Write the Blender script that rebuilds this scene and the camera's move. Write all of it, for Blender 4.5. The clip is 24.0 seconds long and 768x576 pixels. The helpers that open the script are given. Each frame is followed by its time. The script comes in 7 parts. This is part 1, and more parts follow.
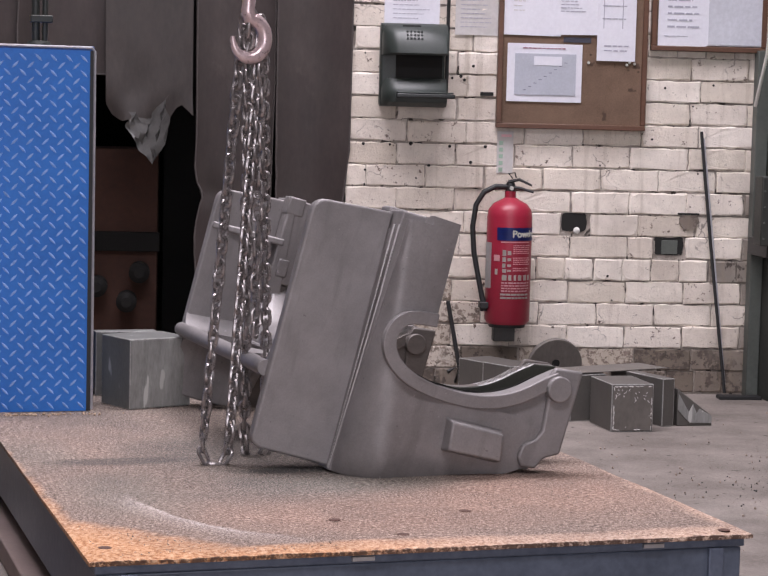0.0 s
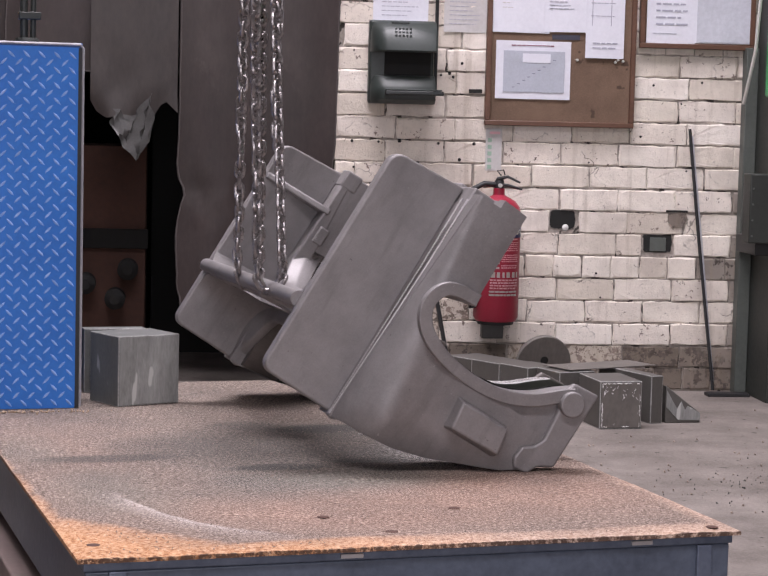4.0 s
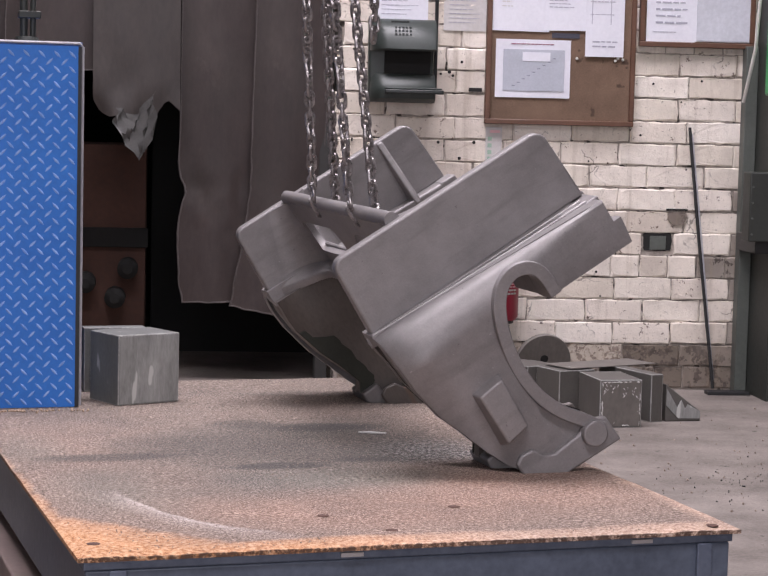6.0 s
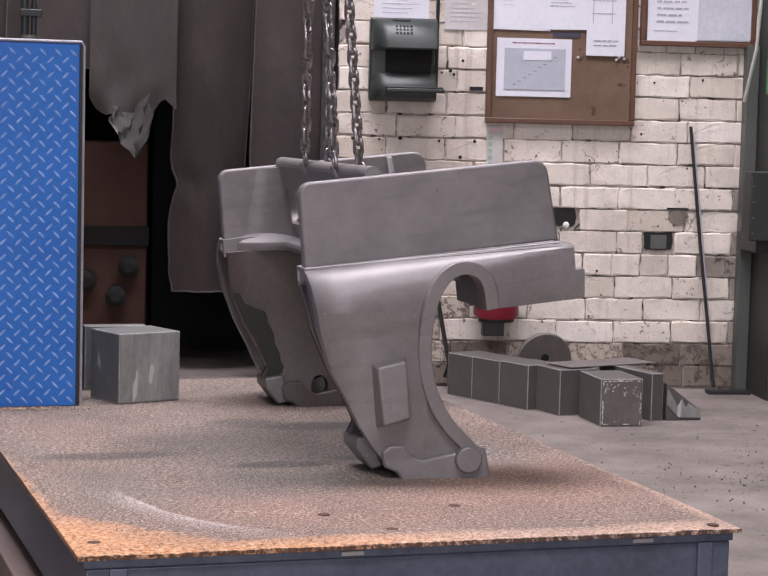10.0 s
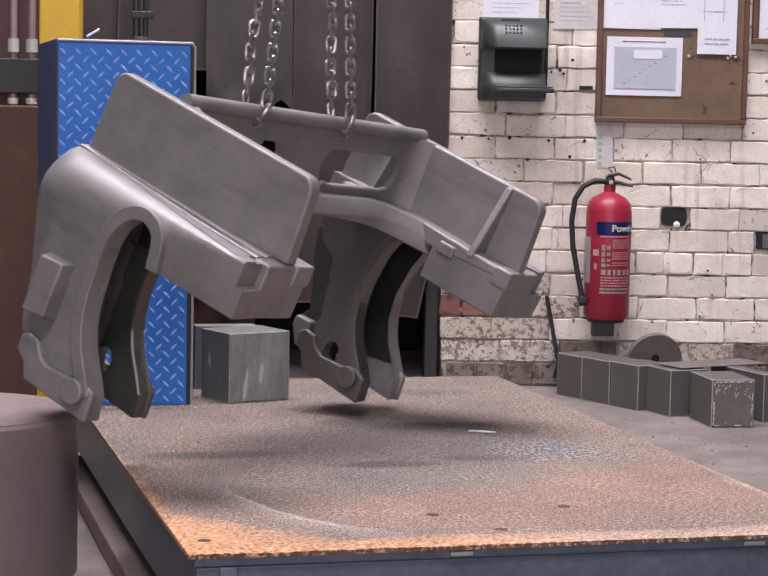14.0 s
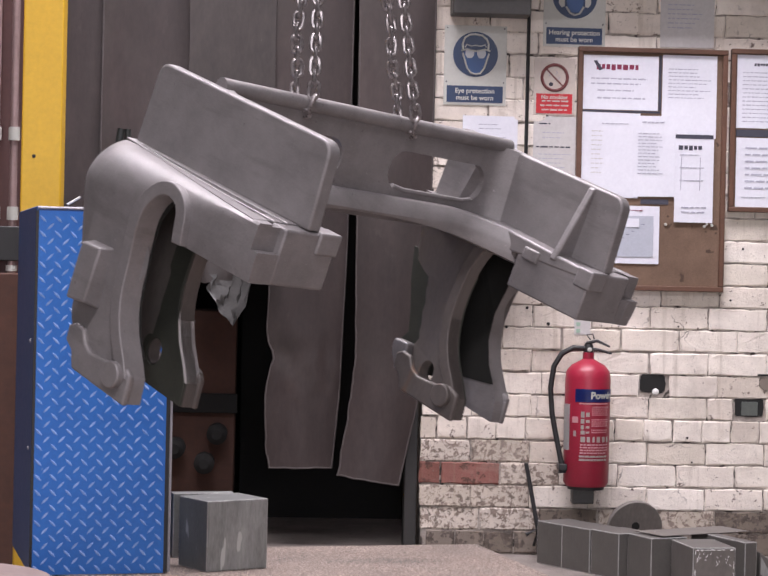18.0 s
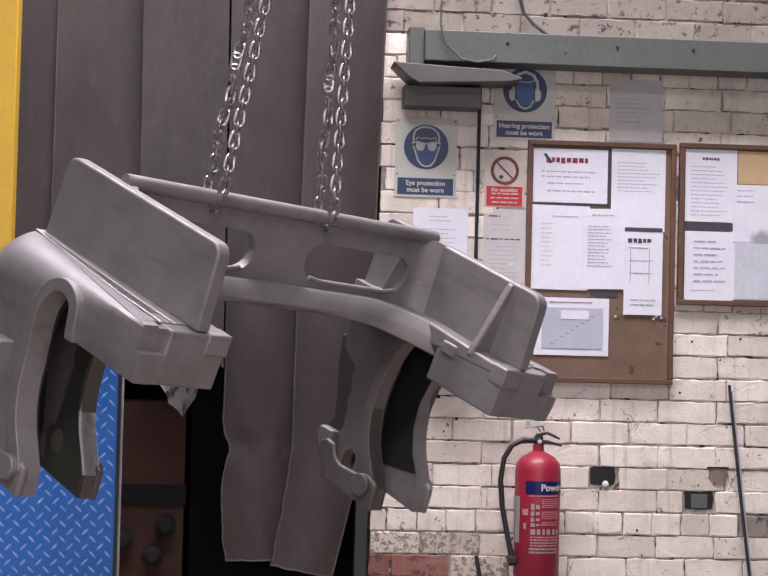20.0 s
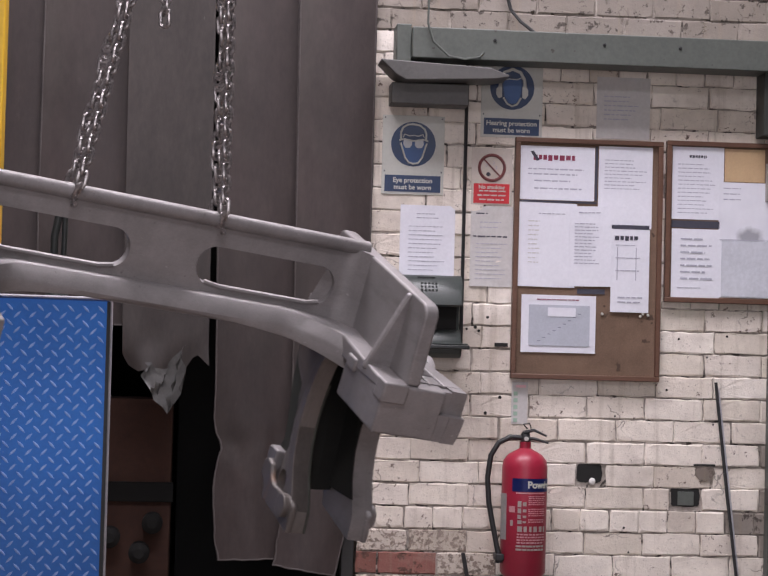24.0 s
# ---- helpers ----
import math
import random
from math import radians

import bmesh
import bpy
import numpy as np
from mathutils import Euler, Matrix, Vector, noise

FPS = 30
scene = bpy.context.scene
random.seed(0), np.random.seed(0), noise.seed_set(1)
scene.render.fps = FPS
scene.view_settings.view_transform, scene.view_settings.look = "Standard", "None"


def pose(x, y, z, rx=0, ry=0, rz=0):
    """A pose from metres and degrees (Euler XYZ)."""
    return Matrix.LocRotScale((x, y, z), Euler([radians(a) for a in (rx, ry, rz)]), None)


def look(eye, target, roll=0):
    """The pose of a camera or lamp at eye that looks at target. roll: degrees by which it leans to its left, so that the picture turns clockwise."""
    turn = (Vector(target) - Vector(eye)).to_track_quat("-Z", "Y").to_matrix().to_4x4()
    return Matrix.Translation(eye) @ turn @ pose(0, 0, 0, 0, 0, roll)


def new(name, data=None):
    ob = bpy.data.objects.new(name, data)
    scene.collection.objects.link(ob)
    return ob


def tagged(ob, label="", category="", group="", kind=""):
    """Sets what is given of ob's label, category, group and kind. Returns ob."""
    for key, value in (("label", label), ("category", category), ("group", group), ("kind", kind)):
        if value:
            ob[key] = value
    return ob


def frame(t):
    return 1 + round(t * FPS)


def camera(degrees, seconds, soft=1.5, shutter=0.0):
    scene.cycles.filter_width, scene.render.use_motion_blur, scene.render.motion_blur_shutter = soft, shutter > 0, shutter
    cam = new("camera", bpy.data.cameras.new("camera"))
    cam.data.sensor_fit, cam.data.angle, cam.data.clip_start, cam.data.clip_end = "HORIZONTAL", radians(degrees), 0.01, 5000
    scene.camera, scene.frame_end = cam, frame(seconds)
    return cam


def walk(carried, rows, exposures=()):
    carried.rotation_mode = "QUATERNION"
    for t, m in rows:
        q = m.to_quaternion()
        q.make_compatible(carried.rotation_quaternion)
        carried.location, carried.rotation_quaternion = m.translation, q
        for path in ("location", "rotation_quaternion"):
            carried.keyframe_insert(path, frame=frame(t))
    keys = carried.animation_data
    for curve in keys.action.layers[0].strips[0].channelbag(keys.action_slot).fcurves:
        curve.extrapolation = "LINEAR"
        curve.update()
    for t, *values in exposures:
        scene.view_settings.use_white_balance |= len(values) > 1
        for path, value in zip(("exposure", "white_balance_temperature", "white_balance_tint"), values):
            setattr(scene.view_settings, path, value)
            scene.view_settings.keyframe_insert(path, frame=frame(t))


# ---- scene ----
EYE = (0.0, 0.0, 1.07)
cam = camera(21.66, 24.0, soft=1.45, shutter=0.4)
# seconds, yaw, pitch, roll of the tripod head
CAM_ROWS = [
    (0.0, -5.937, -4.838, 1.412),
    (0.5, -6.038, -4.836, 1.408),
    (1.0, -6.123, -4.847, 1.419),
    (1.5, -6.183, -4.846, 1.422),
    (2.0, -6.226, -4.849, 1.426),
    (2.5, -6.249, -4.862, 1.409),
    (4.5, -6.266, -4.920, 1.452),
    (5.0, -6.267, -4.925, 1.435),
    (6.0, -6.266, -4.949, 1.407),
    (7.0, -6.257, -4.965, 1.425),
    (8.0, -6.244, -4.977, 1.443),
    (9.0, -6.246, -4.983, 1.447),
    (9.5, -6.245, -4.982, 1.470),
    (11.5, -6.241, -5.005, 1.464),
    (12.0, -5.869, -5.005, 1.424),
    (12.5, -5.398, -5.014, 1.391),
    (13.0, -4.812, -5.030, 1.346),
    (13.5, -3.523, -5.051, 1.273),
    (14.0, -3.120, -5.059, 1.223),
    (15.0, -3.142, -5.068, 1.235),
    (15.5, -3.126, -5.059, 1.212),
    (16.0, -2.976, -4.840, 1.064),
    (16.5, -2.957, -4.724, 0.998),
    (17.0, -2.990, -4.661, 0.959),
    (17.5, -3.160, -2.014, 1.021),
    (18.0, -3.616, -0.283, 1.263),
    (18.5, -4.268, 0.423, 1.380),
    (19.0, -4.869, 2.211, 1.465),
    (19.5, -4.954, 2.358, 1.444),
    (21.5, -5.817, 2.336, 1.457),
    (22.0, -6.639, 2.344, 1.415),
    (22.5, -6.652, 2.345, 1.415),
    (23.0, -6.245, 2.320, 1.432),
    (23.5, -5.549, 2.293, 1.469),
    (24.0, -5.342, 2.287, 1.482),
]
STOPS = ((0.0, -0.28), (8.0, -0.16), (12.0, -0.28), (14.0, -0.1), (16.0, 0.0), (18.0, 0.02), (20.0, -0.12), (22.0, -0.12), (24.0, -0.42))
walk(cam, [(t, pose(*EYE, 90 + p, 0, y) @ pose(0, 0, 0, 0, 0, r)) for t, y, p, r in CAM_ROWS], STOPS)

# ---- light ----
world = bpy.data.worlds.new("world")
scene.world = world
world.use_nodes = True
wn = world.node_tree.nodes
sky = wn.new("ShaderNodeTexSky")
sky.sky_type, sky.sun_disc = "NISHITA", False
sky.sun_elevation, sky.sun_rotation = radians(50), radians(200)
world.node_tree.links.new(sky.outputs[0], wn["Background"].inputs[0])
wn["Background"].inputs[1].default_value = 0.12


def area(name, m, sx, sy, watts, colour, spread=180):
    data = bpy.data.lights.new(name, "AREA")
    data.shape, data.size, data.size_y, data.energy, data.color = "RECTANGLE", sx, sy, watts, colour
    data.spread = radians(spread)
    ob = new(name, data)
    ob.matrix_world = m
    return ob


# added area lamps, sources unseen: two overhead, one behind the camera
area("roof_light_lamp", pose(0.3, 5.85, 5.86), 4.2, 1.7, 425, (1.0, 0.93, 1.01), 140)
area("roof_light_lamp", pose(0.0, 0.2, 5.86), 3.0, 1.2, 300, (1.0, 0.93, 1.01), 150)
area("shed_door_lamp", look((-0.2, -3.9, 1.9), (0.2, 6.0, 0.8)), 3.6, 3.4, 215, (1.0, 0.94, 1.03))
# ---- materials ----
def nodes_of(name):
    m = bpy.data.materials.new(name)
    m.use_nodes = True
    return m, m.node_tree.nodes, m.node_tree.links, m.node_tree.nodes["Principled BSDF"]


def noise_of(n, l, scale, detail=4.0, rough=0.6, coord="Object", stretch=(1, 1, 1)):
    tc, mp, nz = n.new("ShaderNodeTexCoord"), n.new("ShaderNodeMapping"), n.new("ShaderNodeTexNoise")
    mp.inputs["Scale"].default_value = stretch
    nz.inputs["Scale"].default_value, nz.inputs["Detail"].default_value, nz.inputs["Roughness"].default_value = scale, detail, rough
    l.new(n.new("ShaderNodeNewGeometry").outputs["Position"] if coord == "World" else tc.outputs[coord], mp.inputs[0])
    l.new(mp.outputs[0], nz.inputs["Vector"])
    return nz.outputs["Fac"]


def ramp(n, l, fac, stops):
    r = n.new("ShaderNodeValToRGB")
    e = r.color_ramp.elements
    while len(e) < len(stops):
        e.new(0.5)
    for el, (pos, c) in zip(e, stops):
        el.position, el.color = pos, (*c, 1) if len(c) == 3 else c
    l.new(fac, r.inputs[0])
    return r.outputs[0]


def blend(n, l, fac, a, b, mode="MIX"):
    m = n.new("ShaderNodeMix")
    m.data_type, m.blend_type = "RGBA", mode
    for sock, v in ((m.inputs[0], fac), (m.inputs[6], a), (m.inputs[7], b)):
        if isinstance(v, (int, float)):
            sock.default_value = v
        elif isinstance(v, tuple):
            sock.default_value = (*v, 1)
        else:
            l.new(v, sock)
    return m.outputs[2]


def bump_to(n, l, bsdf, fac, strength, dist):
    b = n.new("ShaderNodeBump")
    b.inputs["Strength"].default_value, b.inputs["Distance"].default_value = strength, dist
    l.new(fac, b.inputs["Height"])
    l.new(b.outputs[0], bsdf.inputs["Normal"])


def surface(name, dark, light, rough=0.6, metal=0.0, big=3.0, fine=60.0, bump=0.15, dist=0.002, speck=None, coord="Object", spread=0.3, stretch=(1, 1, 1), per_object=0.0):
    """Two-scale surface: large stains between dark and light, fine grain, relief, optional specks (colour, share)."""
    m, n, l, b = nodes_of(name)
    a, g = noise_of(n, l, big, 5.0, 0.65, coord, stretch), noise_of(n, l, fine, 3.0, 0.7, coord, stretch)
    c = ramp(n, l, a, [(0.5 - spread, dark), (0.5 + spread, light)])
    c = blend(n, l, 0.35, c, ramp(n, l, g, [(0.3, dark), (0.7, light)]))
    if speck:
        s = noise_of(n, l, speck[2], 2.0, 0.5, coord, stretch)
        c = blend(n, l, ramp(n, l, s, [(speck[1], (0, 0, 0)), (speck[1] + 0.04, (1, 1, 1))]), c, speck[0])
    if per_object:
        oi = n.new("ShaderNodeObjectInfo")
        c = blend(n, l, per_object, c, ramp(n, l, oi.outputs["Random"], [(0.0, tuple(v * 0.6 for v in dark)), (1.0, light)]), "MIX")
    l.new(c, b.inputs["Base Color"])
    b.inputs["Metallic"].default_value = metal
    r = n.new("ShaderNodeMapRange")
    r.inputs[3].default_value, r.inputs[4].default_value = max(rough - 0.12, 0.05), min(rough + 0.12, 1.0)
    l.new(g, r.inputs[0])
    l.new(r.outputs[0], b.inputs["Roughness"])
    if bump:
        bump_to(n, l, b, g, bump, dist)
    return m


def plain(name, c, rough=0.5, metal=0.0):
    return surface(name, tuple(v * 0.82 for v in c), tuple(min(v * 1.12, 1) for v in c), rough, metal, 9.0, 120.0, 0.05, 0.0006)


def cast_material():
    """Shot-blasted cast steel: satin grey, faint smudges and drags of sand, fine pitting, here and there a rubbed bright patch."""
    m, n, l, b = nodes_of("cast_steel")
    smudge, drag, fine, pits = noise_of(n, l, 4.0, 6.0, 0.7), noise_of(n, l, 6.0, 4.0, 0.6, "Object", (0.6, 1, 3)), noise_of(n, l, 260.0, 2.0, 0.7), noise_of(n, l, 75.0, 3.0, 0.6)
    c = ramp(n, l, smudge, [(0.28, (0.150, 0.140, 0.139)), (0.5, (0.224, 0.209, 0.208)), (0.75, (0.298, 0.279, 0.277))])
    c = blend(n, l, ramp(n, l, drag, [(0.53, (0, 0, 0)), (0.70, (0.7, 0.7, 0.7))]), c, (0.148, 0.136, 0.134))
    c = blend(n, l, 0.10, c, ramp(n, l, fine, [(0.3, (0.12, 0.11, 0.11)), (0.7, (0.42, 0.39, 0.39))]))
    c = blend(n, l, ramp(n, l, pits, [(0.70, (0, 0, 0)), (0.74, (0.7, 0.7, 0.7))]), c, (0.36, 0.335, 0.335))
    c = blend(n, l, ramp(n, l, pits, [(0.26, (0.6, 0.6, 0.6)), (0.30, (0, 0, 0))]), c, (0.09, 0.08, 0.08))
    l.new(c, b.inputs["Base Color"])
    b.inputs["Metallic"].default_value = 0.32
    r = n.new("ShaderNodeMapRange")
    r.inputs[3].default_value, r.inputs[4].default_value = 0.42, 0.62
    l.new(smudge, r.inputs[0])
    l.new(r.outputs[0], b.inputs["Roughness"])
    bump_to(n, l, b, blend(n, l, 0.6, fine, pits), 0.12, 0.0012)
    return m


CAST = cast_material()
# rough brown inner skin, darkened further for shading on the curved legs
CAST_INNER = surface("brown_grey_shaded_casting", (0.068, 0.060, 0.056), (0.160, 0.139, 0.128), 0.48, 0.3, 5.0, 120.0, 0.15, 0.0012, ((0.16, 0.10, 0.07), 0.66, 9.0), stretch=(1, 1, 0.35))
# near black: the shade inside the hollow legs is put into this colour
CAVITY_SHADE = surface("cavity_shade_black", (0.003, 0.003, 0.003), (0.014, 0.014, 0.011), 0.9, 0.0, 12.0, 160.0, 0.4, 0.002)
CHAIN = surface("worn_chain_steel", (0.075, 0.066, 0.065), (0.56, 0.515, 0.51), 0.30, 0.75, 40.0, 200.0, 0.1, 0.0004)
STEEL = surface("sawn_steel", (0.11, 0.112, 0.108), (0.26, 0.265, 0.255), 0.5, 0.4, 7.0, 140.0, 0.12, 0.0008, ((0.5, 0.5, 0.49), 0.70, 14.0), stretch=(1, 1, 0.5))
INGOT = surface("dull_ingot_steel", (0.076, 0.070, 0.064), (0.15, 0.140, 0.129), 0.62, 0.3, 6.0, 120.0, 0.15, 0.001, ((0.42, 0.41, 0.38), 0.80, 26.0))
INGOT_END = surface("scratched_ingot_end", (0.105, 0.095, 0.086), (0.21, 0.19, 0.173), 0.6, 0.3, 12.0, 90.0, 0.2, 0.001, ((0.62, 0.60, 0.57), 0.73, 60.0), stretch=(1, 1, 0.5))
CHALK = surface("chalk_marks", (0.55, 0.54, 0.52), (0.75, 0.74, 0.72), 0.9, 0.0, 20.0, 90.0, 0.2, 0.001)
BLUE = surface("blue_paint", (0.008, 0.108, 0.44), (0.026, 0.200, 0.66), 0.5, 0.0, 4.0, 70.0, 0.08, 0.0008, ((0.12, 0.25, 0.58), 0.75, 45.0))
BLUE_DARK = surface("dirty_blue_frame_paint", (0.040, 0.049, 0.070), (0.115, 0.135, 0.180), 0.40, 0.1, 4.0, 50.0, 0.12, 0.001)
STEEL_EDGE = plain("bright_steel_edge", (0.45, 0.43, 0.43), 0.35, 0.8)
YELLOW = surface("yellow_paint", (0.62, 0.36, 0.02), (0.85, 0.52, 0.04), 0.5, 0.0, 3.0, 60.0, 0.08, 0.001)


def rubber_material():
    """Heavy curtain rubber: brown to olive blotches, long drips and rubs down the strip, pale scuffs."""
    m, n, l, b = nodes_of("curtain_rubber")
    blot, tint = noise_of(n, l, 2.6, 5.0, 0.62, "Object", (1, 1, 0.45)), noise_of(n, l, 1.5, 4.0, 0.6, "Object", (1, 1, 0.6))
    drip, rub, fine = noise_of(n, l, 20.0, 4.0, 0.65, "Object", (1, 1, 0.05)), noise_of(n, l, 9.0, 5.0, 0.7, "Object", (1, 1, 0.5)), noise_of(n, l, 70.0, 3.0, 0.7, "Object", (1, 1, 0.4))
    brown = ramp(n, l, blot, [(0.30, (0.0155, 0.0094, 0.0086)), (0.50, (0.0340, 0.0232, 0.0216)), (0.70, (0.068, 0.0485, 0.0456))])
    olive = ramp(n, l, blot, [(0.30, (0.0135, 0.0122, 0.0098)), (0.50, (0.030, 0.0270, 0.0230)), (0.70, (0.058, 0.0535, 0.0465))])
    c = blend(n, l, ramp(n, l, tint, [(0.48, (0, 0, 0)), (0.66, (0.6, 0.6, 0.6))]), brown, olive)
    c = blend(n, l, ramp(n, l, drip, [(0.54, (0, 0, 0)), (0.70, (0.16, 0.16, 0.16))]), c, (0.014, 0.0100, 0.0090))
    c = blend(n, l, ramp(n, l, drip, [(0.30, (0.10, 0.10, 0.10)), (0.44, (0, 0, 0))]), c, (0.070, 0.050, 0.046))
    c = blend(n, l, ramp(n, l, rub, [(0.66, (0, 0, 0)), (0.78, (0.35, 0.35, 0.35))]), c, (0.110, 0.090, 0.084))
    c = blend(n, l, 0.16, c, ramp(n, l, fine, [(0.3, (0.010, 0.0075, 0.007)), (0.7, (0.066, 0.047, 0.043))]))
    l.new(c, b.inputs["Base Color"])
    r = n.new("ShaderNodeMapRange")
    r.inputs[3].default_value, r.inputs[4].default_value = 0.40, 0.68
    l.new(rub, r.inputs[0])
    l.new(r.outputs[0], b.inputs["Roughness"])
    bump_to(n, l, b, blend(n, l, 0.5, fine, rub), 0.2, 0.003)
    return m


RUBBER = rubber_material()
# near black that stands for darkness in the bay and in small holes
BLACK = surface("shade_black", (0.006, 0.006, 0.006), (0.016, 0.015, 0.014), 0.9)
BROWN = surface("rusty_brown", (0.045, 0.020, 0.014), (0.11, 0.05, 0.035), 0.8, 0.0, 4.0, 40.0, 0.2, 0.003)
CONCRETE = surface("workshop_concrete", (0.073, 0.060, 0.052), (0.262, 0.229, 0.206), 0.85, 0.0, 3.4, 90.0, 0.45, 0.004, ((0.045, 0.038, 0.033), 0.685, 26.0), spread=0.2)
PLASTER = surface("soot_grey_wall", (0.20, 0.19, 0.18), (0.34, 0.32, 0.31), 0.9, 0.0, 1.0, 30.0, 0.2, 0.003)
MORTAR = surface("dirty_limewashed_mortar", (0.115, 0.096, 0.083), (0.52, 0.465, 0.415), 0.95, 0.0, 12.0, 60.0, 0.6, 0.006, ((0.05, 0.042, 0.036), 0.60, 24.0), spread=0.2)
GREEN = surface("grey_green_steel_paint", (0.06, 0.067, 0.06), (0.12, 0.131, 0.118), 0.5, 0.1, 3.0, 60.0, 0.12, 0.001, ((0.05, 0.045, 0.04), 0.72, 30.0))
GREEN_DARK = surface("dark_green_column_paint", (0.017, 0.019, 0.017), (0.040, 0.044, 0.038), 0.5, 0.1, 3.0, 60.0, 0.1, 0.001)
KIT_GREEN = surface("bright_green_plastic", (0.01, 0.26, 0.07), (0.02, 0.36, 0.10), 0.35, 0.0, 3.0, 90.0, 0.03, 0.0005)
BOX_GREY = surface("smoky_grey_plastic", (0.016, 0.021, 0.019), (0.036, 0.045, 0.041), 0.42, 0.0, 5.0, 90.0, 0.04, 0.0005)
RED = surface("extinguisher_red_enamel", (0.25, 0.011, 0.030), (0.33, 0.016, 0.044), 0.42, 0.0, 4.0, 90.0, 0.03, 0.0004)
BLACK_RUBBER = plain("black_rubber", (0.014, 0.014, 0.015), 0.5)
PAPER = surface("printed_paper", (0.60, 0.60, 0.66), (0.74, 0.74, 0.80), 0.85, 0.0, 5.0, 60.0, 0.05, 0.0006)
PAPER_OLD = surface("dusty_paper", (0.42, 0.40, 0.39), (0.60, 0.58, 0.57), 0.85, 0.0, 6.0, 60.0, 0.1, 0.001)
INK = plain("faded_ink", (0.38, 0.38, 0.45), 0.8)
INK_DARK = plain("dark_ink", (0.05, 0.05, 0.07), 0.8)
INK_RED = plain("maroon_ink", (0.22, 0.03, 0.07), 0.8)
CORK = surface("brown_pin_board", (0.085, 0.052, 0.034), (0.215, 0.138, 0.094), 0.9, 0.0, 7.0, 180.0, 0.3, 0.001, ((0.07, 0.042, 0.028), 0.68, 22.0))
WOOD = surface("varnished_board_frame", (0.070, 0.031, 0.019), (0.150, 0.074, 0.046), 0.45, 0.0, 3.0, 40.0, 0.15, 0.001, stretch=(1, 1, 6))
SIGN_WHITE = surface("sign_plastic", (0.42, 0.42, 0.385), (0.55, 0.55, 0.51), 0.4, 0.0, 5.0, 70.0, 0.03, 0.0004)
SIGN_BLUE = surface("sign_blue", (0.012, 0.028, 0.075), (0.022, 0.050, 0.125), 0.4, 0.0, 5.0, 70.0, 0.03, 0.0004)
SIGN_RED = plain("sign_red", (0.52, 0.02, 0.03), 0.4)
SIGN_TAN = plain("tan_card", (0.50, 0.345, 0.20), 0.8)
CABLE_WHITE = plain("white_cable", (0.62, 0.60, 0.56), 0.5)
GLARE = plain("chart_grey_blue", (0.42, 0.44, 0.50), 0.7)


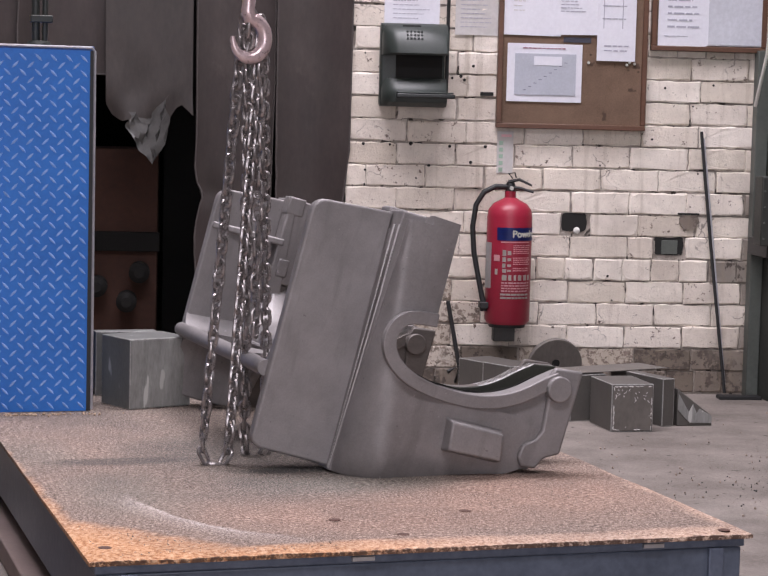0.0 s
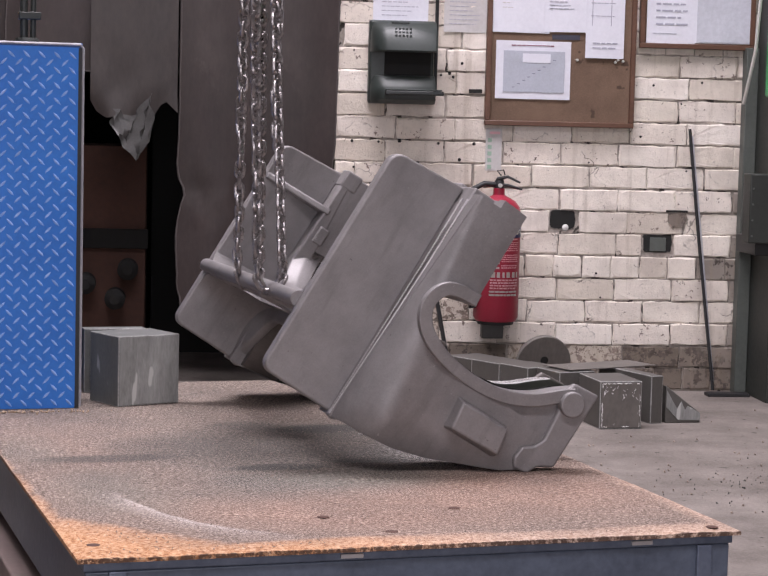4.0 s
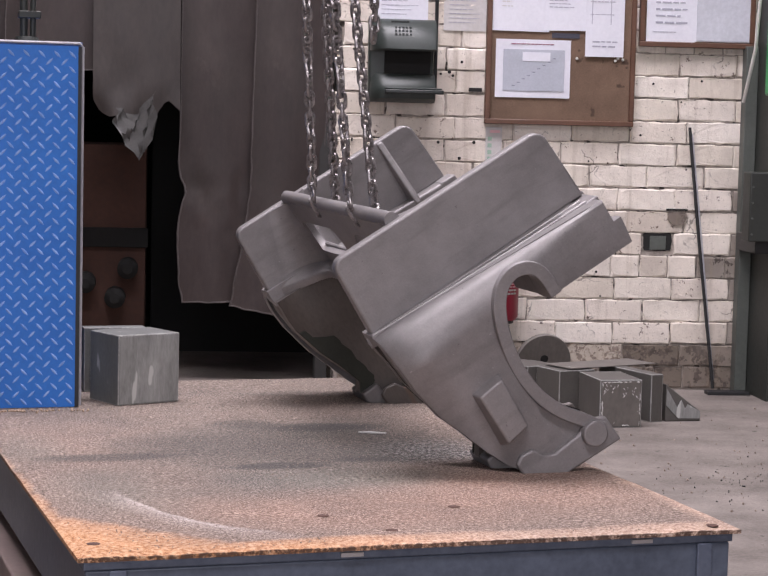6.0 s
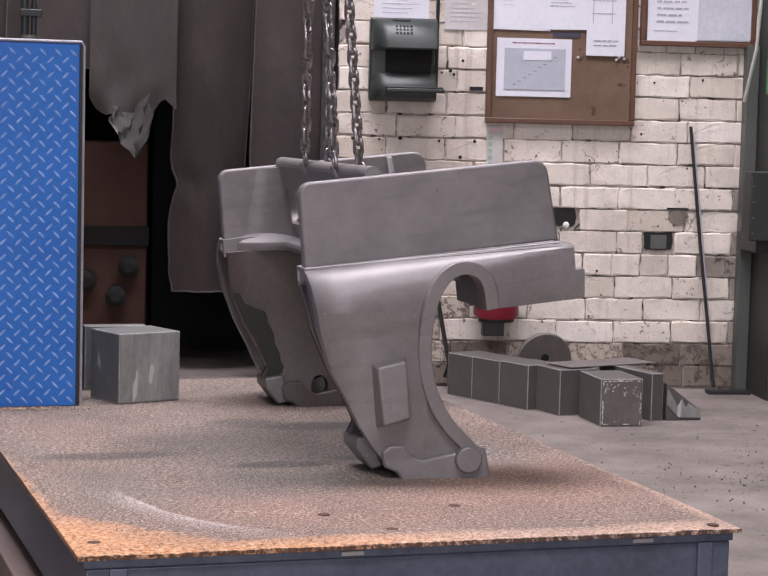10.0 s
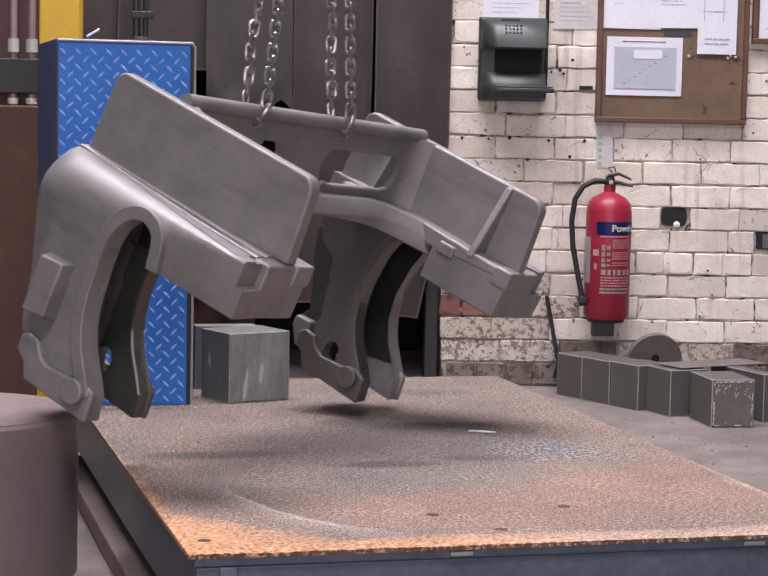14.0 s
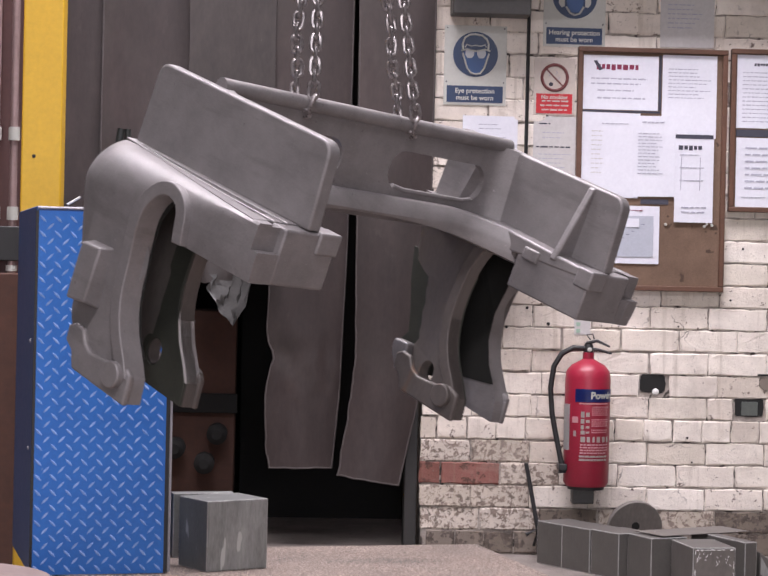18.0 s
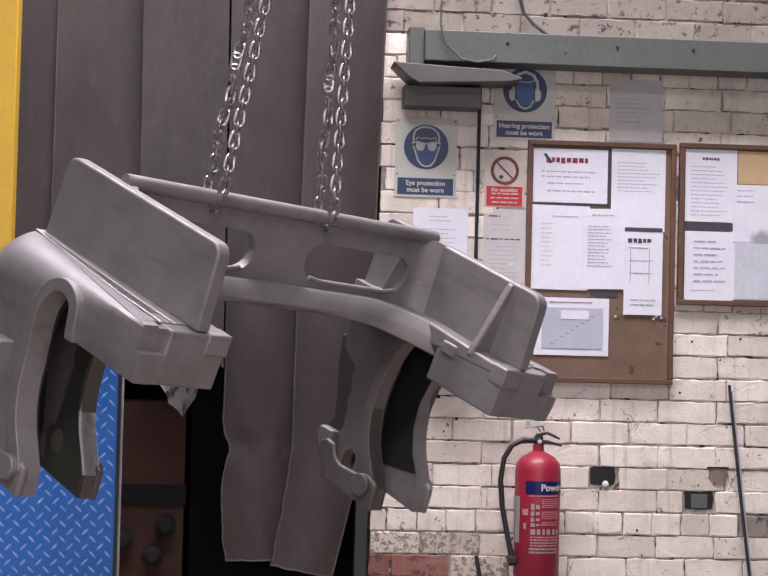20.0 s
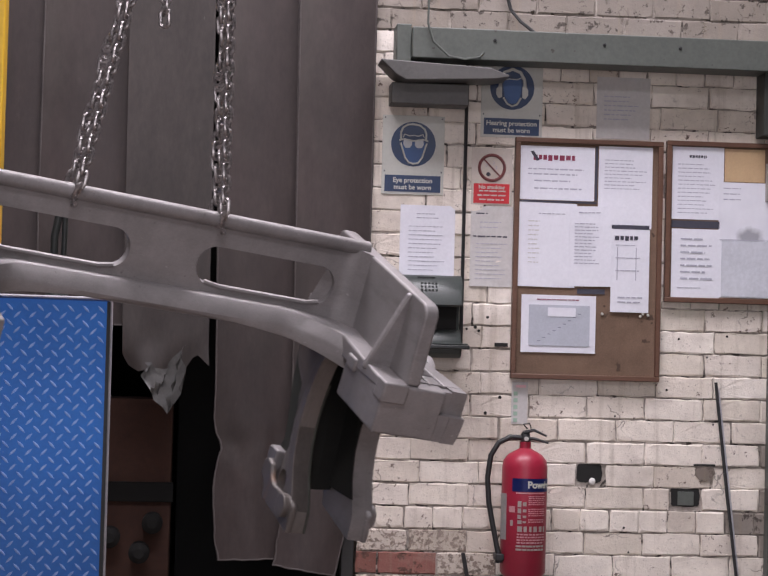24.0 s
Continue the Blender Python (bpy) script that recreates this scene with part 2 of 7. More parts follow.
def table_material():
    """Steel plate under grit: a swept grey oval with a pale dust rim, tan dust round it, orange rust at the front edge,
    dark smears, painted shadow.
    """
    m, n, l, b = nodes_of("gritty_table_plate")
    tc, sep = n.new("ShaderNodeTexCoord"), n.new("ShaderNodeSeparateXYZ")
    l.new(tc.outputs["Object"], sep.inputs[0])

    def calc(op, a, v=0.0):
        q = n.new("ShaderNodeMath")
        q.operation = op
        for s, w in zip(q.inputs, (a, v)):
            if isinstance(w, (int, float)):
                s.default_value = w
            else:
                l.new(w, s)
        return q.outputs[0]

    def oval(cx, cy, rx, ry):
        u, v = calc("DIVIDE", calc("SUBTRACT", sep.outputs[0], cx), rx), calc("DIVIDE", calc("SUBTRACT", sep.outputs[1], cy), ry)
        return calc("SQRT", calc("ADD", calc("MULTIPLY", u, u), calc("MULTIPLY", v, v)))

    x, y = sep.outputs[0], sep.outputs[1]
    wob, wob2 = noise_of(n, l, 3.2, 5.0, 0.7), noise_of(n, l, 9.0, 4.0, 0.65)
    drift = calc("ADD", calc("MULTIPLY", calc("SUBTRACT", wob, 0.5), 0.9), calc("MULTIPLY", calc("SUBTRACT", wob2, 0.5), 0.35))
    fine, coarse = noise_of(n, l, 180.0, 2.0, 0.85), noise_of(n, l, 92.0, 4.0, 0.8)
    patch = noise_of(n, l, 5.0, 4.0, 0.7)
    # grain is coarse where shot has gathered, fine where it is swept
    mixer = n.new("ShaderNodeMix")
    l.new(calc("MINIMUM", calc("MAXIMUM", calc("MULTIPLY", calc("SUBTRACT", patch, 0.38), 3.5), 0.1), 0.85), mixer.inputs[0])
    l.new(fine, mixer.inputs[2])
    l.new(coarse, mixer.inputs[3])
    grit, grit2 = mixer.outputs[0], coarse
    grey = ramp(n, l, grit, [(0.38, (0.038, 0.033, 0.028)), (0.50, (0.172, 0.138, 0.116)), (0.62, (0.46, 0.395, 0.345))])
    tan = ramp(n, l, grit, [(0.38, (0.070, 0.045, 0.035)), (0.50, (0.218, 0.160, 0.130)), (0.62, (0.54, 0.435, 0.37))])
    rust = ramp(n, l, grit2, [(0.34, (0.20, 0.065, 0.024)), (0.47, (0.56, 0.275, 0.125)), (0.64, (0.80, 0.54, 0.345))])
    salmon = ramp(n, l, grit, [(0.38, (0.11, 0.058, 0.040)), (0.50, (0.278, 0.180, 0.138)), (0.62, (0.56, 0.42, 0.345))])
    dust = ramp(n, l, grit, [(0.38, (0.20, 0.165, 0.145)), (0.50, (0.47, 0.41, 0.375)), (0.62, (0.72, 0.66, 0.62))])
    ring = calc("ADD", oval(0.66, 0.95, 0.46, 0.85), calc("MULTIPLY", drift, 0.55))
    c = blend(n, l, ramp(n, l, ring, [(0.55, (0, 0, 0)), (1.05, (1, 1, 1))]), grey, tan)
    # reddish dust to the right of the swept oval
    warm = calc("ADD", oval(1.06, 0.52, 0.42, 0.40), calc("MULTIPLY", drift, 0.5))
    c = blend(n, l, ramp(n, l, warm, [(0.35, (0.85, 0.85, 0.85)), (1.05, (0, 0, 0))]), c, salmon)
    warm = calc("ADD", oval(0.66, 0.32, 0.50, 0.27), calc("MULTIPLY", drift, 0.5))
    c = blend(n, l, ramp(n, l, warm, [(0.40, (0.75, 0.75, 0.75)), (1.0, (0, 0, 0))]), c, salmon)
    far_dust = calc("ADD", calc("SUBTRACT", y, 1.35), calc("MULTIPLY", drift, 0.8))
    c = blend(n, l, ramp(n, l, far_dust, [(0.0, (0, 0, 0)), (0.45, (0.85, 0.85, 0.85))]), c, grey)
    mid_grey = calc("ADD", oval(0.86, 1.15, 0.52, 0.52), calc("MULTIPLY", drift, 0.7))
    c = blend(n, l, ramp(n, l, mid_grey, [(0.45, (0.8, 0.8, 0.8)), (1.0, (0, 0, 0))]), c, grey)
    # swept patches bared to greenish grey plate, with a grey tongue on the near side
    for cx, cy, rx, ry, k in ((0.72, 0.68, 0.34, 0.16, 0.75), (0.17, 0.62, 0.17, 0.36, 0.55), (0.06, 1.15, 0.12, 0.30, 0.45)):
        d = calc("ADD", oval(cx, cy, rx, ry), calc("MULTIPLY", drift, 0.7))
        c = blend(n, l, ramp(n, l, d, [(0.30, (k, k, k)), (1.05, (0, 0, 0))]), c, ramp(n, l, grit, [(0.38, (0.058, 0.056, 0.046)), (0.5, (0.175, 0.163, 0.140)), (0.62, (0.36, 0.335, 0.295))]))
    # pale drift of dust: a short arc on the near side
    arc_at = calc("ADD", oval(0.62, 0.66, 0.425, 0.575), calc("MULTIPLY", calc("SUBTRACT", wob2, 0.5), 0.10))
    near_side = blend(n, l, 1.0, ramp(n, l, x, [(0.31, (1, 1, 1)), (0.46, (0, 0, 0))]), ramp(n, l, y, [(0.50, (1, 1, 1)), (0.64, (0, 0, 0))]), "MULTIPLY")
    line = ramp(n, l, calc("MULTIPLY", arc_at, 0.5), [(0.512, (0, 0, 0)), (0.522, (1, 1, 1)), (0.540, (0.45, 0.45, 0.45)), (0.60, (0, 0, 0))])
    c = blend(n, l, blend(n, l, 1.0, line, near_side, "MULTIPLY"), c, dust)
    # rust: a sharp-edged patch at the near corner, a narrow band along the front edge, faint ones along the sides
    corner = calc("SUBTRACT", 0.62, calc("ADD", calc("MULTIPLY", x, 1.55), calc("MULTIPLY", y, 1.45)))
    rim = calc("MAXIMUM", calc("SUBTRACT", 0.26, calc("MULTIPLY", y, 2.9)), corner)
    rim = calc("MAXIMUM", rim, calc("SUBTRACT", calc("SUBTRACT", 0.16, calc("MULTIPLY", x, 3.6)), calc("MULTIPLY", y, 0.10)))
    rim = calc("MAXIMUM", rim, calc("SUBTRACT", calc("SUBTRACT", 0.15, calc("MULTIPLY", calc("SUBTRACT", 1.335, x), 2.2)), calc("MULTIPLY", y, 0.12)))
    rim = calc("ADD", rim, calc("MULTIPLY", drift, 0.30))
    c = blend(n, l, ramp(n, l, rim, [(0.02, (0, 0, 0)), (0.10, (0.60, 0.60, 0.60)), (0.30, (1, 1, 1))]), c, blend(n, l, ramp(n, l, x, [(0.45, (0, 0, 0)), (0.85, (0.55, 0.55, 0.55))]), rust, dust))
    # dark smears, with soft shadow under the casting painted in among them
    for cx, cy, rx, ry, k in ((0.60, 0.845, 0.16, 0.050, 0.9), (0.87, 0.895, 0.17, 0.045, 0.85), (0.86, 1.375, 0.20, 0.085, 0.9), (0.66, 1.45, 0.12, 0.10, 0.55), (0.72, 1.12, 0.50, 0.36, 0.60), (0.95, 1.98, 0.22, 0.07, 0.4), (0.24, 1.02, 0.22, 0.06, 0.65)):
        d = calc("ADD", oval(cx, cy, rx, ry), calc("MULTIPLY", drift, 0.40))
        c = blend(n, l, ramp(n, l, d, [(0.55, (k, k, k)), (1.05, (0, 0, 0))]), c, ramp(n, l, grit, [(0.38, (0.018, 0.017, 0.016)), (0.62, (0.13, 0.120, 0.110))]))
    # coarse shot gathered along the right rim of the oval
    heap = calc("ADD", oval(1.04, 0.96, 0.22, 0.22), calc("MULTIPLY", drift, 0.8))
    c = blend(n, l, ramp(n, l, heap, [(0.3, (0.8, 0.8, 0.8)), (1.1, (0, 0, 0))]), c, ramp(n, l, coarse, [(0.40, (0.020, 0.019, 0.018)), (0.50, (0.13, 0.12, 0.112)), (0.60, (0.62, 0.59, 0.56))]))
    edge = calc("ADD", calc("MULTIPLY", y, 40.0), calc("MULTIPLY", noise_of(n, l, 45.0, 4.0, 0.8), 1.6))
    c = blend(n, l, ramp(n, l, edge, [(0.80, (0.9, 0.9, 0.9)), (1.25, (0, 0, 0))]), c, (0.06, 0.030, 0.020))
    l.new(blend(n, l, 1.0, c, ramp(n, l, noise_of(n, l, 2.4, 6.0, 0.72), [(0.30, (0.60, 0.60, 0.61)), (0.50, (0.82, 0.80, 0.79)), (0.68, (1.0, 0.96, 0.94))]), "MULTIPLY"), b.inputs["Base Color"])
    b.inputs["Roughness"].default_value = 0.88
    bump_to(n, l, b, grit, 0.6, 0.003)
    return m


TABLE = table_material()


def brick_material(name, paint, chips, share, scale):
    """Old limewash over brick: paint tone varies brick by brick, with flaked spots that bare the clay."""
    m, n, l, b = nodes_of(name)
    oi = n.new("ShaderNodeObjectInfo")
    a = noise_of(n, l, 7.0, 5.0, 0.7, "World")
    c = ramp(n, l, a, [(0.3, tuple(v * 0.80 for v in paint)), (0.7, paint)])
    tone = ramp(n, l, oi.outputs["Random"], [(0.0, (0.80, 0.78, 0.74)), (0.4, (0.95, 0.94, 0.92)), (1.0, (1.0, 1.0, 1.0))])
    c = blend(n, l, 1.0, c, tone, "MULTIPLY")
    spots = noise_of(n, l, scale, 5.0, 0.72, "World")
    k = ramp(n, l, spots, [(share, (0, 0, 0)), (share + 0.03, (1, 1, 1))])
    c = blend(n, l, k, c, ramp(n, l, noise_of(n, l, 30.0, 4.0, 0.6, "World"), [(0.35, tuple(v * 0.45 for v in chips)), (0.7, chips)]))
    grime = noise_of(n, l, 2.2, 5.0, 0.7, "World")
    c = blend(n, l, ramp(n, l, grime, [(0.50, (0, 0, 0)), (0.70, (0.55, 0.55, 0.55))]), c, (0.40, 0.345, 0.30))
    streak = noise_of(n, l, 3.0, 4.0, 0.6, "World", (9, 1, 0.6))
    c = blend(n, l, ramp(n, l, streak, [(0.56, (0, 0, 0)), (0.72, (0.4, 0.4, 0.4))]), c, (0.30, 0.24, 0.18))
    soot = noise_of(n, l, 110.0, 3.0, 0.7, "World")
    c = blend(n, l, ramp(n, l, soot, [(0.60, (0, 0, 0)), (0.72, (0.55, 0.55, 0.55))]), c, (0.20, 0.165, 0.14))
    # hairline cracks in the limewash, wandering and broken off
    geo, vor, bend = n.new("ShaderNodeNewGeometry"), n.new("ShaderNodeTexVoronoi"), n.new("ShaderNodeTexNoise")
    bend.inputs["Scale"].default_value, bend.inputs["Detail"].default_value = 16.0, 3.0
    l.new(geo.outputs["Position"], bend.inputs["Vector"])
    vor.feature = "DISTANCE_TO_EDGE"
    vor.inputs["Scale"].default_value = 6.5
    l.new(blend(n, l, 0.10, geo.outputs["Position"], bend.outputs["Color"], "ADD"), vor.inputs["Vector"])
    lines = ramp(n, l, vor.outputs["Distance"], [(0.008, (1, 1, 1)), (0.020, (0, 0, 0))])
    where = ramp(n, l, noise_of(n, l, 5.0, 3.0, 0.6, "World"), [(0.56, (0, 0, 0)), (0.64, (0.7, 0.7, 0.7))])
    c = blend(n, l, blend(n, l, 1.0, lines, where, "MULTIPLY"), c, (0.09, 0.072, 0.06))
    l.new(c, b.inputs["Base Color"])
    b.inputs["Roughness"].default_value = 0.75
    bump_to(n, l, b, blend(n, l, 0.35, spots, soot), 0.7, 0.005)
    return m


BRICK = brick_material("painted_brick", (0.875, 0.805, 0.73), (0.17, 0.13, 0.108), 0.660, 46.0)
BRICK_WORN = brick_material("flaked_brick", (0.80, 0.725, 0.65), (0.20, 0.14, 0.115), 0.610, 38.0)
# grimy brick, darkened also for weak light near roof and column
BRICK_DIM = brick_material("dim_grimy_limewashed_brick", (0.285, 0.25, 0.22), (0.09, 0.072, 0.06), 0.58, 26.0)
BRICK_BARE = brick_material("bare_red_brick", (0.26, 0.105, 0.085), (0.14, 0.06, 0.045), 0.55, 14.0)
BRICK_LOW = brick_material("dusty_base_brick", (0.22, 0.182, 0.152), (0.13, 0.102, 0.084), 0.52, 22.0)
BRICK_RAGGED = brick_material("half_stripped_brick", (0.64, 0.57, 0.50), (0.30, 0.235, 0.195), 0.51, 52.0)


# ---- mesh helpers ----
def mesh_of(bm, material, smooth=False):
    bmesh.ops.recalc_face_normals(bm, faces=bm.faces)
    me = bpy.data.meshes.new("mesh")
    bm.to_mesh(me)
    bm.free()
    me.materials.append(material)
    if smooth:
        for f in me.polygons:
            f.use_smooth = True
        me.set_sharp_from_angle(angle=radians(38))
    return me


def part(name, bm, material, parent=None, label="", smooth=False, bevel=0.0, at=None):
    """One mesh object, linked under parent when given."""
    ob = new(name, mesh_of(bm, material, smooth or bevel > 0))
    if at is not None:
        ob.matrix_basis = at
    if parent is not None:
        ob.parent = parent
    if bevel:
        b = ob.modifiers.new("bevel", "BEVEL")
        b.width, b.segments, b.limit_method, b.angle_limit = bevel, 3, "ANGLE", radians(35)
        b.harden_normals = False
    if label:
        ob["label"] = label
    return ob


def box(x0, x1, y0, y1, z0, z1, bm=None, chamfer=0.0):
    bm = bm or bmesh.new()
    r = bmesh.ops.create_cube(bm, size=1.0, matrix=Matrix.Translation(((x0 + x1) / 2, (y0 + y1) / 2, (z0 + z1) / 2)) @ Matrix.Diagonal((x1 - x0, y1 - y0, z1 - z0, 1)))
    if chamfer:
        es = list({e for v in r["verts"] for e in v.link_edges})
        bmesh.ops.bevel(bm, geom=es, offset=chamfer, segments=2, profile=0.6, affect="EDGES")
    return bm


def prism(points, a, b, axis="y", bm=None, side=None):
    """A polygon in the plane across an axis, drawn out from a to b along it."""
    bm = bm or bmesh.new()

    def at(u, v, w):
        return {"y": (u, w, v), "x": (w, u, v), "z": (u, v, w)}[axis]

    lo, hi = [bm.verts.new(at(u, v, a)) for u, v in points], [bm.verts.new(at(u, v, b)) for u, v in points]
    bm.faces.new(lo)
    bm.faces.new(hi[::-1])
    for i in range(len(points)):
        j = (i + 1) % len(points)
        bm.faces.new((lo[i], hi[i], hi[j], lo[j]))
    return bm


def tube(points, radius, bm=None, sides=10, closed=False):
    """A round bar along a line of points."""
    bm = bm or bmesh.new()
    pts, rings = [Vector(p) for p in points], []
    n = len(pts)
    ref = None
    for i, p in enumerate(pts):
        d = (pts[(i + 1) % n] - pts[i - 1]) if closed else (pts[min(i + 1, n - 1)] - pts[max(i - 1, 0)])
        d.normalize()
        if ref is None:
            ref = d.orthogonal().normalized()
        ref = (ref - d * ref.dot(d)).normalized()
        s = d.cross(ref)
        r = radius[i] if isinstance(radius, (list, tuple)) else radius
        rings.append([bm.verts.new(p + (ref * math.cos(a) + s * math.sin(a)) * r) for a in (2 * math.pi * k / sides for k in range(sides))])
    for i in range(n if closed else n - 1):
        u, v = rings[i], rings[(i + 1) % n]
        for k in range(sides):
            bm.faces.new((u[k], u[(k + 1) % sides], v[(k + 1) % sides], v[k]))
    if not closed:
        bm.faces.new(rings[0][::-1])
        bm.faces.new(rings[-1])
    return bm


def lathe(profile, sides=32, bm=None, at=(0, 0, 0)):
    """A round body from radius, height pairs about the z axis."""
    bm = bm or bmesh.new()
    rings = [[bm.verts.new((at[0] + r * math.cos(2 * math.pi * k / sides), at[1] + r * math.sin(2 * math.pi * k / sides), at[2] + z)) for k in range(sides)] for r, z in profile]
    for u, v in zip(rings, rings[1:]):
        for k in range(sides):
            bm.faces.new((u[k], u[(k + 1) % sides], v[(k + 1) % sides], v[k]))
    bm.faces.new(rings[0][::-1])
    bm.faces.new(rings[-1])
    return bm


def disc(cx, cz, r, y0, y1, sides=36, bm=None):
    return prism([(cx + r * math.cos(2 * math.pi * k / sides), cz + r * math.sin(2 * math.pi * k / sides)) for k in range(sides)], y0, y1, "y", bm)


def arc(cx, cz, r, a0, a1, n):
    return [(cx + r * math.cos(radians(a0 + (a1 - a0) * k / n)), cz + r * math.sin(radians(a0 + (a1 - a0) * k / n))) for k in range(n + 1)]


def thing(name, m, label, category, group=""):
    ob = new(name)
    ob.matrix_basis = m
    ob.empty_display_size = 0.05
    return tagged(ob, label, category, group)


def letters(text, size, material, parent, m, name="lettering", label="", bold=0.0):
    """Lettering in the built-in face, as a thin mesh facing -y."""
    cu = bpy.data.curves.new("t", "FONT")
    cu.body, cu.size, cu.align_x, cu.align_y, cu.extrude, cu.offset = text, size, "CENTER", "CENTER", 0.0006, bold
    tmp = new("t", cu)
    me = bpy.data.meshes.new_from_object(tmp.evaluated_get(bpy.context.evaluated_depsgraph_get()))
    bpy.data.objects.remove(tmp)
    me.materials.clear()
    me.materials.append(material)
    ob = new(name, me)
    ob.matrix_basis = m @ pose(0, 0, 0, 90, 0, 0)
    ob.parent = parent
    if label:
        ob["label"] = label
    return ob


# ---- the shed ----
WALL_Y = 7.8
floor = tagged(part("floor", box(-9, 9, -6, 16, -0.3, 0.0), CONCRETE), "dusty grey-brown workshop concrete with grit and chips", "floor", kind="structure")
OPEN_X0, OPEN_X1, OPEN_Z = -1.9, 0.645, 3.1
wall_north = tagged(part("wall_north", box(OPEN_X1 + 0.012, 9, WALL_Y + 0.0068, WALL_Y + 0.36, 0, 6), MORTAR), "cream-painted old brick wall with dark dirty joints", "wall", kind="structure")
tagged(part("wall_north_left", box(-9, OPEN_X0, WALL_Y, WALL_Y + 0.36, 0, 6), PLASTER), "soot-grey brick wall beside the doorway", "wall", kind="structure")
tagged(part("wall_lintel", box(OPEN_X0, OPEN_X1 + 0.012, WALL_Y + 0.02, WALL_Y + 0.36, OPEN_Z, 6), PLASTER), "soot-grey wall over the doorway", "wall", kind="structure")
tagged(part("wall_west", box(-9.3, -9, -6, 16, 0, 6), PLASTER), "grey workshop wall", "wall", kind="structure")
tagged(part("wall_east", box(9, 9.3, -6, 16, 0, 6), PLASTER), "grey workshop wall", "wall", kind="structure")
# the bay's darkness is put into the black of its far wall
tagged(part("wall_far", box(-9, 9, 13.0, 13.3, 0, 6), BLACK), "wall painted black as the unlit bay behind the curtain", "wall", kind="structure")
# unseen wall with an opening left for the added front lamp
for i, (x0, x1, z0, z1) in enumerate(((-9, -2.0, 0, 6), (1.6, 9, 0, 6), (-2.0, 1.6, 3.9, 6))):
    tagged(part("wall_south_%d" % (i + 1), box(x0, x1, -4.3, -4.0, z0, z1), PLASTER), "unseen grey workshop wall beside an opening for the added lamp", "wall", kind="structure")
# unseen roof with openings left for the added overhead lamps
bm = bmesh.new()
for x0, x1, y0, y1 in ((-9, -1.9, -6, 7.8), (2.5, 9, -6, 7.8), (-1.9, 2.5, -6, -0.7), (-1.9, 2.5, 1.1, 4.97), (-1.9, 2.5, 6.75, 7.8)):
    box(x0, x1, y0, y1, 6.0, 6.2, bm)
tagged(part("ceiling", bm, PLASTER), "unseen grey workshop roof with two openings for added lamps", "ceiling", kind="structure")
# likewise black, to keep the bay dark
tagged(part("ceiling_dark_bay", box(-9, 9, WALL_Y, 13.3, 6.0, 6.2), BLACK), "roof painted black as the unlit bay", "ceiling", kind="structure")


# ---- the steel casting on the sling ----
SPAN = 1.078


def mirrored(bm):
    """The same piece on the far cheek."""
    for v in bm.verts:
        v.co.y = SPAN - v.co.y
    return bm


def leg_profile():
    """Side view of the claw leg: the curved mouth, toe and sole, heel and back edge."""
    mouth = [(0.366, -0.315), (0.362, -0.257), (0.347, -0.235), (0.314, -0.226), (0.280, -0.244), (0.254, -0.286), (0.240, -0.350), (0.236, -0.430), (0.248, -0.500), (0.276, -0.558), (0.314, -0.603), (0.340, -0.640)]
    sole = [(0.348, -0.694), (0.158, -0.688), (0.138, -0.652), (0.098, -0.656), (0.094, -0.632), (0.066, -0.604), (0.066, -0.578), (0.082, -0.552)]
    back = [(0.060, -0.490), (0.030, -0.423), (0.002, -0.330), (-0.010, -0.262), (-0.012, -0.192)]
    return mouth, sole, back


def band(line, width):
    """A strip of that width along an open line, on its right side."""
    out = []
    for i, (x, z) in enumerate(line):
        ax, az = line[max(i - 1, 0)]
        bx, bz = line[min(i + 1, len(line) - 1)]
        d = math.hypot(bx - ax, bz - az)
        out.append((x + (bz - az) / d * width, z - (bx - ax) / d * width))
    return line + out[::-1]


def rounded(line, times=2):
    """Corner-cut an open line to a smoother one."""
    for _ in range(times):
        out = [line[0]]
        for (ax, az), (bx, bz) in zip(line, line[1:]):
            out += [(ax * 0.75 + bx * 0.25, az * 0.75 + bz * 0.25), (ax * 0.25 + bx * 0.75, az * 0.25 + bz * 0.75)]
        line = out + [line[-1]]
    return line


def bridge(bm, rings):
    """Skin between equal rings of points, closed round each ring."""
    vs = [[bm.verts.new(p) for p in ring] for ring in rings]
    for u, v in zip(vs, vs[1:]):
        n = len(u)
        for k in range(n):
            bm.faces.new((u[k], u[(k + 1) % n], v[(k + 1) % n], v[k]))
    bm.faces.new(vs[0][::-1])
    bm.faces.new(vs[-1])
    return bm


def cheek_plate():
    r = 0.034
    pts = [(-0.006, -0.196)] + arc(0.026, -0.028, 0.028, 180, 90, 6) + arc(0.585 - r, -r, r, 90, 0, 6) + [(0.597, -0.190)]
    return prism(pts, 0.0, 0.036)


def swell(x, z):
    """How far the outer skin draws in below its flat face: a wide round shoulder at the back, a crisp ridge at the nose."""
    a = max(0.112 * (1 - x / 0.60), 0.0)
    b = 0.110 * a / 0.112
    top = -0.190
    if z >= top or a < 0.002:
        return a if z >= top else 0.0
    f = (top - z) / max(b, 1e-4)
    return a * (1 - math.sqrt(max(1 - (1 - f) ** 2, 0.0))) if f < 1 else 0.0


